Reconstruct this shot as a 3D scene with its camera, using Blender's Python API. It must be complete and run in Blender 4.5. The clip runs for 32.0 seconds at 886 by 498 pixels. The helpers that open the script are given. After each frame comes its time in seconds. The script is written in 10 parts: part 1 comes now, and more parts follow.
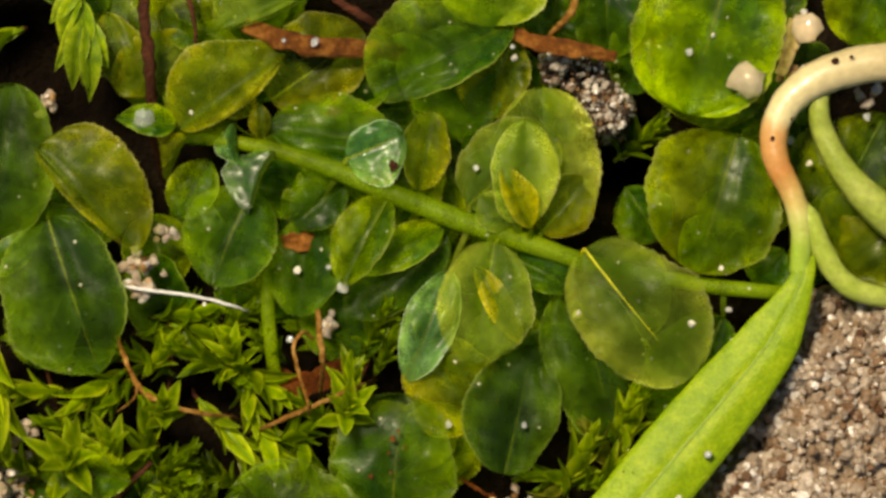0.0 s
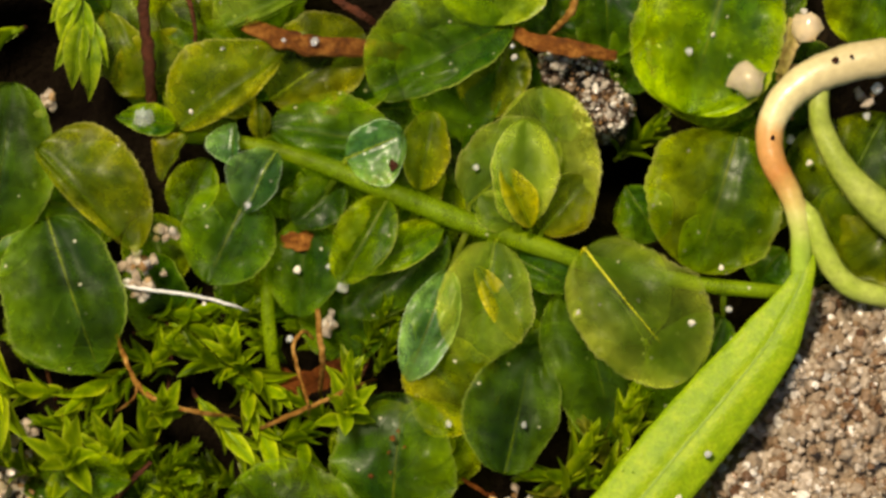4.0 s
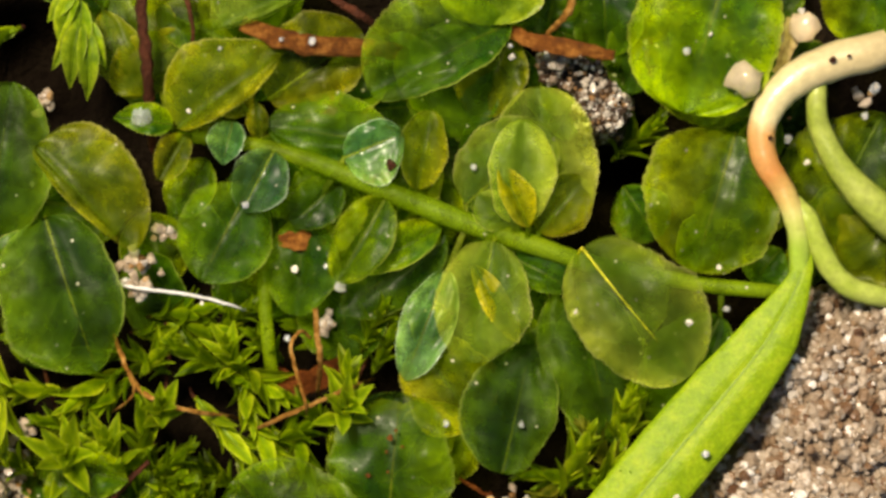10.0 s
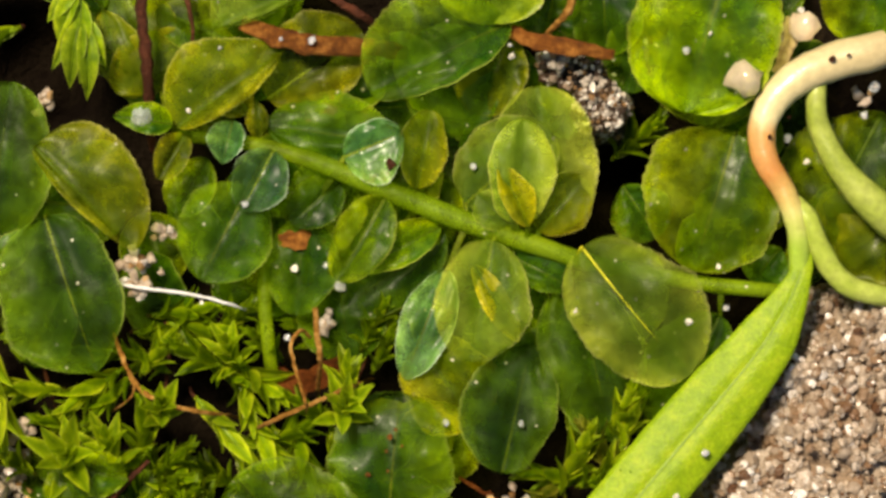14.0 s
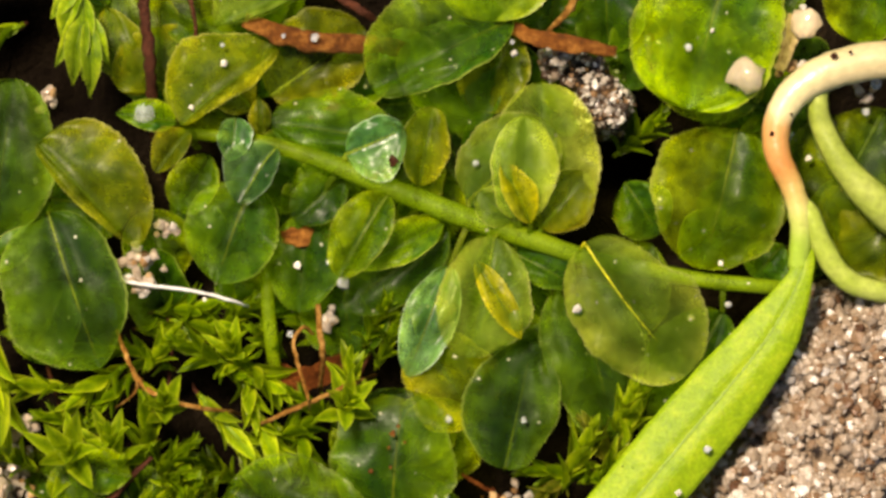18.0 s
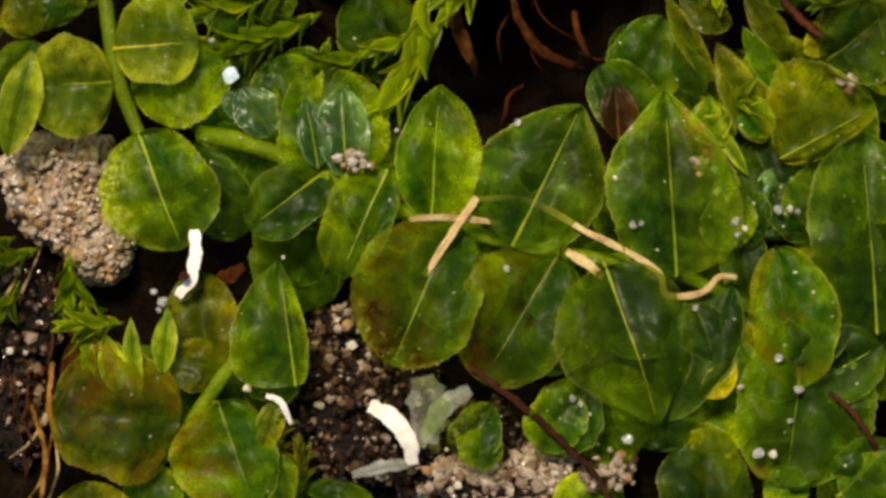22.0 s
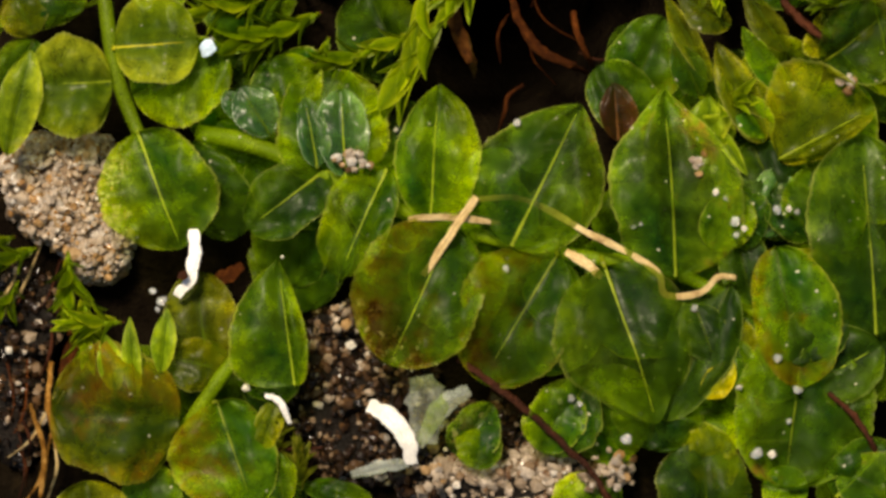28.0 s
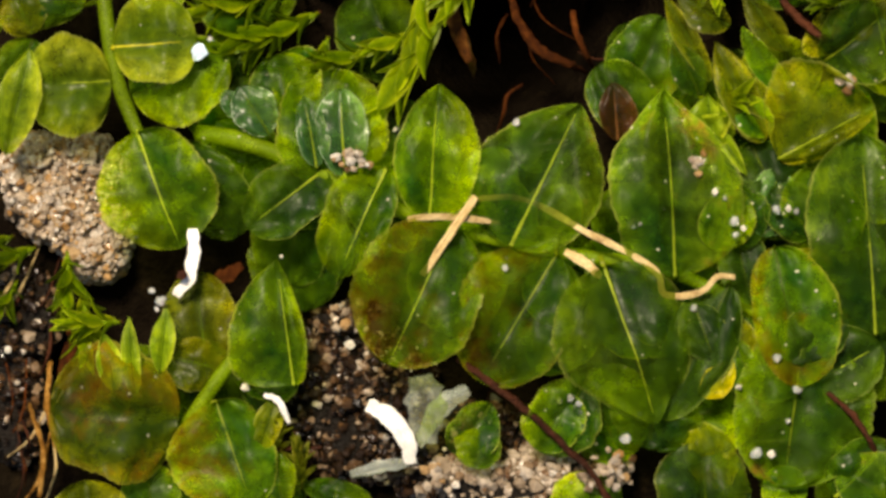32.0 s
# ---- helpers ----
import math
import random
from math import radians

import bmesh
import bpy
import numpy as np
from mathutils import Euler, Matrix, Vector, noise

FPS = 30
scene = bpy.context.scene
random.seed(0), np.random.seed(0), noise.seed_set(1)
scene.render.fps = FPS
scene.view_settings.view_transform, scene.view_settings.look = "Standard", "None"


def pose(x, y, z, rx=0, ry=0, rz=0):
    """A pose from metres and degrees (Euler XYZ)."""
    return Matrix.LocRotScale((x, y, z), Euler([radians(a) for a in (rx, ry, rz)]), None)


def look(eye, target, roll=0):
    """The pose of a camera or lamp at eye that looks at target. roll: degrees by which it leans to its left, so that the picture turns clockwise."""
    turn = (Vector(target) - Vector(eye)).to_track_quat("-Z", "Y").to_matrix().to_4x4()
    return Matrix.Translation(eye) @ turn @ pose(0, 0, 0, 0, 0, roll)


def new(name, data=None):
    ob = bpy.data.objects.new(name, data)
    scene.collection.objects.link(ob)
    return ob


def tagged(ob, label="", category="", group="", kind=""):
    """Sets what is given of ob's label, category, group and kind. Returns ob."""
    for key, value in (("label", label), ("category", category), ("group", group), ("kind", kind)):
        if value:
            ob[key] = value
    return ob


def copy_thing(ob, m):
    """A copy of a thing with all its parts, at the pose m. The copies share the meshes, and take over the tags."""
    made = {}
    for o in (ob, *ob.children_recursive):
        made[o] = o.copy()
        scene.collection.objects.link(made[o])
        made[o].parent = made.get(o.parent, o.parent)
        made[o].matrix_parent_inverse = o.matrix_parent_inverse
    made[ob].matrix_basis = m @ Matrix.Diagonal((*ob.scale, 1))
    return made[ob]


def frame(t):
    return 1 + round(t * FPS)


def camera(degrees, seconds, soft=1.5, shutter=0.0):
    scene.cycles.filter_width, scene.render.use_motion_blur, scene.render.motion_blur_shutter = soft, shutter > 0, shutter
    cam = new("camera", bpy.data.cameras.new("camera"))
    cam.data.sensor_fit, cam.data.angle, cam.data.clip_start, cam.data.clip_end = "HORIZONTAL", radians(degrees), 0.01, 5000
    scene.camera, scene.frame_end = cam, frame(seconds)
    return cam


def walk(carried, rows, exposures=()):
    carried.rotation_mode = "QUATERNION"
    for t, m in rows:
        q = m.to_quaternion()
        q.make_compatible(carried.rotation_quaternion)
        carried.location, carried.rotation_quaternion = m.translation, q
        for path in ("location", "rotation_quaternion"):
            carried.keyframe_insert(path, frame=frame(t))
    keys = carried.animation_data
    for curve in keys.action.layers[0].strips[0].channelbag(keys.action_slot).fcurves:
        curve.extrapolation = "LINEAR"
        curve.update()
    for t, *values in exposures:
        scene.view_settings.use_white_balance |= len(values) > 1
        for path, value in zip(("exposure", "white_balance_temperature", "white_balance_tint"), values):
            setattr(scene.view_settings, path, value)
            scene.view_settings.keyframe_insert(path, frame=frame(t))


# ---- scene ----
# ---------- camera ----------
cam = camera(5.983, 32.0, soft=3.1)
walk(cam, [
    (0, pose(-0.0000880, 0.0000340, 0.304120, 0, 0, -0.0172)),
    (3, pose(-0.0000880, 0.0000200, 0.304000, 0, 0, -0.0172)),
    (6, pose(-0.0000600, 0.0000040, 0.304000, 0, 0, -0.0115)),
    (8, pose(-0.0000280, -0.0000000, 0.304000, 0, 0, 0.0000)),
    (10, pose(0.0000000, -0.0000000, 0.304000, 0, 0, 0.0000)),
    (12, pose(0.0000600, -0.0000260, 0.304000, 0, 0, -0.0057)),
    (13, pose(0.0000480, -0.0000252, 0.304090, 0, 0, 0.0000)),
    (14.5, pose(-0.0000120, -0.0000240, 0.304120, 0, 0, -0.0286)),
    (16.5, pose(-0.0000320, -0.0000190, 0.304240, 0, 0, -0.0573)),
    (17.5, pose(-0.0000300, -0.0000170, 0.304420, 0, 0, -0.0573)),
    (17.8, pose(-0.0000380, -0.0000440, 0.304510, 0, 0, -0.0573)),
    (18, pose(-0.0000820, -0.0001416, 0.304601, 0, 0, -0.0401)),
    (18.5, pose(-0.0009872, -0.0029227, 0.306349, 0, 0, 0.7678)),
    (19, pose(-0.0026185, -0.0084165, 0.309388, 0, 0, 2.3491)),
    (19.5, pose(-0.0043532, -0.0155466, 0.313198, 0, 0, 4.2628)),
    (20, pose(-0.0057976, -0.0231924, 0.318562, 0, 0, 6.3197)),
    (20.5, pose(-0.0068898, -0.0301366, 0.323029, 0, 0, 8.0157)),
    (21, pose(-0.0075094, -0.0352236, 0.326332, 0, 0, 9.2819)),
    (21.3, pose(-0.0076180, -0.0368200, 0.327430, 0, 0, 9.6257)),
    (21.5, pose(-0.0076380, -0.0371840, 0.327656, 0, 0, 9.7002)),
    (22, pose(-0.0076440, -0.0371820, 0.327689, 0, 0, 9.7346)),
    (25, pose(-0.0076480, -0.0371860, 0.327721, 0, 0, 9.7689)),
    (28, pose(-0.0076080, -0.0371840, 0.327721, 0, 0, 9.8033)),
    (30, pose(-0.0076060, -0.0371920, 0.327624, 0, 0, 9.8205)),
    (32, pose(-0.0075760, -0.0371920, 0.327592, 0, 0, 9.8205)),
], exposures=[(0, 0.50, 8000, 10), (5.5, 0.66, 7800, 11), (9, 0.75, 7600, 12), (14.5, 0.82, 7600, 14), (16.5, 0.86, 7600, 15), (18, 0.97, 7700, 17), (20, 0.85, 7700, 20), (21.3, 0.10, 7800, 13), (25, 0.13, 7800, 13), (28, 0.27, 7800, 13), (32, 0.5, 7800, 13)])

# ---------- light ----------
world = bpy.data.worlds.new("world")
scene.world = world
world.use_nodes = True
sky = world.node_tree.nodes.new("ShaderNodeTexSky")
sky.sky_type = "NISHITA"
sky.sun_disc = False
sky.sun_elevation = radians(65)
sky.sun_rotation = radians(-32)
background = world.node_tree.nodes["Background"]
background.inputs["Strength"].default_value = 0.08
world.node_tree.links.new(sky.outputs[0], background.inputs[0])
sun = new("sun", bpy.data.lights.new("sun", "SUN"))
sun.data.energy, sun.data.angle, sun.data.color = 5.0, radians(12), (1.0, 0.93, 0.80)
sun.matrix_basis = look((-0.24, 0.34, 0.91), (0, 0, 0))

# ---------- materials ----------
MM = 0.001


def nodes_of(name):
    m = bpy.data.materials.new(name)
    m.use_nodes = True
    t = m.node_tree
    return m, t, t.nodes["Principled BSDF"], t.nodes["Material Output"]


def add(t, kind, **values):
    n = t.nodes.new(kind)
    for key, value in values.items():
        n.inputs[key.replace("_", " ")].default_value = value
    return n


def noise_of(t, scale, detail=4.0, rough=0.55, coords="Object"):
    c = t.nodes.new("ShaderNodeTexCoord")
    n = add(t, "ShaderNodeTexNoise", Scale=scale, Detail=detail, Roughness=rough)
    t.links.new(c.outputs[coords], n.inputs["Vector"])
    return n


def ramp(t, source, stops):
    r = t.nodes.new("ShaderNodeValToRGB")
    e = r.color_ramp.elements
    while len(e) < len(stops):
        e.new(0.5)
    for k, (p, c) in enumerate(stops):
        e[k].position, e[k].color = p, (*c, 1) if len(c) == 3 else c
    t.links.new(source, r.inputs[0])
    return r


def mix_col(t, fac, a, b, kind="MIX"):
    m = t.nodes.new("ShaderNodeMix")
    m.data_type, m.blend_type = "RGBA", kind
    for value, slot in ((fac, 0), (a, 6), (b, 7)):
        if isinstance(value, (int, float)):
            m.inputs[slot].default_value = value
        elif isinstance(value, tuple):
            m.inputs[slot].default_value = (*value, 1)
        else:
            t.links.new(value, m.inputs[slot])
    return m.outputs[2]


def bump_to(t, height, target, strength=0.3, distance=0.00003, normal=None):
    b = add(t, "ShaderNodeBump", Strength=strength, Distance=distance)
    t.links.new(height, b.inputs["Height"])
    if normal:
        t.links.new(normal, b.inputs["Normal"])
    t.links.new(b.outputs[0], target)
    return b.outputs[0]


def leaf_material(name, dark, light, rim, blotch=(0.16, 0.075, 0.012), blotch_from=0.72, clear=0.22, through_light=0.45, gloss=0.30, cells=7500.0, spread=(0.66, 1.4), loose=0.14, stain_scale=260.0, shine=0.16, relief=0.25, mottling=0.6, edge=0.12, veil=0.32):
    """Thin wet moss leaf: one layer of cells, partly clear, with a paler border and a few brown blotches."""
    m, t, p, out = nodes_of(name)
    info = t.nodes.new("ShaderNodeObjectInfo")
    uv = t.nodes.new("ShaderNodeUVMap")
    part_uv = t.nodes.new("ShaderNodeSeparateXYZ")
    t.links.new(uv.outputs[0], part_uv.inputs[0])
    big = noise_of(t, 260.0, 4.0, 0.6)
    col = ramp(t, big.outputs[0], [(0.36, tuple(0.75 * a for a in dark)), (0.50, tuple(a * 0.6 + b * 0.4 for a, b in zip(dark, light))), (0.64, tuple(1.35 * b for b in light))]).outputs[0]
    stain = noise_of(t, stain_scale, 7.0, 0.7)
    offset = add(t, "ShaderNodeMath")
    offset.operation = "MULTIPLY_ADD"
    t.links.new(info.outputs["Random"], offset.inputs[0])
    offset.inputs[1].default_value = loose
    t.links.new(stain.outputs[0], offset.inputs[2])
    stained = ramp(t, offset.outputs[0], [(blotch_from, (0, 0, 0)), (blotch_from + edge, (1, 1, 1))])
    patch = noise_of(t, 2300.0, 5.0, 0.75)
    mottle = ramp(t, patch.outputs[0], [(0.34, (0.34, 0.46, 0.3)), (0.52, (1, 1, 1)), (0.68, (1.7, 1.5, 1.2))])
    col = mix_col(t, 1.1 * mottling, col, mottle.outputs[0], "MULTIPLY")
    deep_stain = ramp(t, offset.outputs[0], [(blotch_from + 0.66 * edge, tuple(2.0 * c for c in blotch)), (blotch_from + 1.5 * edge, tuple(0.2 * c for c in blotch))])
    col = mix_col(t, stained.outputs[0], col, deep_stain.outputs[0])
    across = ramp(t, part_uv.outputs[1], [(0.0, (1.8, 1.55, 1.3)), (0.22, (1.05, 1.02, 1.0)), (0.5, (0.55, 0.66, 0.55)), (0.78, (1.05, 1.02, 1.0)), (1.0, (1.8, 1.55, 1.3))])
    col = mix_col(t, 0.95, col, across.outputs[0], "MULTIPLY")
    border = ramp(t, part_uv.outputs[1], [(0.0, (0.8, 0.8, 0.8)), (0.03, (0, 0, 0)), (0.97, (0, 0, 0)), (1.0, (0.8, 0.8, 0.8))])
    col = mix_col(t, border.outputs[0], col, rim)
    c = t.nodes.new("ShaderNodeTexCoord")
    v = add(t, "ShaderNodeTexVoronoi", Scale=cells)
    v.feature = "DISTANCE_TO_EDGE"
    t.links.new(c.outputs["Object"], v.inputs["Vector"])
    wall = ramp(t, v.outputs[0], [(0.0, (0.5, 0.52, 0.5)), (0.16, (1.05, 1.05, 1.05))])
    col = mix_col(t, 0.7, col, wall.outputs[0], "MULTIPLY")
    # Pale dots: dust specks that double as painted tiny glints.
    dust_glint = add(t, "ShaderNodeTexVoronoi", Scale=1500.0)
    t.links.new(c.outputs["Object"], dust_glint.inputs["Vector"])
    dot = ramp(t, dust_glint.outputs["Distance"], [(0.06, (1, 1, 1)), (0.12, (0, 0, 0))])
    rare = t.nodes.new("ShaderNodeSeparateColor")
    t.links.new(dust_glint.outputs["Color"], rare.inputs[0])
    pick = ramp(t, rare.outputs[0], [(0.45, (0, 0, 0)), (0.48, (1, 1, 1))])
    col = mix_col(t, mix_col(t, 1.0, dot.outputs[0], pick.outputs[0], "MULTIPLY"), col, (0.62, 0.60, 0.42))
    hsv = t.nodes.new("ShaderNodeHueSaturation")
    t.links.new(col, hsv.inputs["Color"])
    vary = t.nodes.new("ShaderNodeMapRange")
    vary.inputs[3].default_value, vary.inputs[4].default_value = spread
    t.links.new(info.outputs["Random"], vary.inputs[0])
    t.links.new(vary.outputs[0], hsv.inputs["Value"])
    col = hsv.outputs[0]
    t.links.new(col, p.inputs["Base Color"])
    wet = ramp(t, patch.outputs[0], [(0.4, (gloss + 0.22,) * 3), (0.62, (gloss - 0.02,) * 3)])
    t.links.new(wet.outputs[0], p.inputs["Roughness"])
    p.inputs["Specular IOR Level"].default_value = shine
    fine = noise_of(t, 1300.0, 4.0)
    n1 = bump_to(t, fine.outputs[0], p.inputs["Normal"], 0.3 * relief, 0.00009)
    bump_to(t, v.outputs[0], p.inputs["Normal"], 0.12, 0.00002, n1)
    lit = t.nodes.new("ShaderNodeBsdfTranslucent")
    t.links.new(mix_col(t, 0.4, col, (0.36, 0.43, 0.014)), lit.inputs[0])
    a = t.nodes.new("ShaderNodeMixShader")
    a.inputs[0].default_value = through_light
    t.links.new(p.outputs[0], a.inputs[1])
    t.links.new(lit.outputs[0], a.inputs[2])
    glass = t.nodes.new("ShaderNodeBsdfTransparent")
    t.links.new(mix_col(t, 0.25, (0.86, 0.93, 0.52), col), glass.inputs[0])
    b = t.nodes.new("ShaderNodeMixShader")
    cloud = noise_of(t, 330.0, 5.0, 0.62)
    thin = ramp(t, cloud.outputs[0], [(0.36, (max(0.0, clear - 0.9 * veil),) * 3), (0.64, (min(0.95, clear + 0.9 * veil),) * 3)])
    t.links.new(thin.outputs[0], b.inputs[0])
    t.links.new(a.outputs[0], b.inputs[1])
    t.links.new(glass.outputs[0], b.inputs[2])
    t.links.new(b.outputs[0], out.inputs[0])
    return m


def solid_material(name, stops, rough, scale=900.0, relief=0.4, depth=0.00006, through_light=0.0, gloss=0.4):
    """Opaque grained surface with two scales of variation."""
    m, t, p, out = nodes_of(name)
    n = noise_of(t, scale, 6.0, 0.65)
    col = ramp(t, n.outputs[0], stops).outputs[0]
    info = t.nodes.new("ShaderNodeObjectInfo")
    fine = noise_of(t, scale * 6, 4.0)
    shade = ramp(t, fine.outputs[0], [(0.3, (0.7, 0.7, 0.7)), (0.7, (1.15, 1.15, 1.15))])
    col = mix_col(t, 0.8, col, shade.outputs[0], "MULTIPLY")
    hsv = t.nodes.new("ShaderNodeHueSaturation")
    t.links.new(col, hsv.inputs["Color"])
    vary = t.nodes.new("ShaderNodeMapRange")
    vary.inputs[3].default_value, vary.inputs[4].default_value = 0.75, 1.25
    t.links.new(info.outputs["Random"], vary.inputs[0])
    t.links.new(vary.outputs[0], hsv.inputs["Value"])
    t.links.new(hsv.outputs[0], p.inputs["Base Color"])
    p.inputs["Roughness"].default_value = rough
    p.inputs["Specular IOR Level"].default_value = gloss
    bump_to(t, fine.outputs[0], p.inputs["Normal"], relief, depth)
    if through_light:
        lit = t.nodes.new("ShaderNodeBsdfTranslucent")
        t.links.new(hsv.outputs[0], lit.inputs[0])
        a = t.nodes.new("ShaderNodeMixShader")
        a.inputs[0].default_value = through_light
        t.links.new(p.outputs[0], a.inputs[1])
        t.links.new(lit.outputs[0], a.inputs[2])
        t.links.new(a.outputs[0], out.inputs[0])
    return m


def grain_material(name, stops, per_island):
    """Quartz sand: every grain has its own tone, from clear grey to amber and dark brown."""
    m, t, p, out = nodes_of(name)
    src = t.nodes.new("ShaderNodeNewGeometry").outputs["Random Per Island"] if per_island else t.nodes.new("ShaderNodeObjectInfo").outputs["Random"]
    col = ramp(t, src, stops)
    col.color_ramp.interpolation = "LINEAR"
    n = noise_of(t, 3800.0, 5.0)
    shade = ramp(t, n.outputs[0], [(0.34, (0.66, 0.60, 0.53)), (0.62, (1.08, 1.08, 1.08))])
    c = mix_col(t, 0.75, col.outputs[0], shade.outputs[0], "MULTIPLY")
    t.links.new(c, p.inputs["Base Color"])
    p.inputs["Roughness"].default_value = 0.18
    p.inputs["Subsurface Weight"].default_value = 0.0
    p.inputs["Coat Weight"].default_value = 0.25
    p.inputs["Coat Roughness"].default_value = 0.12
    lit = t.nodes.new("ShaderNodeBsdfTranslucent")
    t.links.new(c, lit.inputs[0])
    a = t.nodes.new("ShaderNodeMixShader")
    a.inputs[0].default_value = 0.45
    t.links.new(p.outputs[0], a.inputs[1])
    t.links.new(lit.outputs[0], a.inputs[2])
    t.links.new(a.outputs[0], out.inputs[0])
    bump_to(t, n.outputs[0], p.inputs["Normal"], 0.7, 0.00012)
    return m


def clear_material(name, colour, rough=0.04, ior=1.45, clear=0.9):
    m, t, p, out = nodes_of(name)
    p.inputs["Base Color"].default_value = (*colour, 1)
    p.inputs["Transmission Weight"].default_value = clear
    p.inputs["Roughness"].default_value = rough
    p.inputs["IOR"].default_value = ior
    n = noise_of(t, 3000.0, 3.0)
    grey = ramp(t, n.outputs[0], [(0.35, tuple(0.8 * c for c in colour)), (0.65, colour)])
    t.links.new(grey.outputs[0], p.inputs["Base Color"])
    return m


LEAF = {
    "green": leaf_material("leaf_green", (0.041, 0.126, 0.002), (0.288, 0.408, 0.007), (0.52, 0.56, 0.09), clear=0.48, through_light=0.36, mottling=0.5),
    "lush": leaf_material("leaf_lush", (0.018, 0.106, 0.003), (0.3, 0.481, 0.007), (0.54, 0.56, 0.09), clear=0.44, through_light=0.34, mottling=0.7),
    # Darker copy of lush: deeper green, with weaker sunlight put into the colour.
    "emerald": leaf_material("leaf_emerald", (0.008, 0.061, 0.004), (0.117, 0.218, 0.007), (0.42, 0.46, 0.08), clear=0.46, through_light=0.34, mottling=0.8),
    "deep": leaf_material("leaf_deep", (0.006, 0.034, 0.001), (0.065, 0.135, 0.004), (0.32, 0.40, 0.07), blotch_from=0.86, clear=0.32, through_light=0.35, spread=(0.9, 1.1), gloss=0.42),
    # Dark green leaf; low in the cushion this copy also carries painted shade.
    "dark": leaf_material("leaf_dark_shade", (0.013, 0.066, 0.003), (0.11, 0.209, 0.005), (0.28, 0.36, 0.05), clear=0.42, through_light=0.4),
    "olive": leaf_material("leaf_olive", (0.081, 0.132, 0.003), (0.333, 0.356, 0.011), (0.58, 0.56, 0.14), blotch_from=0.76, clear=0.48, through_light=0.36, mottling=0.5),
    "leafy": leaf_material("leaf_leafy", (0.12, 0.23, 0.004), (0.40, 0.50, 0.030), (0.56, 0.60, 0.14), blotch_from=0.86, clear=0.25, through_light=0.4),
    "pale": leaf_material("leaf_pale", (0.15, 0.28, 0.018), (0.45, 0.58, 0.06), (0.78, 0.78, 0.22), clear=0.62, through_light=0.4, gloss=0.36, mottling=0.25, relief=0.2, veil=0.18),
    # Green leaf; its pale rim colour paints in the cyan-white edge highlights.
    "bluish": leaf_material("leaf_rim_lit", (0.014, 0.095, 0.016), (0.17, 0.36, 0.085), (0.74, 0.86, 0.62), clear=0.48, through_light=0.25, gloss=0.26, shine=0.6, relief=0.02, mottling=0.7),
    "yellow": leaf_material("leaf_yellow", (0.20, 0.23, 0.005), (0.52, 0.47, 0.010), (0.66, 0.56, 0.08), blotch_from=0.72, clear=0.46, through_light=0.25, mottling=0.45),
    "touched": leaf_material("leaf_touched", (0.016, 0.098, 0.004), (0.221, 0.377, 0.008), (0.42, 0.42, 0.05), blotch=(0.12, 0.055, 0.002), blotch_from=0.54, clear=0.42, loose=0.02, stain_scale=300.0, edge=0.14),
    "brown": leaf_material("leaf_brown", (0.035, 0.010, 0.003), (0.10, 0.036, 0.009), (0.3, 0.16, 0.05), blotch=(0.05, 0.02, 0.005), blotch_from=0.6, clear=0.25),
    "stained": leaf_material("leaf_stained", (0.04, 0.095, 0.003), (0.22, 0.25, 0.008), (0.42, 0.38, 0.05), blotch=(0.15, 0.06, 0.003), blotch_from=0.54, mottling=0.9, clear=0.34, loose=0.02, stain_scale=420.0, edge=0.16),
}
RIB = {
    "gold": leaf_material("rib_gold", (0.46, 0.46, 0.012), (0.66, 0.60, 0.03), (0.48, 0.46, 0.03), clear=0.5, through_light=0.2, blotch_from=0.9),
    "bright": leaf_material("rib_bright", (0.20, 0.28, 0.010), (0.40, 0.45, 0.03), (0.22, 0.30, 0.02), clear=0.62, blotch_from=0.9),
    "strong": leaf_material("rib_strong", (0.30, 0.40, 0.014), (0.48, 0.56, 0.05), (0.34, 0.44, 0.03), clear=0.3, blotch_from=0.9),
    "brown": leaf_material("rib_brown", (0.05, 0.02, 0.005), (0.16, 0.07, 0.02), (0.16, 0.07, 0.02), clear=0.2, blotch_from=0.9),
    "dull": leaf_material("rib_dull", (0.10, 0.18, 0.006), (0.22, 0.29, 0.012), (0.12, 0.20, 0.01), clear=0.7, blotch_from=0.9),
}
stalk_pale = solid_material("stalk_pale", [(0.3, (0.27, 0.36, 0.03)), (0.7, (0.46, 0.52, 0.11))], 0.42, 600.0, 0.5, 0.00006, through_light=0.25)
stem_green = leaf_material("stem_green", (0.135, 0.284, 0.005), (0.365, 0.513, 0.016), (0.19, 0.30, 0.008), clear=0.60, through_light=0.3, blotch_from=0.9, gloss=0.42, shine=0.25, mottling=0.4)


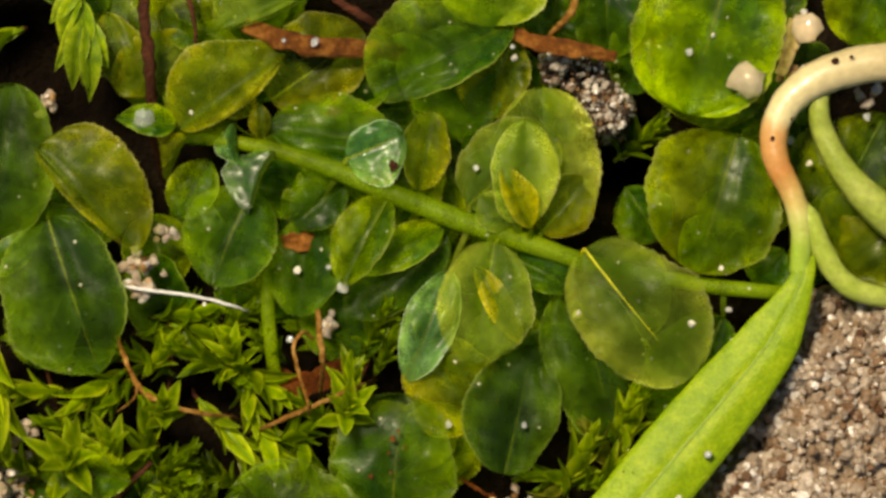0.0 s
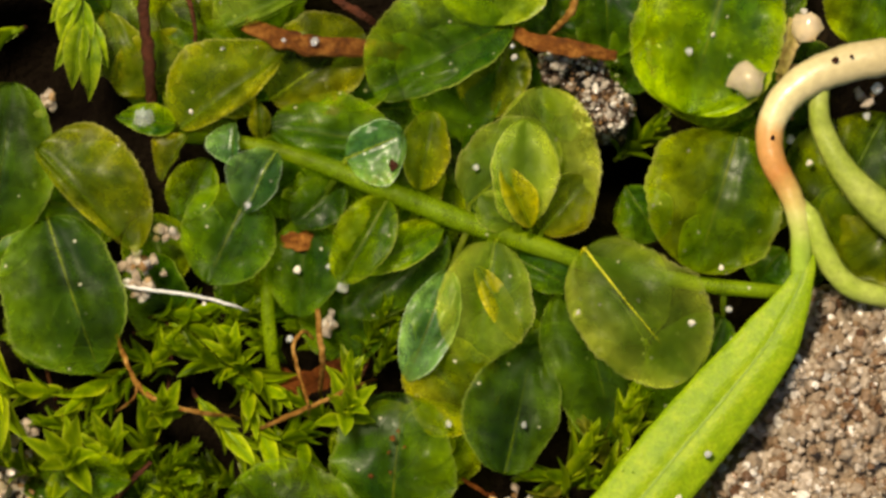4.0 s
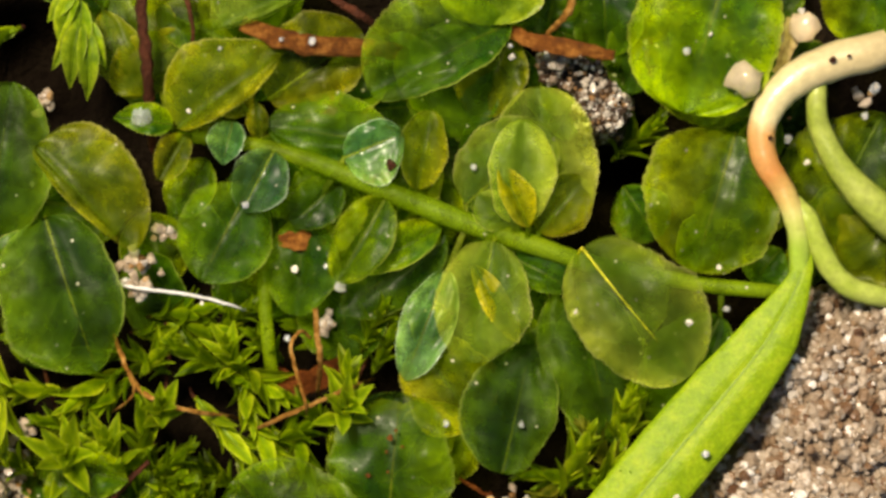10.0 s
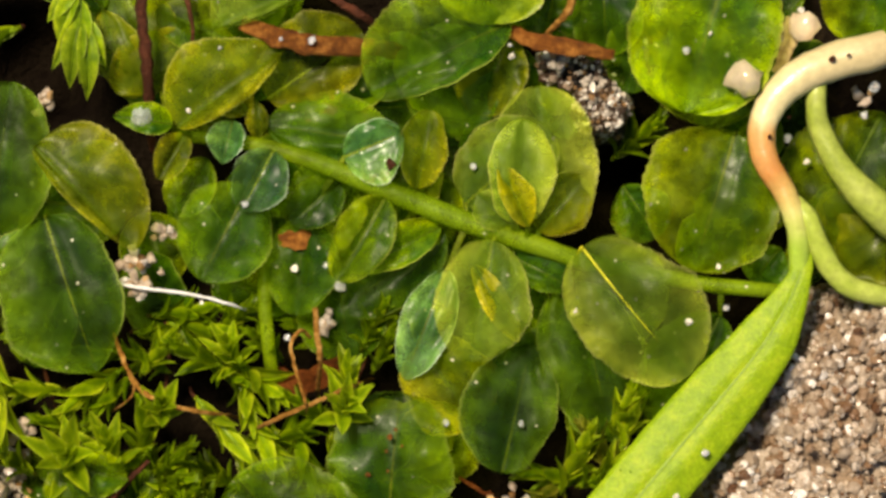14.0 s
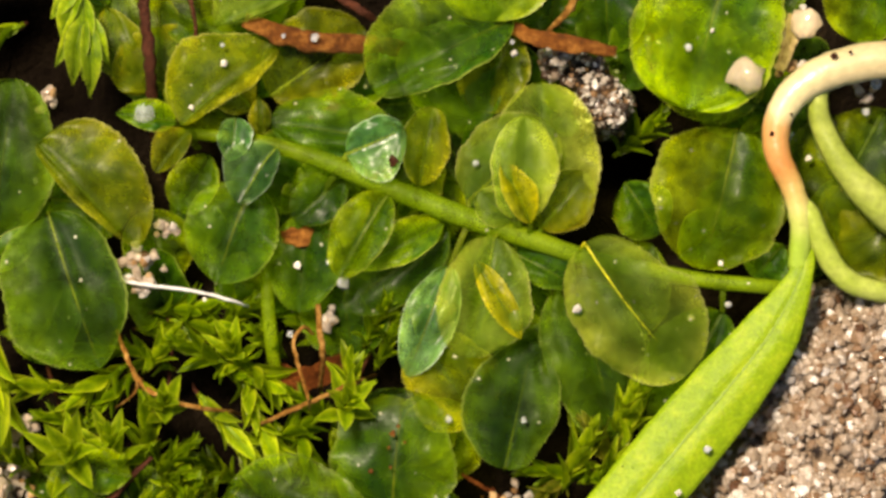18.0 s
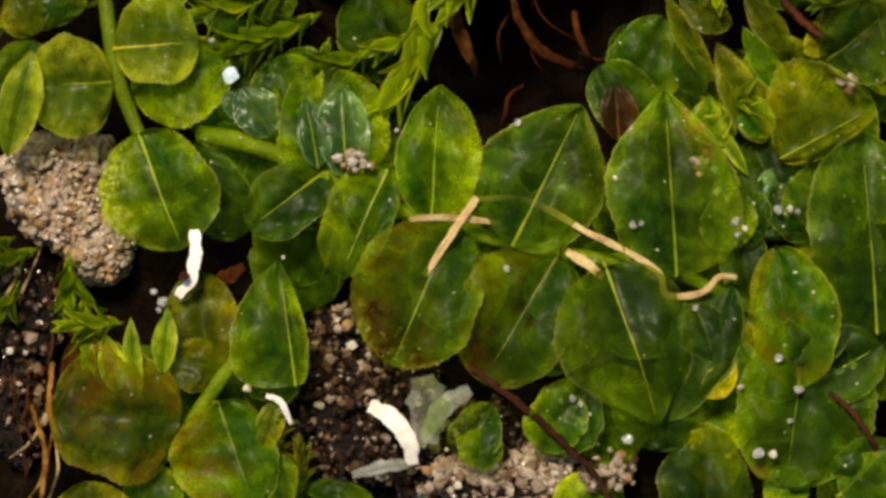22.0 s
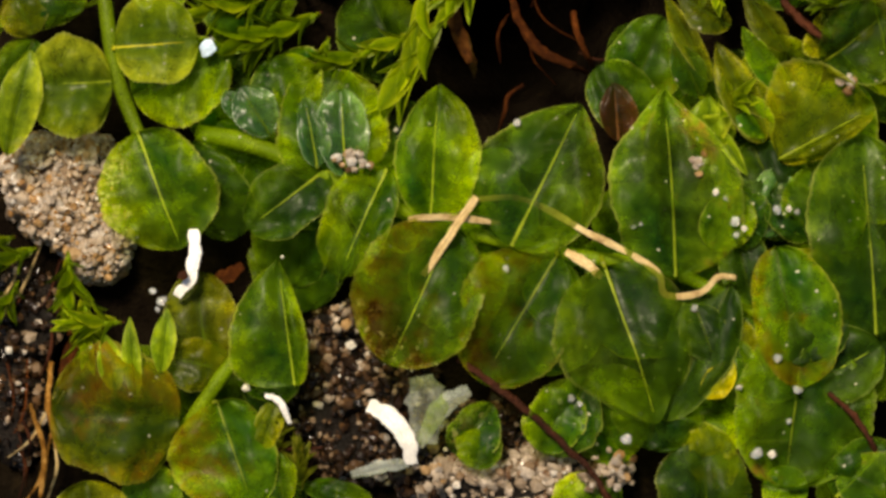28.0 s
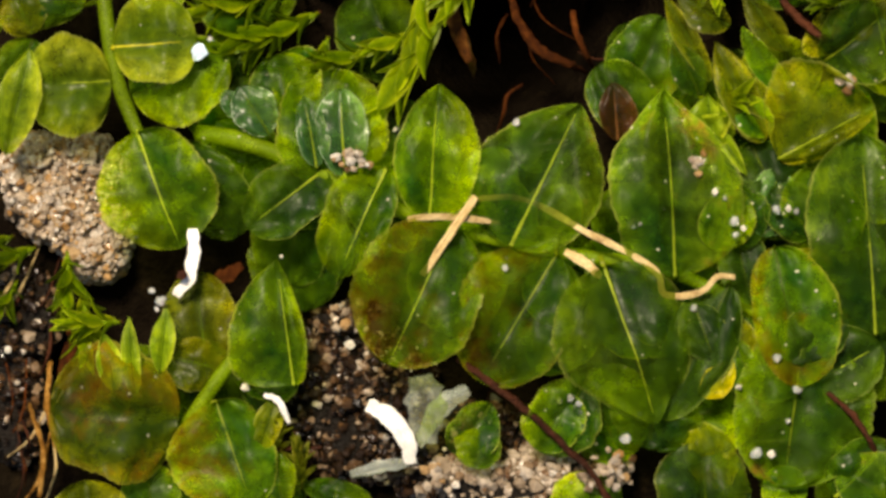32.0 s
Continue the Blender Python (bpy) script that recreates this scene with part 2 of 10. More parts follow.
def blush_material():
    """Cream stem skin that blushes red and then turns green along its length."""
    m, t, p, out = nodes_of("stem_blush")
    uv = t.nodes.new("ShaderNodeUVMap")
    xyz = t.nodes.new("ShaderNodeSeparateXYZ")
    t.links.new(uv.outputs[0], xyz.inputs[0])
    n = noise_of(t, 900.0, 5.0)
    shift = add(t, "ShaderNodeMath")
    shift.operation = "MULTIPLY_ADD"
    t.links.new(n.outputs[0], shift.inputs[0])
    shift.inputs[1].default_value = 0.12
    t.links.new(xyz.outputs[0], shift.inputs[2])
    col = ramp(t, shift.outputs[0], [(0.0, (0.26, 0.19, 0.09)), (0.35, (0.40, 0.33, 0.17)), (0.56, (0.50, 0.43, 0.22)), (0.62, (0.42, 0.22, 0.07)), (0.74, (0.36, 0.15, 0.035)), (0.86, (0.36, 0.34, 0.10)), (1.0, (0.22, 0.32, 0.03))])
    fine = noise_of(t, 4000.0, 4.0)
    shade = ramp(t, fine.outputs[0], [(0.3, (0.8, 0.8, 0.78)), (0.7, (1.1, 1.1, 1.1))])
    c = mix_col(t, 0.7, col.outputs[0], shade.outputs[0], "MULTIPLY")
    t.links.new(c, p.inputs["Base Color"])
    p.inputs["Roughness"].default_value = 0.34
    bump_to(t, fine.outputs[0], p.inputs["Normal"], 0.35, 0.00006)
    return m


stem_blush = blush_material()
blade_green = solid_material("blade_green", [(0.3, (0.13, 0.22, 0.004)), (0.5, (0.19, 0.29, 0.006)), (0.7, (0.27, 0.35, 0.012))], 0.42, 1500.0, 0.6, 0.00007, through_light=0.3, gloss=0.22)
blade_vein = solid_material("blade_vein", [(0.3, (0.13, 0.24, 0.008)), (0.7, (0.22, 0.34, 0.02))], 0.5, 700.0, through_light=0.3)
star_green = leaf_material("star_green", (0.085, 0.19, 0.003), (0.32, 0.45, 0.010), (0.42, 0.46, 0.06), blotch_from=0.82, clear=0.14, through_light=0.5, gloss=0.28, cells=14000.0, spread=(0.5, 1.2), mottling=0.3)
star_light = leaf_material("star_light", (0.176, 0.308, 0.004), (0.506, 0.616, 0.024), (0.55, 0.58, 0.12), blotch_from=0.86, clear=0.12, through_light=0.5, gloss=0.28, cells=14000.0, spread=(0.6, 1.25), mottling=0.3)
star_old = leaf_material("star_old", (0.10, 0.13, 0.006), (0.30, 0.30, 0.03), (0.45, 0.40, 0.12), blotch_from=0.66, clear=0.18, gloss=0.3, cells=14000.0, spread=(0.6, 1.25))
twig_dark = solid_material("twig_dark", [(0.3, (0.012, 0.004, 0.002)), (0.7, (0.075, 0.022, 0.009))], 0.6, 1200.0, 1.0, 0.0002, gloss=0.1)
twig_red = solid_material("twig_red", [(0.3, (0.028, 0.007, 0.001)), (0.52, (0.085, 0.021, 0.003)), (0.7, (0.17, 0.052, 0.009))], 0.7, 2400.0, 1.0, 0.0002, gloss=0.08)
root_orange = solid_material("root_orange", [(0.3, (0.07, 0.022, 0.004)), (0.48, (0.25, 0.11, 0.016)), (0.66, (0.48, 0.26, 0.07))], 0.6, 2600.0, 0.9, 0.00015, through_light=0.15, gloss=0.12)
bark_warm = solid_material("bark_warm", [(0.3, (0.05, 0.016, 0.005)), (0.5, (0.15, 0.048, 0.007)), (0.7, (0.36, 0.15, 0.030))], 0.6, 2200.0, 0.9, 0.00015, through_light=0.2, gloss=0.12)
straw = solid_material("straw", [(0.3, (0.22, 0.12, 0.04)), (0.45, (0.48, 0.34, 0.14)), (0.7, (0.68, 0.54, 0.28))], 0.5, 1500.0, 0.9, 0.00012, through_light=0.2)
dead_grey = solid_material("dead_grey", [(0.3, (0.08, 0.05, 0.03)), (0.5, (0.26, 0.19, 0.12)), (0.7, (0.50, 0.42, 0.32))], 0.55, 2200.0, 1.0, 0.0002)
white_film = solid_material("white_film", [(0.3, (0.62, 0.60, 0.54)), (0.7, (0.86, 0.85, 0.80))], 0.45, 1500.0, through_light=0.2)
# Peat blacker than wet humus: shade of the gaps is put into its colour.
peat_shadowed = solid_material("peat_shadowed", [(0.3, (0.003, 0.002, 0.0015)), (0.6, (0.007, 0.005, 0.003)), (0.8, (0.020, 0.013, 0.006))], 0.8, 700.0, 1.0, 0.0003, gloss=0.0)
soil_dry = solid_material("soil_sandy", [(0.3, (0.13, 0.085, 0.05)), (0.7, (0.36, 0.26, 0.17))], 0.8, 900.0, 1.0, 0.0003, gloss=0.2)
soil_mid = solid_material("soil_brown", [(0.3, (0.05, 0.03, 0.016)), (0.7, (0.18, 0.12, 0.075))], 0.8, 900.0, 1.0, 0.0003, gloss=0.2)
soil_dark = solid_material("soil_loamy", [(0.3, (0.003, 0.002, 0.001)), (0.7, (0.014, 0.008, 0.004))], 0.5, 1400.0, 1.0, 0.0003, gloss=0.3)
SAND = {
    "light": [(0.0, (0.16, 0.08, 0.03)), (0.05, (0.48, 0.27, 0.10)), (0.20, (0.66, 0.45, 0.22)), (0.28, (0.50, 0.40, 0.30)), (0.5, (0.63, 0.53, 0.41)), (0.7, (0.70, 0.59, 0.46)), (0.82, (0.52, 0.46, 0.40)), (0.95, (0.80, 0.74, 0.65)), (1.0, (0.95, 0.93, 0.88))],
    "brown": [(0.0, (0.13, 0.06, 0.03)), (0.10, (0.32, 0.20, 0.11)), (0.3, (0.36, 0.28, 0.20)), (0.6, (0.49, 0.40, 0.30)), (0.9, (0.62, 0.53, 0.43)), (0.97, (0.82, 0.77, 0.69)), (1.0, (0.94, 0.91, 0.86))],
    "grey": [(0.0, (0.012, 0.008, 0.006)), (0.3, (0.09, 0.055, 0.035)), (0.42, (0.34, 0.19, 0.08)), (0.5, (0.30, 0.26, 0.22)), (0.8, (0.58, 0.52, 0.44)), (0.92, (0.74, 0.70, 0.62)), (1.0, (0.94, 0.92, 0.88))],
    "dark": [(0.0, (0.006, 0.004, 0.002)), (0.5, (0.045, 0.022, 0.010)), (0.75, (0.15, 0.080, 0.035)), (0.93, (0.34, 0.24, 0.15)), (0.98, (0.55, 0.47, 0.37)), (1.0, (0.86, 0.80, 0.72))],
}
sand_one = {k: grain_material("grain_" + k, v, False) for k, v in SAND.items()}
sand_many = {k: grain_material("sand_" + k, v, True) for k, v in SAND.items()}
quartz = clear_material("quartz", (0.96, 0.95, 0.90), 0.03, 1.5, 0.8)
milky = solid_material("milky_quartz", [(0.3, (0.46, 0.42, 0.34)), (0.7, (0.80, 0.76, 0.66))], 0.2, 2500.0, through_light=0.3)
film = leaf_material("papery_film", (0.30, 0.34, 0.36), (0.62, 0.66, 0.70), (0.45, 0.50, 0.55), blotch_from=0.95, clear=0.86, through_light=0.3, gloss=0.22, shine=0.5)
chip_blue = solid_material("pale_blue_mineral", [(0.3, (0.30, 0.42, 0.52)), (0.7, (0.58, 0.70, 0.78))], 0.25, 2500.0, gloss=0.6)
cream_quartz = clear_material("cream_quartz", (0.86, 0.70, 0.46), 0.16, 1.45, 0.6)
water = clear_material("water_bead", (0.98, 1.0, 1.0), 0.0, 1.33)


# ---------- mesh helpers ----------
def mesh_of(name, verts, faces, material, smooth=True, uvs=None):
    me = bpy.data.meshes.new(name)
    me.from_pydata([tuple(c * MM for c in v) for v in verts], [], faces)
    me.materials.append(material)
    me.polygons.foreach_set("use_smooth", [smooth] * len(me.polygons))
    if uvs:
        layer = me.uv_layers.new(name="UVMap")
        layer.data.foreach_set("uv", [c for loop in me.loops for c in uvs[loop.vertex_index]])
    me.update()
    return me


def part(name, me, parent, label="", m=None):
    ob = new(name, me)
    ob.parent = parent
    if m is not None:
        ob.matrix_basis = m
    return tagged(ob, label)


def thing(name, x, y, z, label, category, group=""):
    ob = new(name)
    ob.empty_display_size = 0.001
    ob.location = (x * MM, y * MM, z * MM)
    return tagged(ob, label, category, group)


def spline(points, n):
    """Points along a smooth curve through the given ones."""
    p = [Vector(q) for q in points]
    p = [p[0] * 2 - p[1], *p, p[-1] * 2 - p[-2]]
    out = []
    for k in range(n):
        s = k / (n - 1) * (len(p) - 3)
        i = min(int(s), len(p) - 4)
        f = s - i
        a, b, c, d = p[i:i + 4]
        out.append(0.5 * (2 * b + (c - a) * f + (2 * a - 5 * b + 4 * c - d) * f * f + (3 * b - a - 3 * c + d) * f ** 3))
    return out


def tube(points, radii, sides=10, n=0, rough=0.0, flat=1.0, seed=1):
    """Verts and faces of a tapered, closed tube along points (mm); flat squeezes its height."""
    n = n or max(6, 5 * len(points))
    line = spline(points, n)
    ends = len(radii) - 1
    verts, faces = [], []
    for k, q in enumerate(line):
        way = (line[min(k + 1, n - 1)] - line[max(k - 1, 0)]).normalized()
        side = way.cross(Vector((0, 0, 1)))
        side = side.normalized() if side.length > 0.05 else Vector((1, 0, 0))
        up = side.cross(way)
        s = k / (n - 1) * ends
        i = min(int(s), ends - 1)
        r = radii[i] + (radii[i + 1] - radii[i]) * (s - i)
        for j in range(sides):
            a = 2 * math.pi * j / sides
            rr = r * (1 + rough * noise.noise(Vector((k * 0.6 + seed * 7.3, math.cos(a) * 1.3, math.sin(a) * 1.3))))
            verts.append(q + side * (math.cos(a) * rr) + up * (math.sin(a) * rr * flat))
    for k in range(n - 1):
        for j in range(sides):
            a, b = k * sides + j, k * sides + (j + 1) % sides
            faces.append((a, b, b + sides, a + sides))
    faces += [tuple(range(sides))[::-1], tuple(range((n - 1) * sides, n * sides))]
    return verts, faces


def axis_pose(base, tip, roll):
    """Local x runs from base to tip, local z faces up, rolled about x."""
    x = (Vector(tip) - Vector(base)).normalized()
    y = Vector((0, 0, 1)).cross(x).normalized()
    z = x.cross(y)
    m = Matrix((x, y, z)).transposed().to_4x4() @ Matrix.Rotation(radians(roll), 4, "X")
    return Matrix.Translation(Vector(base) * MM) @ m


def blade_shape(u, form):
    """Half width along the leaf, 0 to 1; a form is a name, or (where it is widest, bluntness of the base, of the tip: 0.4 blunt, 1 pointed)."""
    if isinstance(form, tuple):
        peak, low, high = form
        q = 1 - u / peak if u < peak else (u - peak) / (1 - peak)
        return max(0.0, 1 - q * q) ** (low if u < peak else high) + 0.012
    if form == "lance":
        return max(0.0, math.sin(math.pi * min(1, u ** 0.72))) ** 1.0
    v = u ** 1.12
    return math.sqrt(max(0, 1 - (2 * v - 1) ** 2)) * (0.82 + 0.18 * min(1, u * 3)) + 0.015


def blade_verts(length, width, form, arch, cup, fold, wave, seed, nu=44, nv=17, teeth=0.011, twist=0.0, shift=0.0, curl=0.0, halves=(1.0, 1.0)):
    """A leaf blade in its own space: u from base to tip, s across; arched, cupped, folded along the rib, wavy and toothed at the rim."""
    pillow = 0.075 + 0.05 * noise.noise(Vector((seed * 9.1, 2.0, 7.0)))
    verts, uvs = [], []
    for i in range(nu):
        u = (1 - math.cos(math.pi * i / (nu - 1))) / 2
        half = blade_shape(u, form) * width / 2
        for j in range(nv):
            s = 2 * j / (nv - 1) - 1
            s = math.copysign(abs(s) ** 0.85, s)
            rim = abs(s) ** 6
            y = s * half * (1 + teeth * rim * (1 if i % 2 else -1) + (0.20 * noise.noise(Vector((u * 2.2 + seed * 5.3, 3.0 if s > 0 else -3.0, seed))) + 0.06 * noise.noise(Vector((u * 7.5 + seed * 2.3, 5.0 if s > 0 else -5.0, seed)))) * abs(s))
            y *= halves[0] if s < 0 else halves[1]
            n = noise.noise(Vector((u * 2.3 + seed * 3.1, s * 1.4, seed * 1.7)))
            n2 = noise.noise(Vector((u * 7 + seed, s * 4, seed * 2.9)))
            z = arch * length * math.sin(math.pi * u) + cup * half * s * s + abs(y) * math.tan(radians(fold)) + wave * width * (1.3 * n * (0.3 + 0.7 * abs(s)) + 0.5 * n2 * (0.25 + abs(s)))
            crease = 0.32 - abs(noise.noise(Vector((u * 2.6 + 0.9 * abs(s) + seed * 4.7, s * 1.7, seed * 0.9))))
            z += 0.4 * wave * width * crease * (0.3 + abs(s))
            z += pillow * width * math.sin(math.pi * abs(s) ** 0.8) * math.sin(math.pi * min(1, 0.06 + u)) ** 2
            z -= 0.02 * width * math.exp(-(s / 0.12) ** 2)
            z += curl * length * max(0, u - 0.55) ** 2 * 4
            x = u * length
            y += shift * width * math.sin(math.pi * u)
            a = radians(twist) * u
            y, z = y * math.cos(a) - z * math.sin(a), y * math.sin(a) + z * math.cos(a)
            verts.append((x, y, z))
            uvs.append((u, (s + 1) / 2))
    faces = [(i * nv + j, (i + 1) * nv + j, (i + 1) * nv + j + 1, i * nv + j + 1) for i in range(nu - 1) for j in range(nv - 1)]
    return verts, faces, uvs


LEAVES = {}
COUNT = [0]


def leaf(shoot, base, tip, width, look_of="green", roll=0, arch=0.06, cup=0.18, fold=0, wave=0.14, form="round", rib="dull", rib_size=0.085, label="", key="", stalk=None, twist=0.0, shift=0.0, reach=0.88, curl=0.0, halves=(1.0, 1.0)):
    """One moss leaf of a shoot, from base to tip (mm, in the place), with its midrib; stalk is where the stalk starts, below."""
    COUNT[0] += 1
    seed = COUNT[0] * 0.731
    length = (Vector(tip) - Vector(base)).length
    m = axis_pose(base, tip, roll)
    v, f, uv = blade_verts(length, width, form, arch, cup, fold, wave, seed, twist=twist, shift=shift, curl=curl, halves=halves)
    home = Matrix.Translation(-shoot.location)
    ob = part("leaf", mesh_of("leaf", v, f, LEAF[look_of], True, uv), shoot, label, home @ m)
    line = []
    mid = 8
    for i in range(0, 44, 4):
        c = v[i * 17 + mid]
        if c[0] <= reach * length:
            line.append(Vector((c[0], c[1], c[2] + 0.02)))
    radii = [rib_size * (1 - 0.88 * k / max(1, len(line) - 1)) for k in range(len(line))]
    if stalk is not None:
        back = m.inverted() @ (Vector(stalk) * MM) / MM
        line = [back, back.lerp(line[0], 0.6) + Vector((0, 0, 0.1)), *line]
        radii = [rib_size * 1.5, rib_size * 1.3, *radii]
    rv, rf = tube(line, radii, 8, 30, 0.12, 0.35)
    part("midrib", mesh_of("midrib", rv, rf, RIB[rib], True), ob, "pale midrib" if rib in ("bright", "strong") else "yellow midrib" if rib == "gold" else "")
    if key:
        LEAVES[key] = ob
    return ob


def stem(shoot, points, radii, material=stem_green, name="stem", label="", rough=0.08, flat=1.0, sides=10):
    at = shoot.location / MM
    v, f = tube([Vector(p) - at for p in points], radii, sides, 0, rough, flat, COUNT[0])
    COUNT[0] += 1
    return part(name, mesh_of(name, v, f, material, True), shoot, label)


def wander(points, amount, seed):
    """The same line with small kinks, as roots and twigs have."""
    n = 4 * len(points)
    line = spline(points, n)
    return [q + 0.4 * amount * Vector((noise.noise(Vector((k * 0.9, seed * 1.3, 0))), noise.noise(Vector((k * 0.9, seed * 1.3, 9))), 0)) * (0 if k in (0, n - 1) else 1) for k, q in enumerate(line)]


def strand(name, points, radii, material, label, category, group="", rough=0.55, flat=0.8, sides=9):
    """A single loose twig, root or fibre, as one mesh."""
    at = Vector(points[0])
    v, f = tube(wander([Vector(p) - at for p in points], max(radii), COUNT[0]), radii, sides, 9 * len(points), rough, flat, COUNT[0])
    COUNT[0] += 1
    ob = new(name, mesh_of(name, v, f, material, True))
    ob.location = at * MM
    return tagged(ob, label, category, group)


def pebble_verts(size, seed, flat=0.8, steps=1):
    """An uneven angular grain."""
    bm = bmesh.new()
    bmesh.ops.create_icosphere(bm, subdivisions=steps, radius=1)
    out = []
    stretch = Vector((1 + 0.35 * noise.noise(Vector((seed, 1, 2))), 1 + 0.35 * noise.noise(Vector((seed, 5, 1))), flat))
    for q in bm.verts:
        c = q.co
        r = 1 + 0.55 * noise.noise(c * 1.2 + Vector((seed * 3.7, 0, seed))) + 0.28 * noise.noise(c * 2.6 + Vector((0, seed, 0)))
        out.append(Vector((c.x * stretch.x, c.y * stretch.y, c.z * stretch.z)) * (r * size))
    faces = [tuple(w.index for w in fc.verts) for fc in bm.faces]
    bm.free()
    return out, faces


# ---------- ground ----------
def build_ground():
    """Peat sheet, blackened for the shade in the gaps, finely lumped near the plants, with a few deep hollows between
    the cushions.
    """
    far = (-3000, -1500, -700, -350, -200, -120)
    xs = sorted({round(v, 3) for v in [*far, *(-v for v in far), *(-40 + 0.8 * k for k in range(101))]})
    ys = sorted({round(v, 3) for v in [*far, *(-v for v in far), *(-65 + 0.8 * k for k in range(106))]})
    hollows = [(-7.02, -28.21, 3.4, 7), (-5.6, -25.71, 3.4, 7), (6.25, 2.23, 1.8, 5), (-14.63, 6.48, 2.4, 5), (6.13, -17.79, 2.2, 4), (6.45, -18.82, 1.6, 4), (-23.07, -45.61, 2.2, 4), (-17.59, -16.09, 1.8, 4)]
    verts = []
    for y in ys:
        for x in xs:
            q = Vector((x, y, 0))
            z = 0.55 * noise.fractal(q * 0.35, 1.0, 2.0, 4) - 0.15 if max(abs(x), abs(y)) < 110 else -0.3
            for hx, hy, r, deep in hollows:
                z -= deep * math.exp(-(((x - hx) ** 2 + (y - hy) ** 2) / (r * r)) ** 2)
            verts.append((x, y, z))
    w = len(xs)
    faces = [(j * w + i, j * w + i + 1, (j + 1) * w + i + 1, (j + 1) * w + i) for j in range(len(ys) - 1) for i in range(w - 1)]
    tagged(new("ground", mesh_of("ground", verts, faces, peat_shadowed)), "moist peaty ground under the moss, blackened for the shade in the gaps", "ground", kind="structure")


build_ground()


# ---------- soil and sand ----------
GRAIN_SHAPES = [pebble_verts(1.0, 3.3 * k + 1, 0.75 + 0.05 * (k % 4), 1 + k % 2) for k in range(12)]
GRAIN_MESHES = {k: [mesh_of("grain", v, f, m, False) for v, f in GRAIN_SHAPES] for k, m in sand_one.items()}


def height_of(lumps, x, y):
    """Height of a heap made of rounded lumps (x, y, rx, ry, height, turn)."""
    best = -1.0
    for lx, ly, rx, ry, h, turn in lumps:
        a = radians(turn)
        dx, dy = x - lx, y - ly
        u, v = (dx * math.cos(a) + dy * math.sin(a)) / rx, (-dx * math.sin(a) + dy * math.cos(a)) / ry
        r = u * u + v * v
        r += 0.4 * noise.noise(Vector((x * 0.9, y * 0.9, lx))) + 0.25 * noise.noise(Vector((x * 2.1, y * 2.1, ly)))
        if r < 1:
            best = max(best, h * (1 - max(0, r) ** 3) + 0.5 * noise.noise(Vector((x * 0.8, y * 0.8, 3.1))) + 0.3 * noise.noise(Vector((x * 1.9, y * 1.9, 7.7))))
    return best


def soil(lumps, kind, size, count, whole, label, base, seed):
    """A crumb of soil: its body, the larger grains one by one, the finer ones together."""
    rnd = random.Random(seed)
    x0, x1 = min(l[0] - max(l[2], l[3]) for l in lumps), max(l[0] + max(l[2], l[3]) for l in lumps)
    y0, y1 = min(l[1] - max(l[2], l[3]) for l in lumps), max(l[1] + max(l[2], l[3]) for l in lumps)
    cx, cy = (x0 + x1) / 2, (y0 + y1) / 2
    ob = thing("soil_patch", cx, cy, 0, label, "soil", "patches of soil")
    nx, ny = int((x1 - x0) / 0.22) + 2, int((y1 - y0) / 0.22) + 2
    verts = []
    for j in range(ny):
        for i in range(nx):
            x, y = x0 + i * 0.22, y0 + j * 0.22
            h = height_of(lumps, x, y)
            verts.append((x - cx, y - cy, h + 0.12 * noise.noise(Vector((x * 3, y * 3, 0))) - 0.22 if h > 0 else -0.9))
    faces = [(j * nx + i, j * nx + i + 1, (j + 1) * nx + i + 1, (j + 1) * nx + i) for j in range(ny - 1) for i in range(nx - 1)
             if max(verts[c][2] for c in (j * nx + i, j * nx + i + 1, (j + 1) * nx + i + 1, (j + 1) * nx + i)) > -0.8]
    part("soil_body", mesh_of("soil_body", verts, faces, base, True), ob)
    loose_v, loose_f, made = [], [], 0
    for k in range(count * 6):
        if made >= count:
            break
        x, y = rnd.uniform(x0, x1), rnd.uniform(y0, y1)
        h = height_of(lumps, x, y)
        if h <= 0.1 and not (h > -0.5 and rnd.random() < 0.3):
            continue
        h = max(h, 0.2)
        clump = noise.noise(Vector((x * 0.55, y * 0.55, seed))) * 0.7 + noise.noise(Vector((x * 1.5, y * 1.5, seed))) * 0.5
        if clump < (-0.06 if kind == "light" else -0.12) and rnd.random() < 0.78:
            continue
        r = size * math.exp(rnd.gauss(0.12, 0.34)) * 0.5
        z = h - 0.16 + rnd.uniform(-0.18, 0.30)
        turn = Euler([rnd.uniform(0, 6.28) for _ in range(3)]).to_matrix()
        if made < whole:
            g = part("grain", GRAIN_MESHES[kind][rnd.randrange(12)], ob, m=Matrix.Translation(Vector((x - cx, y - cy, z)) * MM) @ turn.to_4x4() @ Matrix.Diagonal((r * 1.25, r * 1.25, r * 1.25, 1)))
        else:
            v, f = GRAIN_SHAPES[rnd.randrange(12)]
            start = len(loose_v)
            loose_v += [turn @ q * r + Vector((x - cx, y - cy, z)) for q in v]
            loose_f += [tuple(i + start for i in q) for q in f]
        made += 1
    tagged(part("loose_sand", mesh_of("loose_sand", loose_v, loose_f, sand_many[kind], False), ob), kind="stuff")
    return ob


# ---------- small star-shaped moss ----------
def small_leaf_mesh(length, width, fold, curl, material, seed):
    v, f, uv = blade_verts(length, width, (0.36, 0.6, 0.95), 0.05, 0.05, fold, 0.012, seed, 12, 7, 0.0, curl=curl, twist=(seed * 37) % 12 - 6)
    return mesh_of("small_leaf", v, f, material, True, uv)


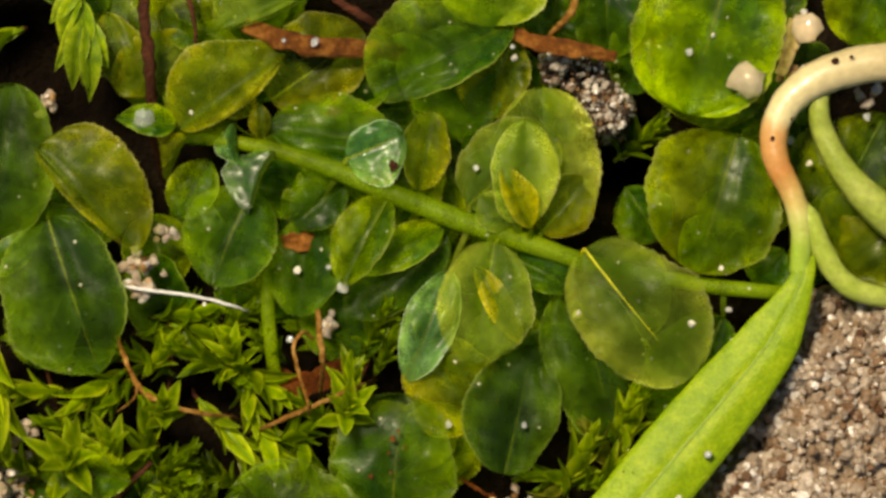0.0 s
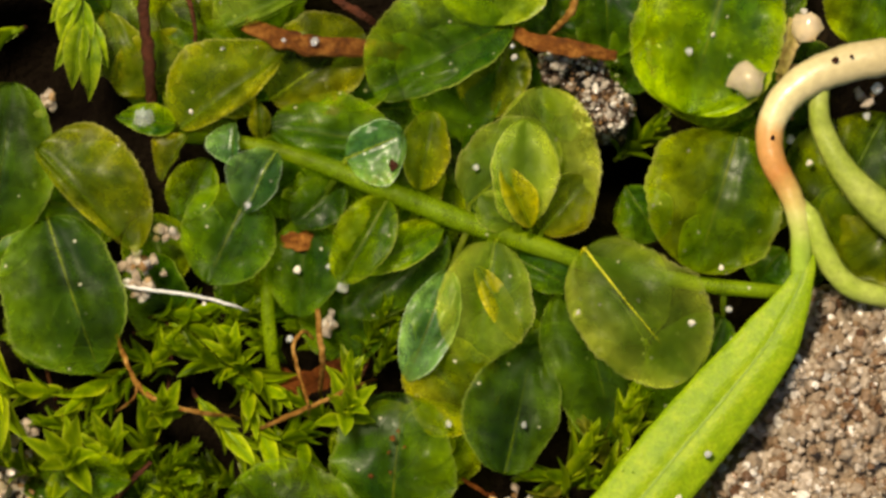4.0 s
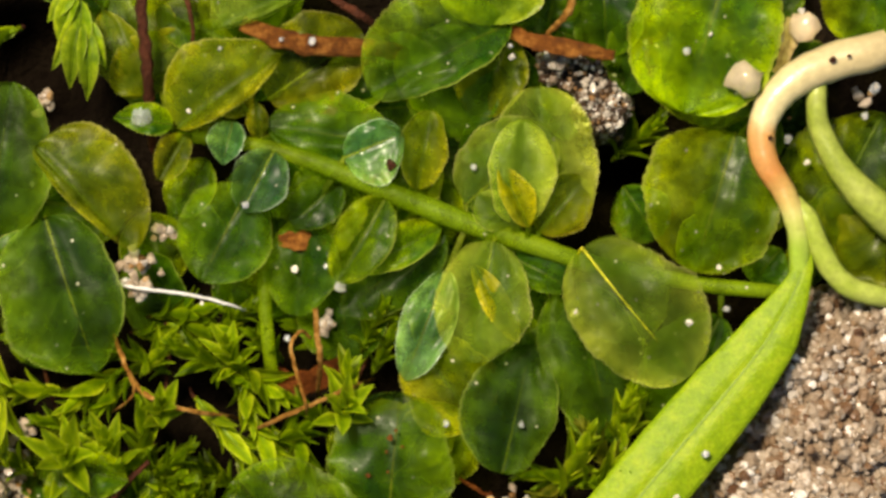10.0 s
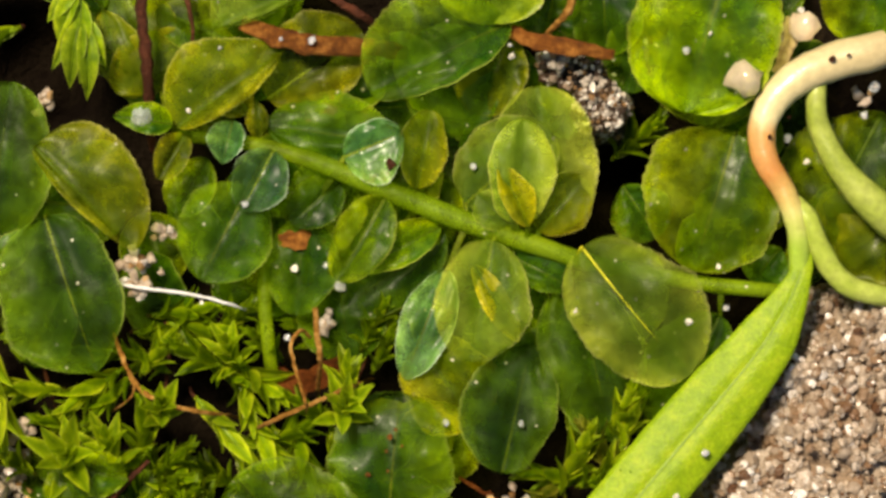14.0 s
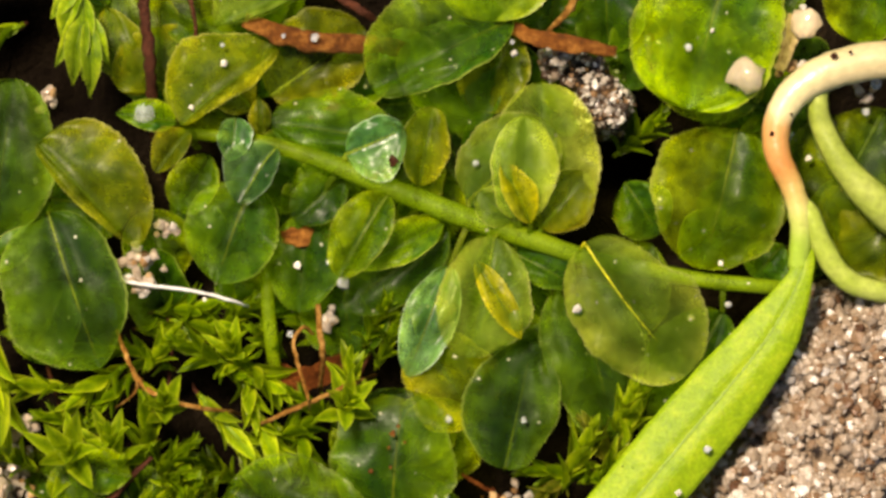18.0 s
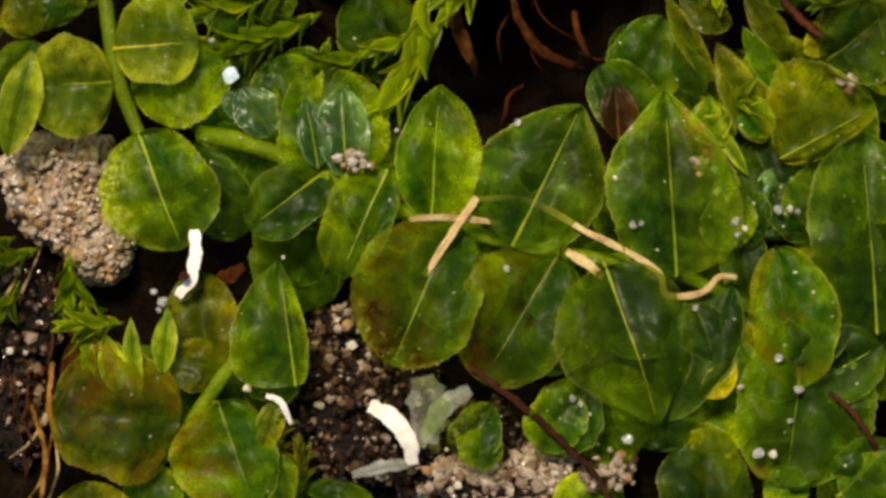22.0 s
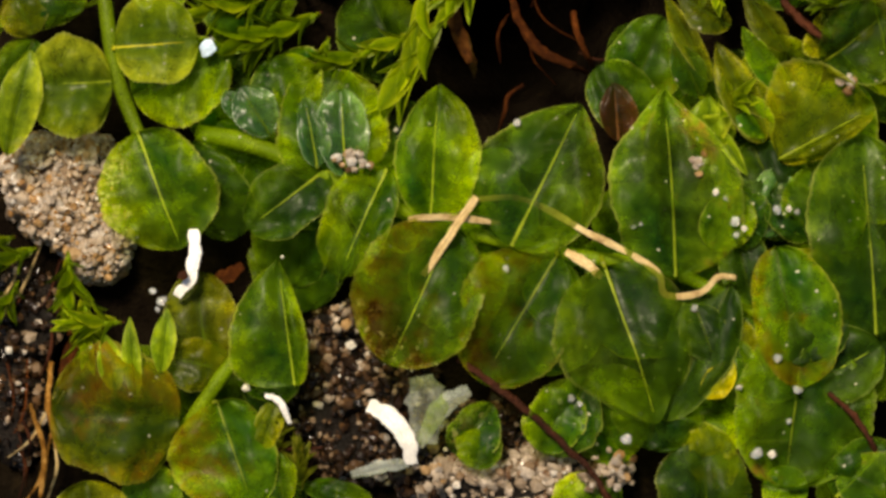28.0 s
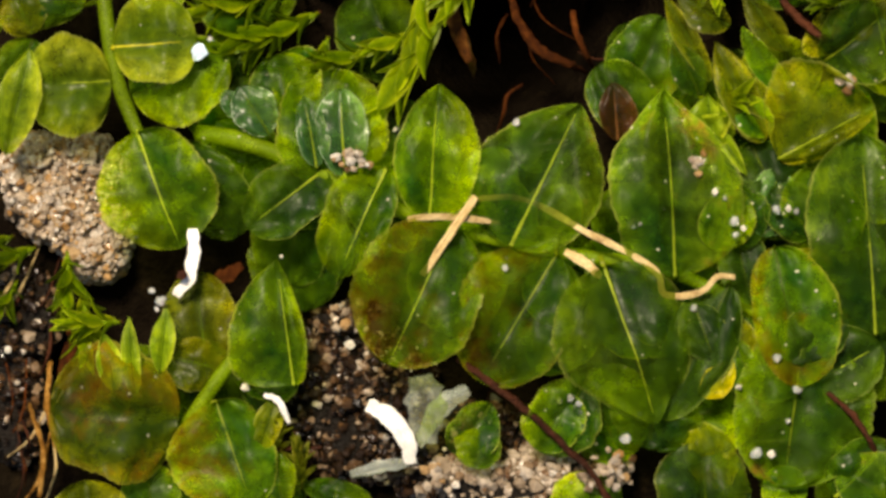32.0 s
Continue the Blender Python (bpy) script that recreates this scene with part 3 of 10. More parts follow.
def star_shoot(material, leaves, length, seed, open_angle, stem_len, label):
    """A small moss shoot along local z: a thin stem with keeled pointed leaves in a spiral, spread below and closing to a bud at the tip."""
    rnd = random.Random(seed)
    ob = thing("small_moss", 0, 0, 0, label, "moss", "small pointed moss shoots")
    v, f = tube([(0, 0, -0.1), (0.05, 0.04, stem_len * 0.5), (0, 0, stem_len)], [0.09, 0.08, 0.05], 7, 10, 0.1)
    part("stem", mesh_of("small_stem", v, f, stem_green), ob)
    v, f = tube([(3.0, 0, -0.9), (1.2, 0, -0.5), (0.2, 0, -0.25), (0, 0, 0.05)], [0.05, 0.06, 0.07, 0.08], 7, 12, 0.1)
    part("old_stem", mesh_of("old_stem", v, f, twig_dark), ob, "brown older stem")
    shapes = [small_leaf_mesh(length * k, length * k * w, c, -0.03 + 0.06 * rnd.random(), material, seed + k) for k, w, c in ((1, 0.29, 20), (0.88, 0.31, 24), (0.76, 0.32, 28), (0.96, 0.27, 22))]
    for k in range(leaves):
        q = k / (leaves - 1)
        turn = k * 137.5 + rnd.uniform(-10, 10)
        lift = open_angle * (1.15 - 0.85 * q) + rnd.uniform(-6, 6)
        size = (0.86 + 0.3 * math.sin(math.pi * min(1, q * 1.1))) * (1 - 0.3 * q * q)
        m = Matrix.Translation(Vector((0, 0, stem_len * q)) * MM) @ Matrix.Rotation(radians(turn), 4, "Z") @ Matrix.Rotation(radians(lift - 90), 4, "Y") @ Matrix.Diagonal((size, size, size, 1))
        part("small_leaf", shapes[k % 4], ob, m=m)
    return ob


STARS = [
    star_shoot(star_green, 15, 1.7, 1, 46, 2.3, "small green moss shoot with pointed spreading leaves"),
    star_shoot(star_light, 13, 1.9, 2, 33, 2.0, "small bright yellow-green moss shoot with pointed leaves"),
    star_shoot(star_green, 14, 1.8, 3, 30, 2.6, "slender green moss shoot with overlapping pointed leaves"),
    star_shoot(star_light, 11, 2.1, 4, 24, 2.0, "small bright moss shoot with long folded leaves"),
    star_shoot(star_old, 14, 1.7, 5, 40, 2.2, "small olive moss shoot with browning leaf tips"),
    star_shoot(star_light, 13, 1.85, 6, 46, 2.0, "small bright yellow-green moss shoot with pointed leaves"),
    star_shoot(star_green, 14, 1.8, 7, 36, 2.4, "small green moss shoot with pointed upright leaves"),
]
STAR_USED = [0] * 7


def star(kind, x, y, z, heading, lean, size):
    """A small moss shoot rooted near x, y, leaning towards heading."""
    m = Matrix.Translation(Vector((x, y, z)) * MM) @ Matrix.Rotation(radians(heading), 4, "Z") @ Matrix.Rotation(radians(lean), 4, "Y")
    kind = {0: (0, 6), 1: (1, 5)}.get(kind, (kind, kind))[int(abs(x * 7)) % 2]
    src = STARS[kind]
    if STAR_USED[kind]:
        ob = copy_thing(src, m @ Matrix.Diagonal((size, size, size, 1)))
        ob.matrix_basis = m @ Matrix.Diagonal((size, size, size, 1))
    else:
        STAR_USED[kind] = 1
        src.matrix_basis = m @ Matrix.Diagonal((1.001, 1.001, 1.001, 1))
        ob = src
    return ob


def star_field(x0, y0, x1, y1, z0, z1, count, seed, kinds):
    rnd = random.Random(seed)
    for _ in range(count):
        x, y = rnd.uniform(x0, x1), rnd.uniform(y0, y1)
        star(rnd.choice(kinds), x, y, rnd.uniform(z0, z1), rnd.uniform(0, 360), rnd.uniform(15, 70), rnd.uniform(0.75, 1.15))


# ---------- small loose things ----------
def bead(x, y, z, size, material, name, label, seed, flat=0.85, steps=1):
    steps = 2 if size > 0.9 or material in (water, quartz) else steps
    v, f = pebble_verts(size / 2, seed, flat, steps)
    ob = new(name, mesh_of(name, v, f, material, material in (water, quartz, cream_quartz)))
    ob.location = (x * MM, y * MM, z * MM)
    return tagged(ob, label, "grain", "loose quartz grains")


def crumb(x, y, z, size, count, kind, seed, label="clump of pale sand grains stuck together"):
    """A few grains stuck together."""
    rnd = random.Random(seed)
    ob = thing("sand_clump", x, y, z, label, "sand", "sand clumps")
    for k in range(count):
        r = 0.16 * rnd.uniform(0.7, 1.3)
        q = Vector((rnd.gauss(0, size * 0.19), rnd.gauss(0, size * 0.19), rnd.uniform(-0.15, 0.25)))
        part("grain", GRAIN_MESHES[kind][rnd.randrange(12)], ob, m=Matrix.Translation(q * MM) @ Euler([rnd.uniform(0, 6) for _ in range(3)]).to_matrix().to_4x4() @ Matrix.Diagonal((r, r, r, 1)))
    return ob


def flake(name, points, width, thick, material, label, category, seed, taper=0.5, group=""):
    """A thin bent strip or scale, of real thickness, with long grooves and a frayed edge."""
    n, nv = 8 * len(points), 9
    line = spline(points, n)
    at = Vector(points[0])
    verts, faces = [], []
    for side_of in (1, -1):
        for k, q in enumerate(line):
            way = (line[min(k + 1, n - 1)] - line[max(k - 1, 0)]).normalized()
            side = way.cross(Vector((0, 0, 1))).normalized()
            s = k / (n - 1)
            w = width / 2 * (taper + (1 - taper) * math.sin(math.pi * min(1, s * 0.9 + 0.08)))
            for j in range(nv):
                c = 2 * j / (nv - 1) - 1
                edge = 1 + 0.35 * noise.noise(Vector((s * len(points) * 2.1, 2.0 if c > 0 else -2.0, seed * 1.7))) + 0.10 * noise.noise(Vector((k * 0.9, c, seed)))
                z = width * (0.05 * (1 - c * c) + 0.15 * noise.noise(Vector((c * 3.2, s * 1.5, seed * 2.3))) + 0.06 * noise.noise(Vector((c * 6, k * 0.25, seed))))
                if side_of < 0:
                    z -= thick * (0.35 + 0.65 * (1 - c * c))
                verts.append(q - at + side * (c * w * edge) + Vector((0, 0, z)))
    half = n * nv
    for k in range(n - 1):
        for j in range(nv - 1):
            a = k * nv + j
            faces += [(a, a + 1, a + nv + 1, a + nv), (half + a, half + a + nv, half + a + nv + 1, half + a + 1)]
        for j in (0, nv - 1):
            a = k * nv + j
            faces.append((a, a + nv, half + a + nv, half + a) if j == 0 else (a, half + a, half + a + nv, a + nv))
    faces += [tuple([j for j in range(nv)] + [half + j for j in reversed(range(nv))])[::-1], tuple([half - nv + j for j in range(nv)] + [2 * half - nv + j for j in reversed(range(nv))])]
    ob = new(name, mesh_of(name, verts, faces, material))
    ob.location = at * MM
    return tagged(ob, label, category, group)


# ---------- the plants, place by place ----------

def gradient_stem(parent, points, radii):
    """The thick stem: cream, then blushed, then pale green where it passes into the blade."""
    at = parent.location / MM
    sides, n = 14, 60
    v, f = tube([Vector(p) - at for p in points], radii, sides, n, 0.09)
    uv = [((i // sides) / (n - 1), (i % sides) / sides) for i in range(len(v))]
    return part("stem", mesh_of("stem", v, f, stem_blush, True, uv), parent, "thick cream stem blushed with red at the bend")


def long_blade(parent, points, width):
    """The long strap leaf: a thick blade, folded along a sunken midrib, rounded towards its end."""
    at = parent.location / MM
    n, nv = 60, 15
    line = spline(points, n)
    profile = [(0.0, 0.27), (0.05, 0.29), (0.1, 0.5), (0.157, 0.74), (0.275, 0.93), (0.4, 1.0), (0.65, 0.98), (0.785, 0.88), (0.92, 0.70), (0.97, 0.46), (1.0, 0.12)]
    verts, faces, run = [], [], [0.0]
    for a, b in zip(line, line[1:]):
        run.append(run[-1] + (b - a).length)
    for side in (1, -1):
        for k, q in enumerate(line):
            s = run[k] / run[-1]
            w = next(a[1] + (b[1] - a[1]) * (s - a[0]) / (b[0] - a[0]) for a, b in zip(profile, profile[1:]) if s <= b[0] + 1e-9) * width / 2
            way = (line[min(k + 1, n - 1)] - line[max(k - 1, 0)]).normalized()
            across = Vector((0, 0, 1)).cross(way).normalized()
            for j in range(nv):
                c = 2 * j / (nv - 1) - 1
                z = 0.30 * w * (1 - abs(c) ** 1.3) - 0.13 * w * math.exp(-(c / 0.16) ** 2) + 0.05 * noise.noise(Vector((s * 9, c * 2, 1)))
                if side < 0:
                    z -= 0.16 * (1 - c * c) + 0.02
                verts.append(q - at + across * (c * w * (1 + 0.02 * noise.noise(Vector((s * 30, c, 4))))) + Vector((0, 0, z)))
    half = n * nv
    for k in range(n - 1):
        for j in range(nv - 1):
            a = k * nv + j
            faces.append((a, a + nv, a + nv + 1, a + 1))
            faces.append((half + a, half + a + 1, half + a + nv + 1, half + a + nv))
        for j in (0, nv - 1):
            a = k * nv + j
            faces.append((a, half + a, half + a + nv, a + nv) if j == 0 else (a, a + nv, half + a + nv, half + a))
    faces += [tuple([j for j in range(nv)] + [half + j for j in reversed(range(nv))])[::-1], tuple([half - nv + j for j in range(nv)] + [2 * half - nv + j for j in reversed(range(nv))])]
    blade = part("blade", mesh_of("blade", verts, faces, blade_green), parent, "long bright green blade with a sunken midrib")
    mid = [Vector(verts[k * nv + 7]) + Vector((0, 0, -0.105)) for k in range(6, n - 4, 4)]
    v, f = tube(mid, [0.12, 0.14, 0.10], 8)
    part("midrib", mesh_of("midrib", v, f, blade_vein), blade)
    return blade


soil([(14.04, -5.64, 3.8, 4.2, 4.0, 0), (12.44, -8.86, 3.4, 2.8, 4.0, 0), (15.65, -4.03, 2.2, 2.6, 4.0, 0)], "brown", 0.25, 3450, 260, "crumbly patch of damp brown sandy soil", soil_dry, 11)
soil([(4.9, 6.1, 1.7, 0.85, 3.2, -22), (5.7, 4.75, 1.25, 1.0, 3.2, 0), (4.2, 6.6, 0.9, 0.5, 3.4, 0)], "grey", 0.16, 950, 150, "small heap of grey and white sand grains", soil_dark, 12)
soil([(11.5, -10.27, 3.26, 3.05, 4.0, 2), (11, -13.16, 2.65, 2.24, 3.8, 2)], "light", 0.25, 1575, 150, "patch of pale sandy soil beside the long green blade", soil_dry, 13)
soil([(-19.88, -8.8, 2.68, 2.27, 2.7, 4), (-16.32, -9.16, 1.86, 2.27, 2.9, 4), (-19.6, -12.72, 2.68, 3.92, 2.6, 4), (-14.75, -13.6, 1.55, 1.96, 2.8, 34), (-20.69, -14.87, 1.86, 2.06, 2.4, 4)], "light", 0.248, 2700, 220, "patch of pale sandy soil with glassy grains", soil_mid, 14)
soil([(-16.49, -20.97, 2.52, 2.73, 3.2, 6), (-18.57, -25.22, 3.98, 2.73, 3, 26), (-14.38, -24.76, 3.57, 3.15, 3.1, 6), (-20.76, -26.52, 2.52, 1.89, 2.8, 6), (-11.51, -25.92, 1.47, 1.05, 2.8, 6), (-12.02, -25.13, 2.0, 1.9, 3.1, 6), (-13.46, -21.69, 1.3, 1.6, 3.0, 6), (-15.6, -19.6, 1.5, 1.26, 3.1, 6)], "light", 0.31, 3600, 300, "heap of pale beige sand grains", soil_mid, 15)
soil([(-23.31, -37.03, 1.62, 1.73, 2.7, 10), (-21.64, -36.53, 1.51, 1.62, 2.7, 10), (-22.24, -38.17, 2.16, 1.51, 2.7, 10), (-20.81, -39.46, 1.4, 1.4, 2.5, 10)], "light", 0.17, 2600, 200, "block of brown sandy soil beside a round moss leaf", soil_dry, 16)
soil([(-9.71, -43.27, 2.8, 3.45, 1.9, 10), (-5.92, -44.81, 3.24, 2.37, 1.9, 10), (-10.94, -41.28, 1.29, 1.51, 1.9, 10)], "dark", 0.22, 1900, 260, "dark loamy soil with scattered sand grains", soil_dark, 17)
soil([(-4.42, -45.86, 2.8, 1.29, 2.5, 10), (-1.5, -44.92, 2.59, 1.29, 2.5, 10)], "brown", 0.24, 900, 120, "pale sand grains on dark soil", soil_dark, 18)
soil([(9.91, -20.16, 1.26, 1.26, 2.2, 6), (4.78, -19.88, 1.89, 1.05, 2.4, -14)], "grey", 0.208, 240, 60, "small clump of greyish grains among roots", soil_dark, 19)

shoot_a = thing("leafy_moss", 0.37, 1.11, 0, "long green moss shoot with translucent round leaves along an arching stem", "moss", "large-leaved moss shoots")
stem(shoot_a, [(-9.45, 4, 3.6), (-7.03, 3.75, 4.3), (-4.43, 3.03, 4.6), (-1.63, 1.89, 4.7), (0.57, 1.03, 4.7), (2.96, 0.23, 4.6), (4.97, -0.45, 4.3), (6.78, -0.81, 3.9), (9.18, -1.25, 3.7), (11.81, -1.53, 3.2), (12.95, -1.73, 0)], [0.2, 0.26, 0.34, 0.38, 0.4, 0.36, 0.32, 0.28, 0.28, 0.26, 0.26], stem_green)
stem(shoot_a, [(-6.3, 0.02, 3.0), (-6.33, -1.58, 3.6), (-6.21, -3.18, 3.6), (-5.99, -5.01, 2.4), (-6.0, -5.65, 0)], [0.22, 0.26, 0.26, 0.2, 0.16], stem_green, name="side_stem")
stem(shoot_a, [(-0.48, 0.78, 4.2), (-0.18, 0.02, 3.6), (0.16, -0.98, 2.8), (0.32, -1.6, 0)], [0.26, 0.3, 0.28, 0.2], stem_green, name="side_stem")
leaf(shoot_a, (-1.68, 3.66, 3.6), (-6.28, 4.38, 3.8), 2.88, "dark", stalk=(-2.33, 2.17, 4.67), form=(0.5, 0.45, 0.6), rib='dull', halves=(1.0, 0.67), cup=0.05, roll=6, arch=0.05, fold=-5, wave=0.11)
leaf(shoot_a, (-3.47, 3.21, 4.9), (-1.43, 4.08, 5.1), 2.63, "bluish", stalk=(-3.73, 2.73, 4.62), form=(0.5, 0.42, 0.45), rib='bright', halves=(1.0, 0.61), cup=0.3, fold=-8, roll=-5, arch=0.08, wave=0.11)
leaf(shoot_a, (-0.92, 2.12, 4.3), (-0.44, 4.89, 4.5), 1.68, "olive", stalk=(-1.08, 1.66, 4.7), form=(0.55, 0.5, 0.45), rib='dull', halves=(0.95, 1.0), cup=0.5, fold=10, roll=3, arch=0.04, wave=0.11)
leaf(shoot_a, (0.82, 1.58, 4.8), (3.81, 4.17, 5.0), 3.43, "pale", stalk=(0.88, 0.92, 4.69), form=(0.48, 0.42, 0.5), rib='bright', halves=(0.88, 1.0), cup=0.15, rib_size=0.055, roll=-7, arch=0.07, fold=-8, wave=0.11)
leaf(shoot_a, (2.61, 0.92, 5.0), (2.81, 4.54, 5.3), 2.47, "pale", stalk=(2.65, 0.32, 4.61), form=(0.5, 0.42, 0.5), rib='dull', halves=(1.0, 0.9), cup=0.2, rib_size=0.07, roll=4, arch=0.06, fold=5, wave=0.11)
leaf(shoot_a, (3.62, 0.46, 4.0), (3.36, 5.74, 4.2), 3.84, "pale", stalk=(3.21, 0.14, 4.56), form=(0.52, 0.42, 0.45), rib='dull', halves=(1.0, 0.85), cup=0.06, roll=-3, arch=0.05, fold=10, wave=0.11)
leaf(shoot_a, (3.01, 0.78, 5.3), (1.95, 3.0, 5.6), 1.19, "yellow", stalk=(2.95, 0.22, 4.6), form=(0.5, 0.6, 0.9), rib='dull', halves=(1.0, 0.87), fold=30, roll=8, arch=0.08, cup=0.12, wave=0.11)
leaf(shoot_a, (2.41, 0.92, 5.0), (1.21, 1.91, 5.2), 1.51, "pale", stalk=(2.65, 0.32, 4.61), form=(0.5, 0.5, 0.6), rib='dull', halves=(0.89, 1.0), fold=16, roll=-6, arch=0.04, cup=0.08, wave=0.11)
leaf(shoot_a, (3.41, 0.62, 4.5), (5.01, 2.51, 4.7), 2.08, "olive", stalk=(3.21, 0.14, 4.56), form=(0.5, 0.45, 0.5), rib='dull', halves=(0.96, 1.0), roll=0, arch=0.07, cup=0.16, fold=9, wave=0.11)
leaf(shoot_a, (-6.87, 2.14, 4.3), (-8.5, -1.16, 4.5), 3.36, "dark", stalk=(-6.05, 3.47, 4.41), form=(0.5, 0.42, 0.6), rib='bright', halves=(0.95, 1.0), key='drift_a', cup=0.1, roll=6, arch=0.06, fold=3, wave=0.11)
leaf(shoot_a, (-5.99, 3.45, 4.7), (-7.1, 1.34, 4.9), 2.07, "bluish", stalk=(-6.05, 3.47, 4.41), form=(0.5, 0.5, 0.6), rib='bright', halves=(1.0, 0.92), key='open_a', fold=28, cup=0.2, roll=-5, arch=0.05, wave=0.11)
leaf(shoot_a, (-7.42, 4.49, 4.6), (-7.78, 2.97, 4.8), 1.36, "bluish", stalk=(-7.64, 3.82, 4.12), form=(0.45, 0.5, 0.8), rib='dull', halves=(1.0, 0.88), key='open_b', fold=30, cup=0.2, roll=3, arch=0.08, wave=0.11)
leaf(shoot_a, (-9.11, 4.02, 4.3), (-10.06, 2.42, 4.5), 1.36, "olive", stalk=(-8.87, 3.94, 3.77), form=(0.5, 0.5, 0.7), rib='dull', halves=(1.0, 0.82), key='open_c', fold=30, cup=0.2, roll=-7, arch=0.04, wave=0.11)
leaf(shoot_a, (-9.57, 4.38, 4.2), (-11.66, 4.65, 4.4), 1.36, "lush", stalk=(-9.49, 4.02, 3.6), form=(0.4, 0.5, 0.9), rib='dull', halves=(1.0, 0.65), fold=26, roll=4, arch=0.07, cup=0.04, wave=0.11)
leaf(shoot_a, (-2.03, 1.77, 4.9), (-3.75, -1.14, 5.1), 2.07, "green", stalk=(-1.98, 2.04, 4.69), form=(0.5, 0.45, 0.5), rib='bright', halves=(1.0, 0.96), key='open_d', fold=20, cup=0.15, roll=-3, arch=0.06, wave=0.11)
leaf(shoot_a, (-4.89, 1.12, 3.4), (-5.19, -2.38, 3.6), 2.81, "dark", stalk=(-3.73, 2.73, 4.62), form=(0.5, 0.5, 0.5), rib='dull', halves=(0.86, 1.0), roll=8, arch=0.05, cup=0.08, fold=9, wave=0.11)
leaf(shoot_a, (-0.08, 0.78, 4.3), (-3.23, -0.82, 4.5), 1.68, "green", stalk=(0.02, 1.26, 4.7), form=(0.4, 0.5, 0.6), rib='dull', halves=(1.0, 0.67), fold=18, roll=-6, arch=0.08, cup=0.16, wave=0.11)
leaf(shoot_a, (0.02, 0.58, 3.8), (-3.58, -2.22, 4.0), 2.48, "dark", stalk=(0.28, 1.14, 4.7), form=(0.45, 0.5, 0.6), rib='dull', halves=(0.77, 1.0), roll=0, arch=0.04, cup=0.04, fold=-8, wave=0.11)
leaf(shoot_a, (-3.64, 2.38, 3.9), (-5.36, 0.86, 4.1), 1.80, "dark", stalk=(-3.37, 2.59, 4.64), form=(0.5, 0.5, 0.6), rib='dull', roll=6, arch=0.07, cup=0.12, fold=5, wave=0.11)
leaf(shoot_a, (1.75, 0.26, 5.2), (0.96, -4.0, 5.4), 3.43, "pale", stalk=(2.06, 0.54, 4.64), form=(0.5, 0.45, 0.5), rib='bright', halves=(1.0, 0.93), key='drift_b', cup=0.15, rib_size=0.055, roll=-5, arch=0.06, fold=10, wave=0.11)
leaf(shoot_a, (0.16, -0.74, 4.5), (-1.36, -4.65, 4.3), 1.92, "bluish", stalk=(0.88, 0.92, 4.69), form=(0.5, 0.5, 0.7), rib='bright', halves=(0.92, 1.0), cup=0.1, roll=3, arch=0.05, fold=6, wave=0.11)
leaf(shoot_a, (1.07, -0.58, 5.35), (2.67, -3.32, 5.55), 1.04, "yellow", stalk=(1.76, 0.62, 4.65), form=(0.5, 0.6, 0.8), rib='dull', halves=(1.0, 0.92), fold=12, roll=-7, arch=0.08, cup=0.04, wave=0.11)
leaf(shoot_a, (-0.84, -3.42, 3.9), (1.24, -6.23, 3.7), 3.52, "olive", stalk=(-0.67, -3.64, 0), form=(0.5, 0.42, 0.5), rib='dull', halves=(0.95, 1.0), roll=4, arch=0.04, cup=0.12, fold=9, wave=0.11)
leaf(shoot_a, (2.42, -0.28, 4.0), (4.56, -1.42, 4.2), 1.76, "dark", stalk=(2.65, 0.32, 4.61), form=(0.5, 0.5, 0.6), rib='dull', halves=(0.77, 1.0), roll=-3, arch=0.07, cup=0.08, fold=3, wave=0.11)
leaf(shoot_a, (4.91, 0.02, 4.8), (8.65, -4.52, 5.0), 4.79, "pale", stalk=(4.71, -0.38, 4.34), form=(0.5, 0.4, 0.45), rib='gold', halves=(0.83, 1.0), key='drift_c', reach=0.8, cup=0.08, fold=2, rib_size=0.062, roll=8, arch=0.06, wave=0.11)
leaf(shoot_a, (4.59, -1.22, 3.4), (6.04, -6.84, 3.2), 3.69, "deep", stalk=(4.97, -0.46, 4.3), form=(0.5, 0.45, 0.5), rib='dull', halves=(1.0, 0.91), roll=-6, arch=0.05, cup=0.04, fold=5, wave=0.11)
leaf(shoot_a, (9.84, -2.39, 3.3), (7.74, -6.4, 3.1), 3.61, "dark", stalk=(9.87, -1.32, 3.58), form=(0.5, 0.45, 0.5), rib='dull', halves=(1.0, 0.67), roll=0, arch=0.08, cup=0.12, fold=10, wave=0.11)
leaf(shoot_a, (2.12, -7.94, 4.1), (3.08, -3.38, 4.3), 3.84, "deep", stalk=(2.2, -7.58, 0), form=(0.45, 0.42, 0.6), rib='dull', halves=(0.75, 1.0), fold=8, roll=6, arch=0.04, cup=0.08, wave=0.11)
leaf(shoot_a, (10.34, 4.05, 4.4), (8.82, -0.78, 4.6), 5.19, "green", stalk=(10.22, 3.66, 0), form=(0.48, 0.4, 0.55), rib='bright', halves=(1.0, 0.91), key='drift_d', reach=0.85, cup=0.1, fold=-6, roll=-5, arch=0.07, wave=0.11)

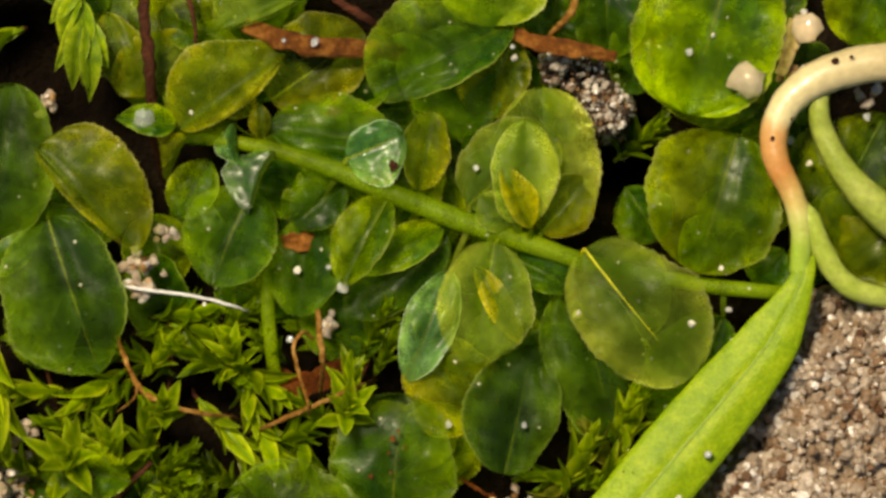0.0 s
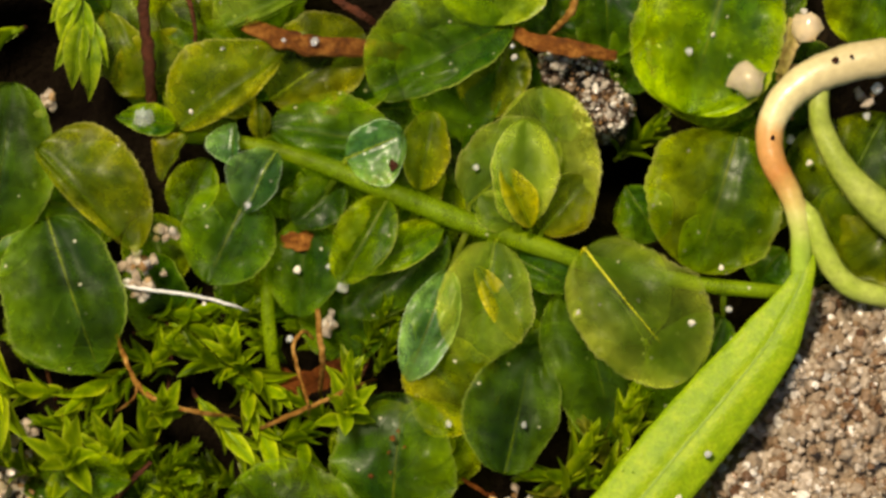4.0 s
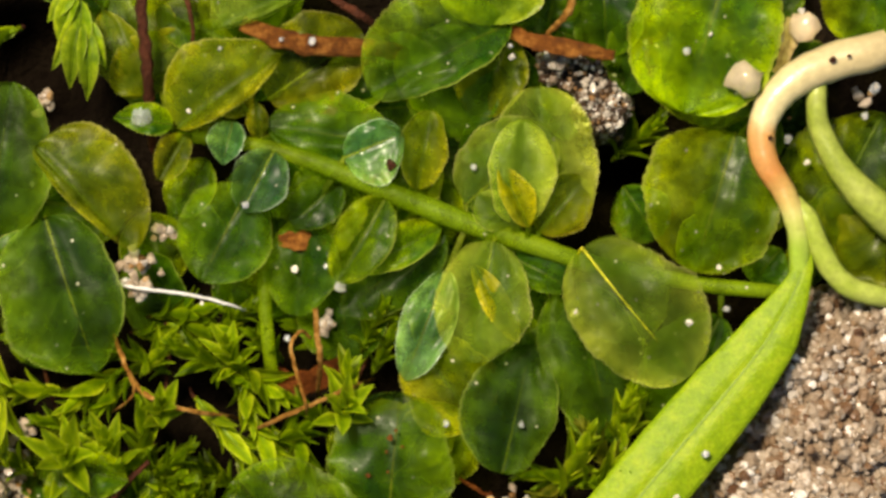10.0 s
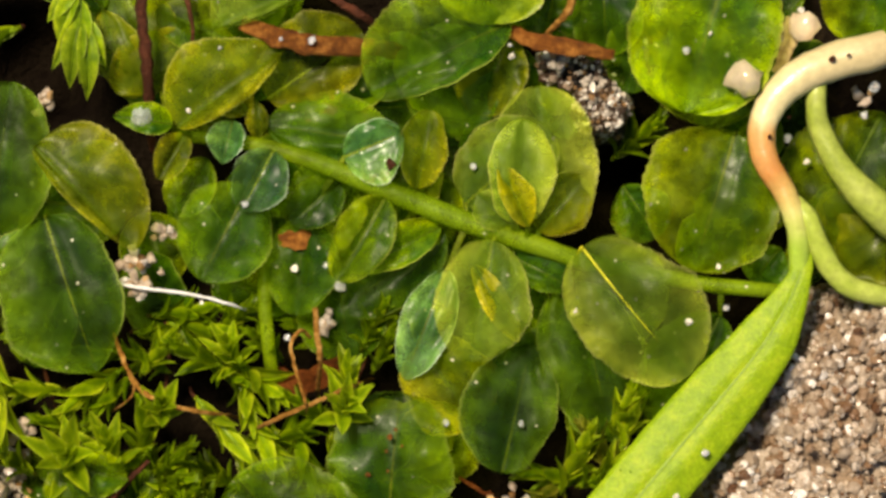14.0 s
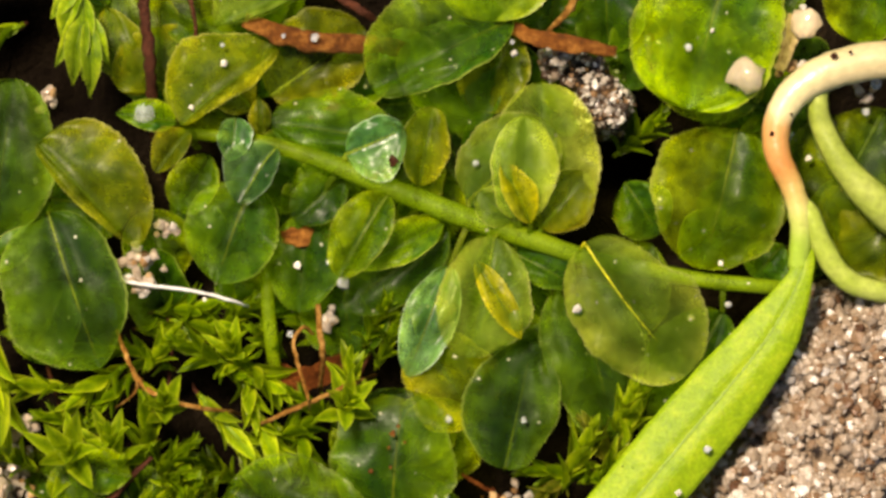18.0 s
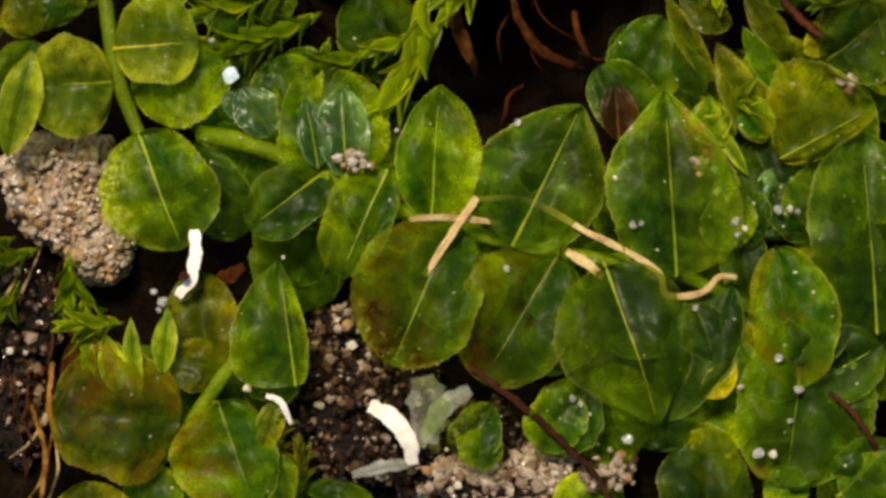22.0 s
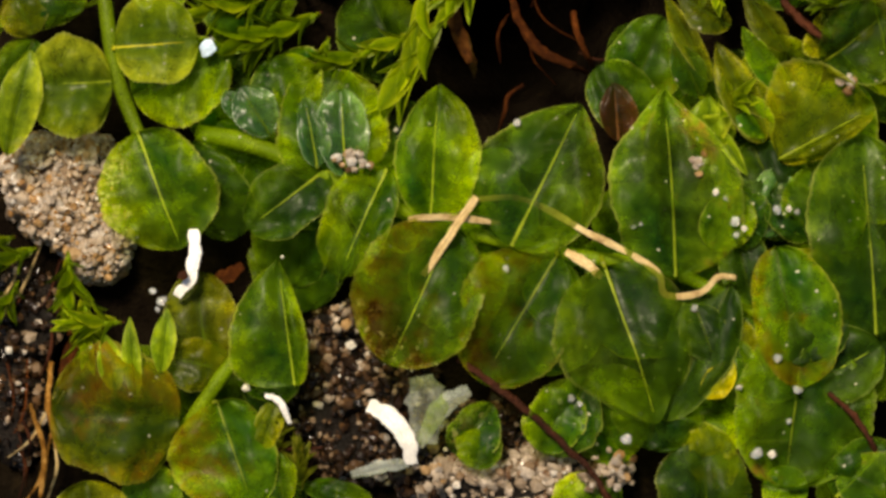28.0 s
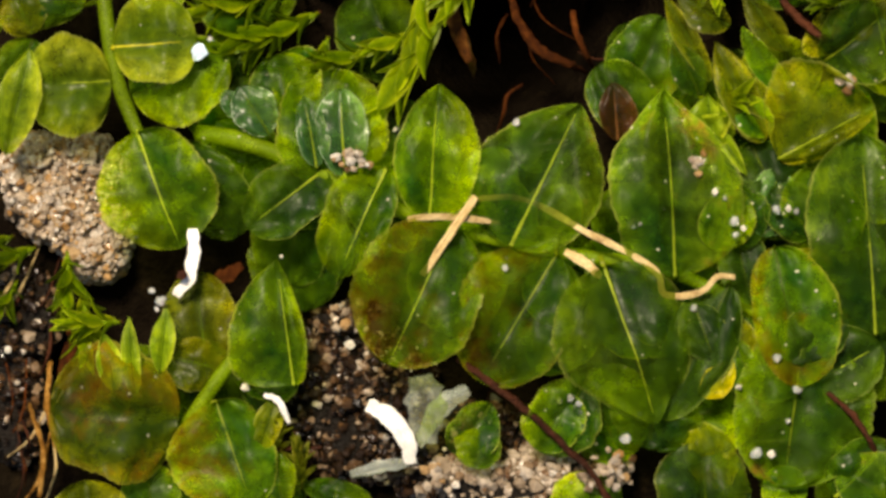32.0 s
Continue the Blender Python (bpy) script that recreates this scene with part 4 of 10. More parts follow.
shoot_low = thing("leafy_moss", -2.87, 0.4, 0, "low moss shoot with dim green leaves under the arching shoot", "moss", "large-leaved moss shoots")
stem(shoot_low, [(-7.1, -2.43, 1.2), (-4.46, -0.61, 2), (-1.64, 0.2, 2.2), (1.58, -1.62, 2.2), (4, -3.23, 2), (5.65, -4.87, 0)], [0.16, 0.18, 0.18, 0.18, 0.16, 0.12], stem_green)
leaf(shoot_low, (-3.25, -0.61, 2.3), (-5.67, 0.4, 2.1), 2.2, "green", stalk=(-3.4, -0.31, 2.08), roll=-8, arch=0.07, cup=-0.01, fold=19)
leaf(shoot_low, (-1.64, 0.4, 2.3), (-2.85, 2.81, 2.1), 2.2, "green", stalk=(-1.64, 0.2, 2.2), roll=2, arch=0.07, cup=0.27, fold=-19)
leaf(shoot_low, (-4.46, -0.61, 2.3), (-6.28, -2.42, 2.1), 2.2, "green", stalk=(-4.46, -0.61, 2), roll=-11, arch=0.06, cup=-0.12, fold=-6)
leaf(shoot_low, (-1.84, -0.01, 2.3), (-0.43, -2.42, 2.1), 2.4, "green", stalk=(-1.99, 0.1, 2.18), roll=13, arch=0.06, cup=0.31, fold=5)
leaf(shoot_low, (1.38, -1.62, 2.3), (0.37, 0.4, 2.1), 2.4, "green", stalk=(1.58, -1.62, 2.2), roll=7, arch=0.14, cup=-0.04, fold=19)
leaf(shoot_low, (1.58, -1.62, 2.3), (3.59, -2.42, 2.1), 2.6, "green", roll=-5, arch=0.08, cup=0.43, fold=-12)
leaf(shoot_low, (2.38, -2.02, 2.3), (1.58, -4.84, 2.1), 2.6, "green", stalk=(2.19, -2.02, 2.15), roll=5, arch=0.1, cup=-0.14, fold=-6)
leaf(shoot_low, (3.99, -3.23, 2.3), (5.41, -5.24, 2.1), 2.6, "green", stalk=(4, -3.23, 2), roll=13, arch=0.1, cup=0.23, fold=13)
leaf(shoot_low, (-4.46, -0.61, 2.3), (-3.25, -2.82, 2.1), 2.4, "green", stalk=(-4.46, -0.61, 2), roll=-11, arch=0.06, cup=-0.12, fold=-6)
leaf(shoot_low, (-1.64, 0.2, 2.3), (0.37, 2.21, 2.1), 2.2, "green", roll=7, arch=0.04, cup=0.4, fold=15)
leaf(shoot_low, (-6.27, -1.82, 2.3), (-8.09, -0.81, 2.1), 2.2, "green", stalk=(-6.11, -1.75, 1.5), roll=-15, arch=0.1, cup=0.15, fold=-18)
leaf(shoot_low, (3.99, -3.23, 2.3), (5.81, -2.42, 2.1), 2.4, "green", stalk=(4, -3.23, 2), roll=13, arch=0.1, cup=0.23, fold=13)
leaf(shoot_low, (-6.85, 4.81, 3.2), (-7.96, 6.22, 3), 1.8, "olive", stalk=(-7.16, 5.2, 0), roll=-16, arch=0.07, cup=0.27, fold=-8)
leaf(shoot_low, (6.42, 2.21, 1.9), (7.63, 0.4, 1.7), 2.2, "dark", stalk=(6.7, 1.79, 0), roll=-1, arch=0.07, cup=0.1, fold=15)

shoot_b = thing("leafy_moss", -10.78, 2.23, 0, "dark green moss shoot with broad rounded leaves", "moss", "large-leaved moss shoots")
leaf(shoot_b, (-16.14, 0.18, 3.5), (-15.29, 5.91, 3.7), 3.81, "deep", stalk=(-16.07, 0.64, 0), form=(0.5, 0.45, 0.5), rib='dull', halves=(0.97, 1.0), roll=3, arch=0.06, cup=0.04, fold=9, wave=0.11)
leaf(shoot_b, (-14.43, 3.57, 4.9), (-10.84, -0.1, 5.1), 4.86, "olive", stalk=(-14.14, 3.28, 0), form=(0.42, 0.36, 0.6), rib='dull', halves=(0.18, 1.0), fold=-8, wave=0.1, roll=0, arch=0.05, cup=0.16)
leaf(shoot_b, (-14.07, 1.12, 4.2), (-12.22, -4.37, 4.4), 4.96, "deep", stalk=(-13.92, 0.68, 0), form=(0.5, 0.42, 0.65), rib='bright', halves=(1.0, 0.74), reach=0.97, fold=6, roll=4, arch=0.08, cup=0.08, wave=0.11)
leaf(shoot_b, (-16.53, 2.83, 3.4), (-15.5, 2.2, 3.6), 2.40, "dark", stalk=(-16.45, 2.78, 0), form=(0.5, 0.5, 0.5), rib='dull', roll=-3, arch=0.04, cup=0.16, fold=5, wave=0.11)
leaf(shoot_b, (-16.25, -0.82, 4.1), (-14.42, 0.66, 4.3), 1.20, "lush", stalk=(-16.1, -0.7, 0), form=(0.5, 0.5, 0.7), rib='dull', halves=(1.0, 0.93), roll=8, arch=0.07, cup=0.04, fold=10, wave=0.11)
leaf(shoot_b, (-18.57, 0.14, 3.4), (-16.66, -1.42, 3.5), 2.44, "dark", stalk=(-18.18, -0.18, 0), roll=1, arch=0.1, cup=0.43, fold=11)
leaf(shoot_b, (-18.89, -2.52, 3), (-17.49, -6.76, 3), 1.83, "dark", stalk=(-18.73, -2.99, 0), roll=0, arch=0.14, cup=0.44, fold=18)

shoot_c = thing("leafy_moss", -1.66, 8.51, 0, "moss shoot with rounded olive-green leaves under a brown twig", "moss", "large-leaved moss shoots")
leaf(shoot_c, (-9.36, 4.29, 4.6), (-5.62, 7.0, 4.8), 3.99, "olive", stalk=(-9.06, 4.51, 0), form=(0.36, 0.45, 0.72), rib='dull', halves=(0.34, 1.0), key='drift_e', fold=4, roll=-6, arch=0.06, cup=0.12, wave=0.11)
leaf(shoot_c, (-6.19, 5.31, 3.4), (-2.84, 7.67, 3.6), 3.69, "olive", stalk=(-5.92, 5.5, 0), form=(0.5, 0.45, 0.5), rib='bright', halves=(0.78, 1.0), roll=0, arch=0.05, cup=0.08, fold=-5, wave=0.11)
leaf(shoot_c, (2.36, 8.01, 4.4), (-2.59, 5.53, 4.6), 4.87, "emerald", stalk=(1.96, 7.81, 0), form=(0.6, 0.45, 0.45), rib='dull', halves=(1.0, 0.48), fold=4, roll=6, arch=0.08, cup=0.16, wave=0.11)
leaf(shoot_c, (-4.17, 9.64, 4.7), (-8.13, 7.72, 4.9), 3.67, "pale", stalk=(-4.49, 9.49, 0), form=(0.5, 0.5, 0.75), rib='bright', halves=(1.0, 0.24), roll=-5, arch=0.04, cup=0.04, fold=3, wave=0.11)
leaf(shoot_c, (1.72, 11.0, 4.4), (1.68, 7.9, 4.6), 3.99, "leafy", stalk=(1.72, 10.75, 0), form=(0.55, 0.45, 0.45), rib='dull', halves=(1.0, 0.96), roll=3, arch=0.07, cup=0.12, fold=-8, wave=0.11)
leaf(shoot_c, (-0.88, 7.64, 3.0), (1.32, 4.23, 3.2), 3.81, "dark", stalk=(-0.7, 7.37, 0), form=(0.5, 0.45, 0.5), rib='dull', halves=(1.0, 0.95), roll=-7, arch=0.06, cup=0.08, fold=5, wave=0.11)
leaf(shoot_c, (-9.07, 7.63, 2.8), (-11.69, 5.62, 2.6), 2.2, "olive", stalk=(-9.47, 7.33, 0), roll=-4, arch=0.12, cup=0.21, fold=-20)
leaf(shoot_c, (1.58, 7.63, 2.8), (0.17, 4.62, 2.6), 3.4, "dark", stalk=(1.37, 7.18, 0), roll=-6, arch=0.07, cup=0.05, fold=-16)
leaf(shoot_c, (5.59, 10.04, 2.9), (5.8, 6.83, 2.6), 2.6, "dark", stalk=(5.62, 9.54, 0), roll=-7, arch=0.15, cup=0.02, fold=14)
leaf(shoot_c, (2.38, 7.63, 3), (0.97, 4.82, 2.9), 2.4, "olive", stalk=(2.16, 7.18, 0), roll=-11, arch=0.13, cup=0.44, fold=10)
leaf(shoot_c, (-6.63, 5.19, 4.2), (-6.54, 3.9, 4), 0.8, "olive", stalk=(-6.6, 4.69, 0), roll=-15, arch=0.13, cup=-0.19)
leaf(shoot_c, (10.3, 10.8, 4.6), (8.54, 4.81, 4.8), 5.51, "lush", stalk=(10.16, 10.32, 0), form=(0.55, 0.42, 0.42), rib='bright', halves=(1.0, 0.94), reach=0.86, cup=0.06, roll=4, arch=0.05, fold=10, wave=0.11)
leaf(shoot_c, (9.83, 7.82, 3.8), (9.22, 4.34, 4.0), 4.16, "green", stalk=(9.78, 7.54, 0), form=(0.55, 0.42, 0.45), rib='dull', halves=(1.0, 0.88), cup=0.02, roll=-3, arch=0.08, fold=6, wave=0.11)
leaf(shoot_c, (15.63, 4.81, 3), (13.23, 0.4, 2.9), 4.4, "green", stalk=(15.39, 4.37, 0), roll=-2, arch=0.07, cup=0.15, fold=-19)
leaf(shoot_c, (16.45, 1.2, 2.7), (13.84, -0.81, 2.6), 4.4, "olive", stalk=(16.05, 0.89, 0), roll=5, arch=0.11, cup=0.32, fold=-20)
leaf(shoot_c, (15.6, 10.02, 3.6), (14.4, 7.25, 3.6), 3, "green", stalk=(15.4, 9.56, 0), roll=7, arch=0.11, cup=0.36, fold=14)
leaf(shoot_c, (12.02, -0.01, 2.9), (11.02, -1.21, 2.7), 1.8, "dark", stalk=(11.7, -0.39, 0), roll=12, arch=0.14, cup=0.12, fold=-17)
leaf(shoot_c, (-12.1, 8.44, 2.6), (-10.89, 5.53, 2.5), 2, "olive", stalk=(-11.91, 7.98, 0), roll=12, arch=0.14, cup=0.04, fold=-18)

shoot_k = thing("leafy_moss", -13.11, 8.92, 0, "pale moss shoot with long pointed leaves hanging down", "moss", "large-leaved moss shoots")
stem(shoot_k, [(-12.88, 10.04, 3), (-12.88, 9, 4), (-12.83, 7.99, 4.2), (-12.77, 7.41, 3.4), (-12.81, 7.09, 0)], [0.12, 0.14, 0.14, 0.1, 0.06], stem_green)
leaf(shoot_k, (-12.92, 9.09, 4.4), (-13.64, 7.36, 4.1), 0.8, "leafy", stalk=(-12.88, 9, 4), form='lance', fold=24, wave=0.05, rib='dull', roll=14, arch=0.06, cup=0.5)
leaf(shoot_k, (-12.78, 8.79, 4.4), (-12.68, 6.7, 4.1), 0.88, "leafy", stalk=(-12.87, 8.75, 4.05), form='lance', fold=24, wave=0.05, rib='dull', roll=14, arch=0.1, cup=0.04)
leaf(shoot_k, (-12.82, 8.19, 4.4), (-13.2, 5.64, 4.1), 0.84, "leafy", stalk=(-12.84, 8.12, 4.17), form='lance', fold=24, wave=0.05, rib='dull', roll=5, arch=0.12, cup=0.23)
leaf(shoot_k, (-12.7, 7.99, 4.4), (-12.6, 5.2, 4.1), 0.8, "leafy", stalk=(-12.83, 7.99, 4.2), form='lance', fold=24, wave=0.05, rib='dull', roll=-12, arch=0.15, cup=0.37)
leaf(shoot_k, (-12.86, 8.39, 4.4), (-13.84, 6.3, 4.1), 0.68, "leafy", stalk=(-12.85, 8.37, 4.12), form='lance', fold=24, wave=0.05, rib='dull', roll=-12, arch=0.05, cup=-0.0)
leaf(shoot_k, (-12.62, 8.19, 4.4), (-11.92, 6.4, 4.1), 0.72, "leafy", stalk=(-12.84, 8.12, 4.17), form='lance', fold=24, wave=0.05, rib='dull', roll=9, arch=0.14, cup=-0.09)
leaf(shoot_k, (-12.92, 9.19, 4.4), (-14, 8, 4.1), 0.72, "leafy", stalk=(-12.88, 9, 4), form='lance', fold=24, wave=0.05, rib='dull', roll=16, arch=0.09, cup=-0.08)
leaf(shoot_k, (-12.7, 7.59, 4.4), (-12.84, 5.8, 4.1), 0.6, "leafy", stalk=(-12.81, 7.77, 3.9), form='lance', fold=24, wave=0.05, rib='dull', roll=-10, arch=0.05, cup=0.22)

seedling = thing("seedling", 11.43, 4.25, 0, "cream-stemmed seedling with one long bright green blade lying over the moss", "plant")
gradient_stem(seedling, [(18.63, 8.51, 0), (17.26, 7.94, 2.6), (15.55, 7.09, 4.6), (13.73, 6.58, 5), (12.43, 5.97, 5.2), (11.63, 5.18, 5.3), (11.23, 4.18, 5.3), (11.37, 3.08, 5.3), (11.97, 2.09, 5.2), (12.37, 1.19, 5.2), (12.55, 0.29, 5.1), (12.59, -0.9, 4.75)], [0.6, 0.66, 0.68, 0.68, 0.64, 0.56, 0.5, 0.46, 0.43, 0.41, 0.39, 0.35])
stem(seedling, [(12.17, 1.89, 5.1), (12.83, 1.09, 5.1), (13.3, -0.01, 4.9), (14.15, -1.2, 4.5), (15.59, -1.71, 3.8), (17.29, -1.82, 2), (18.22, -1.83, 0)], [0.24, 0.4, 0.42, 0.4, 0.38, 0.32, 0.24], stalk_pale, name="side_stalk", label="pale green side leaf stalk")
stem(seedling, [(13.34, 6.48, 4.9), (13.19, 5.38, 5), (13.3, 4.29, 4.8), (14.15, 2.69, 4.6), (15.78, 1.1, 4), (17.7, -0.01, 2), (18.63, -0.41, 0)], [0.26, 0.36, 0.4, 0.5, 0.72, 0.68, 0.36], stalk_pale, name="side_stalk", label="green side stalk")
long_blade(seedling, [(12.58, 0.09, 5), (12.59, -1, 5.1), (11.51, -3.09, 5.25), (9.99, -5.05, 5.3), (8.36, -7, 5.3), (4.85, -11.22, 5.3), (2.81, -13.28, 5.1), (0.96, -15.46, 4.7), (-0.15, -16.72, 4.2)], 2.78)
strand("twig", [(-10.74, 9.59, 4.5), (-10.61, 7.98, 4.7), (-10.46, 6.59, 4.6), (-10.41, 5.11, 3.6), (-10.29, 3.61, 2.6), (-9.97, 2.23, 0)], [0.192, 0.208, 0.208, 0.224, 0.16, 0.096], twig_dark, "dark red-brown upright twig between moss leaves", "twig", "twigs")
strand("twig", [(-9.21, 9.41, 3.6), (-8.89, 8.01, 3.6), (-8.87, 6.92, 3), (-8.75, 5.88, 0)], [0.08, 0.08, 0.064, 0.048], twig_dark, "thin dark red fibre standing in the moss", "twig", "twigs")
flake("bark_strip", [(-7.12, 7.98, 4.6), (-5.82, 7.45, 5), (-4.42, 7.17, 5.1), (-2.63, 7.11, 4.5), (-1.24, 6.93, 2.5)], 0.72, 0.14, bark_warm, "flat reddish-brown strip of dead stem lying across the leaves", "debris", 3, 0.7)
strand("twig", [(-4.43, 9.3, 4.2), (-3.63, 8.69, 4.4), (-2.53, 8, 4), (-1.66, 7.09, 0)], [0.144, 0.16, 0.144, 0.096], twig_dark, "dark brown twig end among leaves", "twig", "twigs")
flake("bark_strip", [(2.37, 7.69, 4.2), (3.36, 7.29, 4.6), (4.56, 7.09, 4.6), (6.07, 6.83, 4.2)], 0.6, 0.16, bark_warm, "reddish-brown splinter beside grey sand", "debris", 4, 0.6)
strand("root", [(3.67, 7.59, 4.2), (4.36, 8.28, 4.6), (4.67, 9.1, 4), (5.04, 10.14, 0)], [0.08, 0.144, 0.128, 0.096], root_orange, "orange root fibre above the sand", "root", "fine roots")
strand("root", [(-11.63, -3, 4.3), (-11.36, -3.7, 5), (-10.84, -4.79, 5.1), (-10, -5.39, 5.1), (-8.71, -5.75, 4.8), (-7.66, -5.93, 3.1), (-7.33, -6.09, 0)], [0.048, 0.08, 0.096, 0.096, 0.08, 0.064, 0.048], root_orange, "thin orange root arching over small moss", "root", "fine roots")
strand("root", [(-10.9, -4.59, 5), (-10.96, -5.19, 5), (-11.52, -5.64, 4.5), (-11.9, -5.89, 0)], [0.048, 0.04, 0.032, 0.032], root_orange, "hair-thin pale root over moss", "root", "fine roots")
strand("root", [(-6.93, -6.7, 0), (-6.32, -6.24, 4.7), (-5.22, -5.75, 5.1), (-4.42, -5.39, 5.2), (-3.13, -4.84, 4.7), (-2.47, -4.67, 0)], [0.048, 0.08, 0.08, 0.08, 0.08, 0.048], root_orange, "thin orange root under moss leaves", "root", "fine roots")
strand("root", [(-4.67, -3.16, 4.5), (-5.02, -2.9, 5.1), (-5.35, -3.39, 5.4), (-5.21, -4.19, 5.4), (-4.97, -4.99, 5.3), (-4.82, -5.59, 5.1), (-4.8, -6.49, 0)], [0.064, 0.064, 0.064, 0.064, 0.064, 0.064, 0.048], root_orange, "looped brown root fibre", "root", "fine roots")
strand("root", [(-4.52, -2.1, 5.1), (-4.41, -3.19, 5.4), (-4.32, -3.99, 5.2), (-4.45, -5.02, 3.1), (-4.49, -5.28, 0)], [0.096, 0.112, 0.096, 0.08, 0.064], root_orange, "pale tan stalk above brown debris", "root", "fine roots")
strand("bristle", [(-11.51, -1.24, 4.7), (-10.61, -1.4, 4.8), (-8.82, -1.64, 4.7), (-7.13, -2.11, 4.2), (-6.73, -2.44, 0)], [0.048, 0.064, 0.064, 0.048, 0.032], white_film, "stiff white bristle catching the light", "fibre")
flake("dead_leaf", [(-6.06, -4.43, 2.6), (-5.05, -4.82, 3), (-3.45, -4.02, 2.8)], 0.92, 0.2, twig_red, "curled reddish-brown dead leaf under the roots", "debris", 5, 0.5)
flake("bark_strip", [(-5.84, 0.3, 3.7), (-5.04, 0.3, 3.9), (-4.14, 0.2, 3.7)], 0.68, 0.3, bark_warm, "small brown crumb of bark under leaves", "debris", 6, 0.5)
strand("root", [(0.57, -8.14, 3), (1.37, -8.64, 3), (2.38, -9.25, 2.6), (3.01, -9.94, 0)], [0.064, 0.08, 0.064, 0.048], twig_red, "reddish root beside a moss leaf", "root", "fine roots")
crumb(-10.8, -0.45, 4.3, 1.5, 26, "light", 40)
crumb(-10.75, -1.35, 4.2, 1.2, 18, "light", 48)
crumb(-14.19, 5.32, 3, 1.0, 12, "light", 41)
crumb(-4.15, -2.71, 3.2, 1.1, 10, "light", 42)
crumb(12.08, 7.6, 4, 2.0, 20, "light", 43)
crumb(12.29, 6.2, 3.8, 1.2, 10, "light", 44)
crumb(14.82, 5.41, 3.2, 1.0, 8, "light", 45)
crumb(-9.93, 0.59, 4.2, 0.9, 7, "light", 46)
crumb(-14.88, -6.43, 3.2, 1.2, 12, "light", 47)
bead(-7.81, 6.42, 5.05, 0.3, milky, "quartz_grain", "clear rounded quartz grain lying on the moss", 1)
bead(-7.87, 7.07, 5.05, 0.17, quartz, "quartz_grain", "clear rounded quartz grain lying on the moss", 2)
bead(1.06, 2.88, 5.45, 0.22, quartz, "quartz_grain", "clear rounded quartz grain lying on the moss", 3)
bead(4.65, -2.26, 5.25, 0.35, milky, "quartz_grain", "clear rounded quartz grain lying on the moss", 4)
bead(2.76, -6.19, 4.95, 0.22, quartz, "quartz_grain", "clear rounded quartz grain lying on the moss", 5)
# Next bead stands for a water drop on the small leaf.
bead(-6.97, 1.55, 5.15, 0.27, quartz, "quartz_grain", "clear rounded quartz grain lying on the moss", 6)
bead(8.68, -2.6, 5.35, 0.3, milky, "quartz_grain", "clear rounded quartz grain lying on the moss", 7)
bead(0.07, -6.16, 4.55, 0.27, quartz, "quartz_grain", "clear rounded quartz grain lying on the moss", 8)
bead(9.22, -7.21, 5.85, 0.27, quartz, "quartz_grain", "clear rounded quartz grain lying on the moss", 9)
bead(9.76, -0.64, 4.45, 0.22, milky, "quartz_grain", "clear rounded quartz grain lying on the moss", 10)
bead(10.03, 6.83, 5.35, 0.25, quartz, "quartz_grain", "clear rounded quartz grain lying on the moss", 11)
bead(8.6, 6.97, 5.35, 0.27, quartz, "quartz_grain", "clear rounded quartz grain lying on the moss", 12)
bead(9.43, 7.57, 5.35, 0.2, milky, "quartz_grain", "clear rounded quartz grain lying on the moss", 13)
bead(10.99, 7.67, 5.35, 0.2, quartz, "quartz_grain", "clear rounded quartz grain lying on the moss", 14)
bead(7.14, 7.27, 5.25, 0.2, quartz, "quartz_grain", "clear rounded quartz grain lying on the moss", 15)
bead(-5.23, -0.71, 4.05, 0.27, milky, "quartz_grain", "clear rounded quartz grain lying on the moss", 16)
# Next bead, the larger one, stands for a pale water drop.
bead(-3.63, -1.35, 4.25, 0.42, quartz, "quartz_grain", "clear rounded quartz grain lying on the moss", 17)
bead(-4.12, -0.6, 4.85, 0.2, quartz, "quartz_grain", "clear rounded quartz grain lying on the moss", 18)
bead(2.43, 6.78, 4.65, 0.27, milky, "quartz_grain", "clear rounded quartz grain lying on the moss", 19)
bead(2.37, 7.18, 4.65, 0.17, quartz, "quartz_grain", "clear rounded quartz grain lying on the moss", 20)
bead(0.37, 6.34, 4.75, 0.17, quartz, "quartz_grain", "clear rounded quartz grain lying on the moss", 21)
bead(10.16, -3.2, 4.35, 0.22, milky, "quartz_grain", "clear rounded quartz grain lying on the moss", 22)
bead(10.03, -2.11, 4.15, 0.22, quartz, "quartz_grain", "clear rounded quartz grain lying on the moss", 23)
bead(12.22, 3.9, 3.95, 0.32, quartz, "quartz_grain", "clear rounded quartz grain lying on the moss", 24)
bead(12.89, 3.06, 3.75, 0.25, milky, "quartz_grain", "clear rounded quartz grain lying on the moss", 25)
bead(15.28, 5.7, 3.95, 0.37, quartz, "quartz_grain", "clear rounded quartz grain lying on the moss", 26)
bead(14.93, 4.7, 3.85, 0.27, quartz, "quartz_grain", "clear rounded quartz grain lying on the moss", 27)
bead(12.64, 8.41, 4.95, 0.27, milky, "quartz_grain", "clear rounded quartz grain lying on the moss", 28)
bead(-5.71, 7.37, 5.25, 0.17, quartz, "quartz_grain", "clear rounded quartz grain lying on the moss", 29)
bead(-4.61, 7.33, 5.35, 0.3, quartz, "quartz_grain", "clear rounded quartz grain lying on the moss", 30)
bead(-8.97, 4.88, 4.85, 0.2, milky, "quartz_grain", "clear rounded quartz grain lying on the moss", 31)
bead(-5.5, -3.17, 3.55, 0.27, quartz, "quartz_grain", "clear rounded quartz grain lying on the moss", 32)
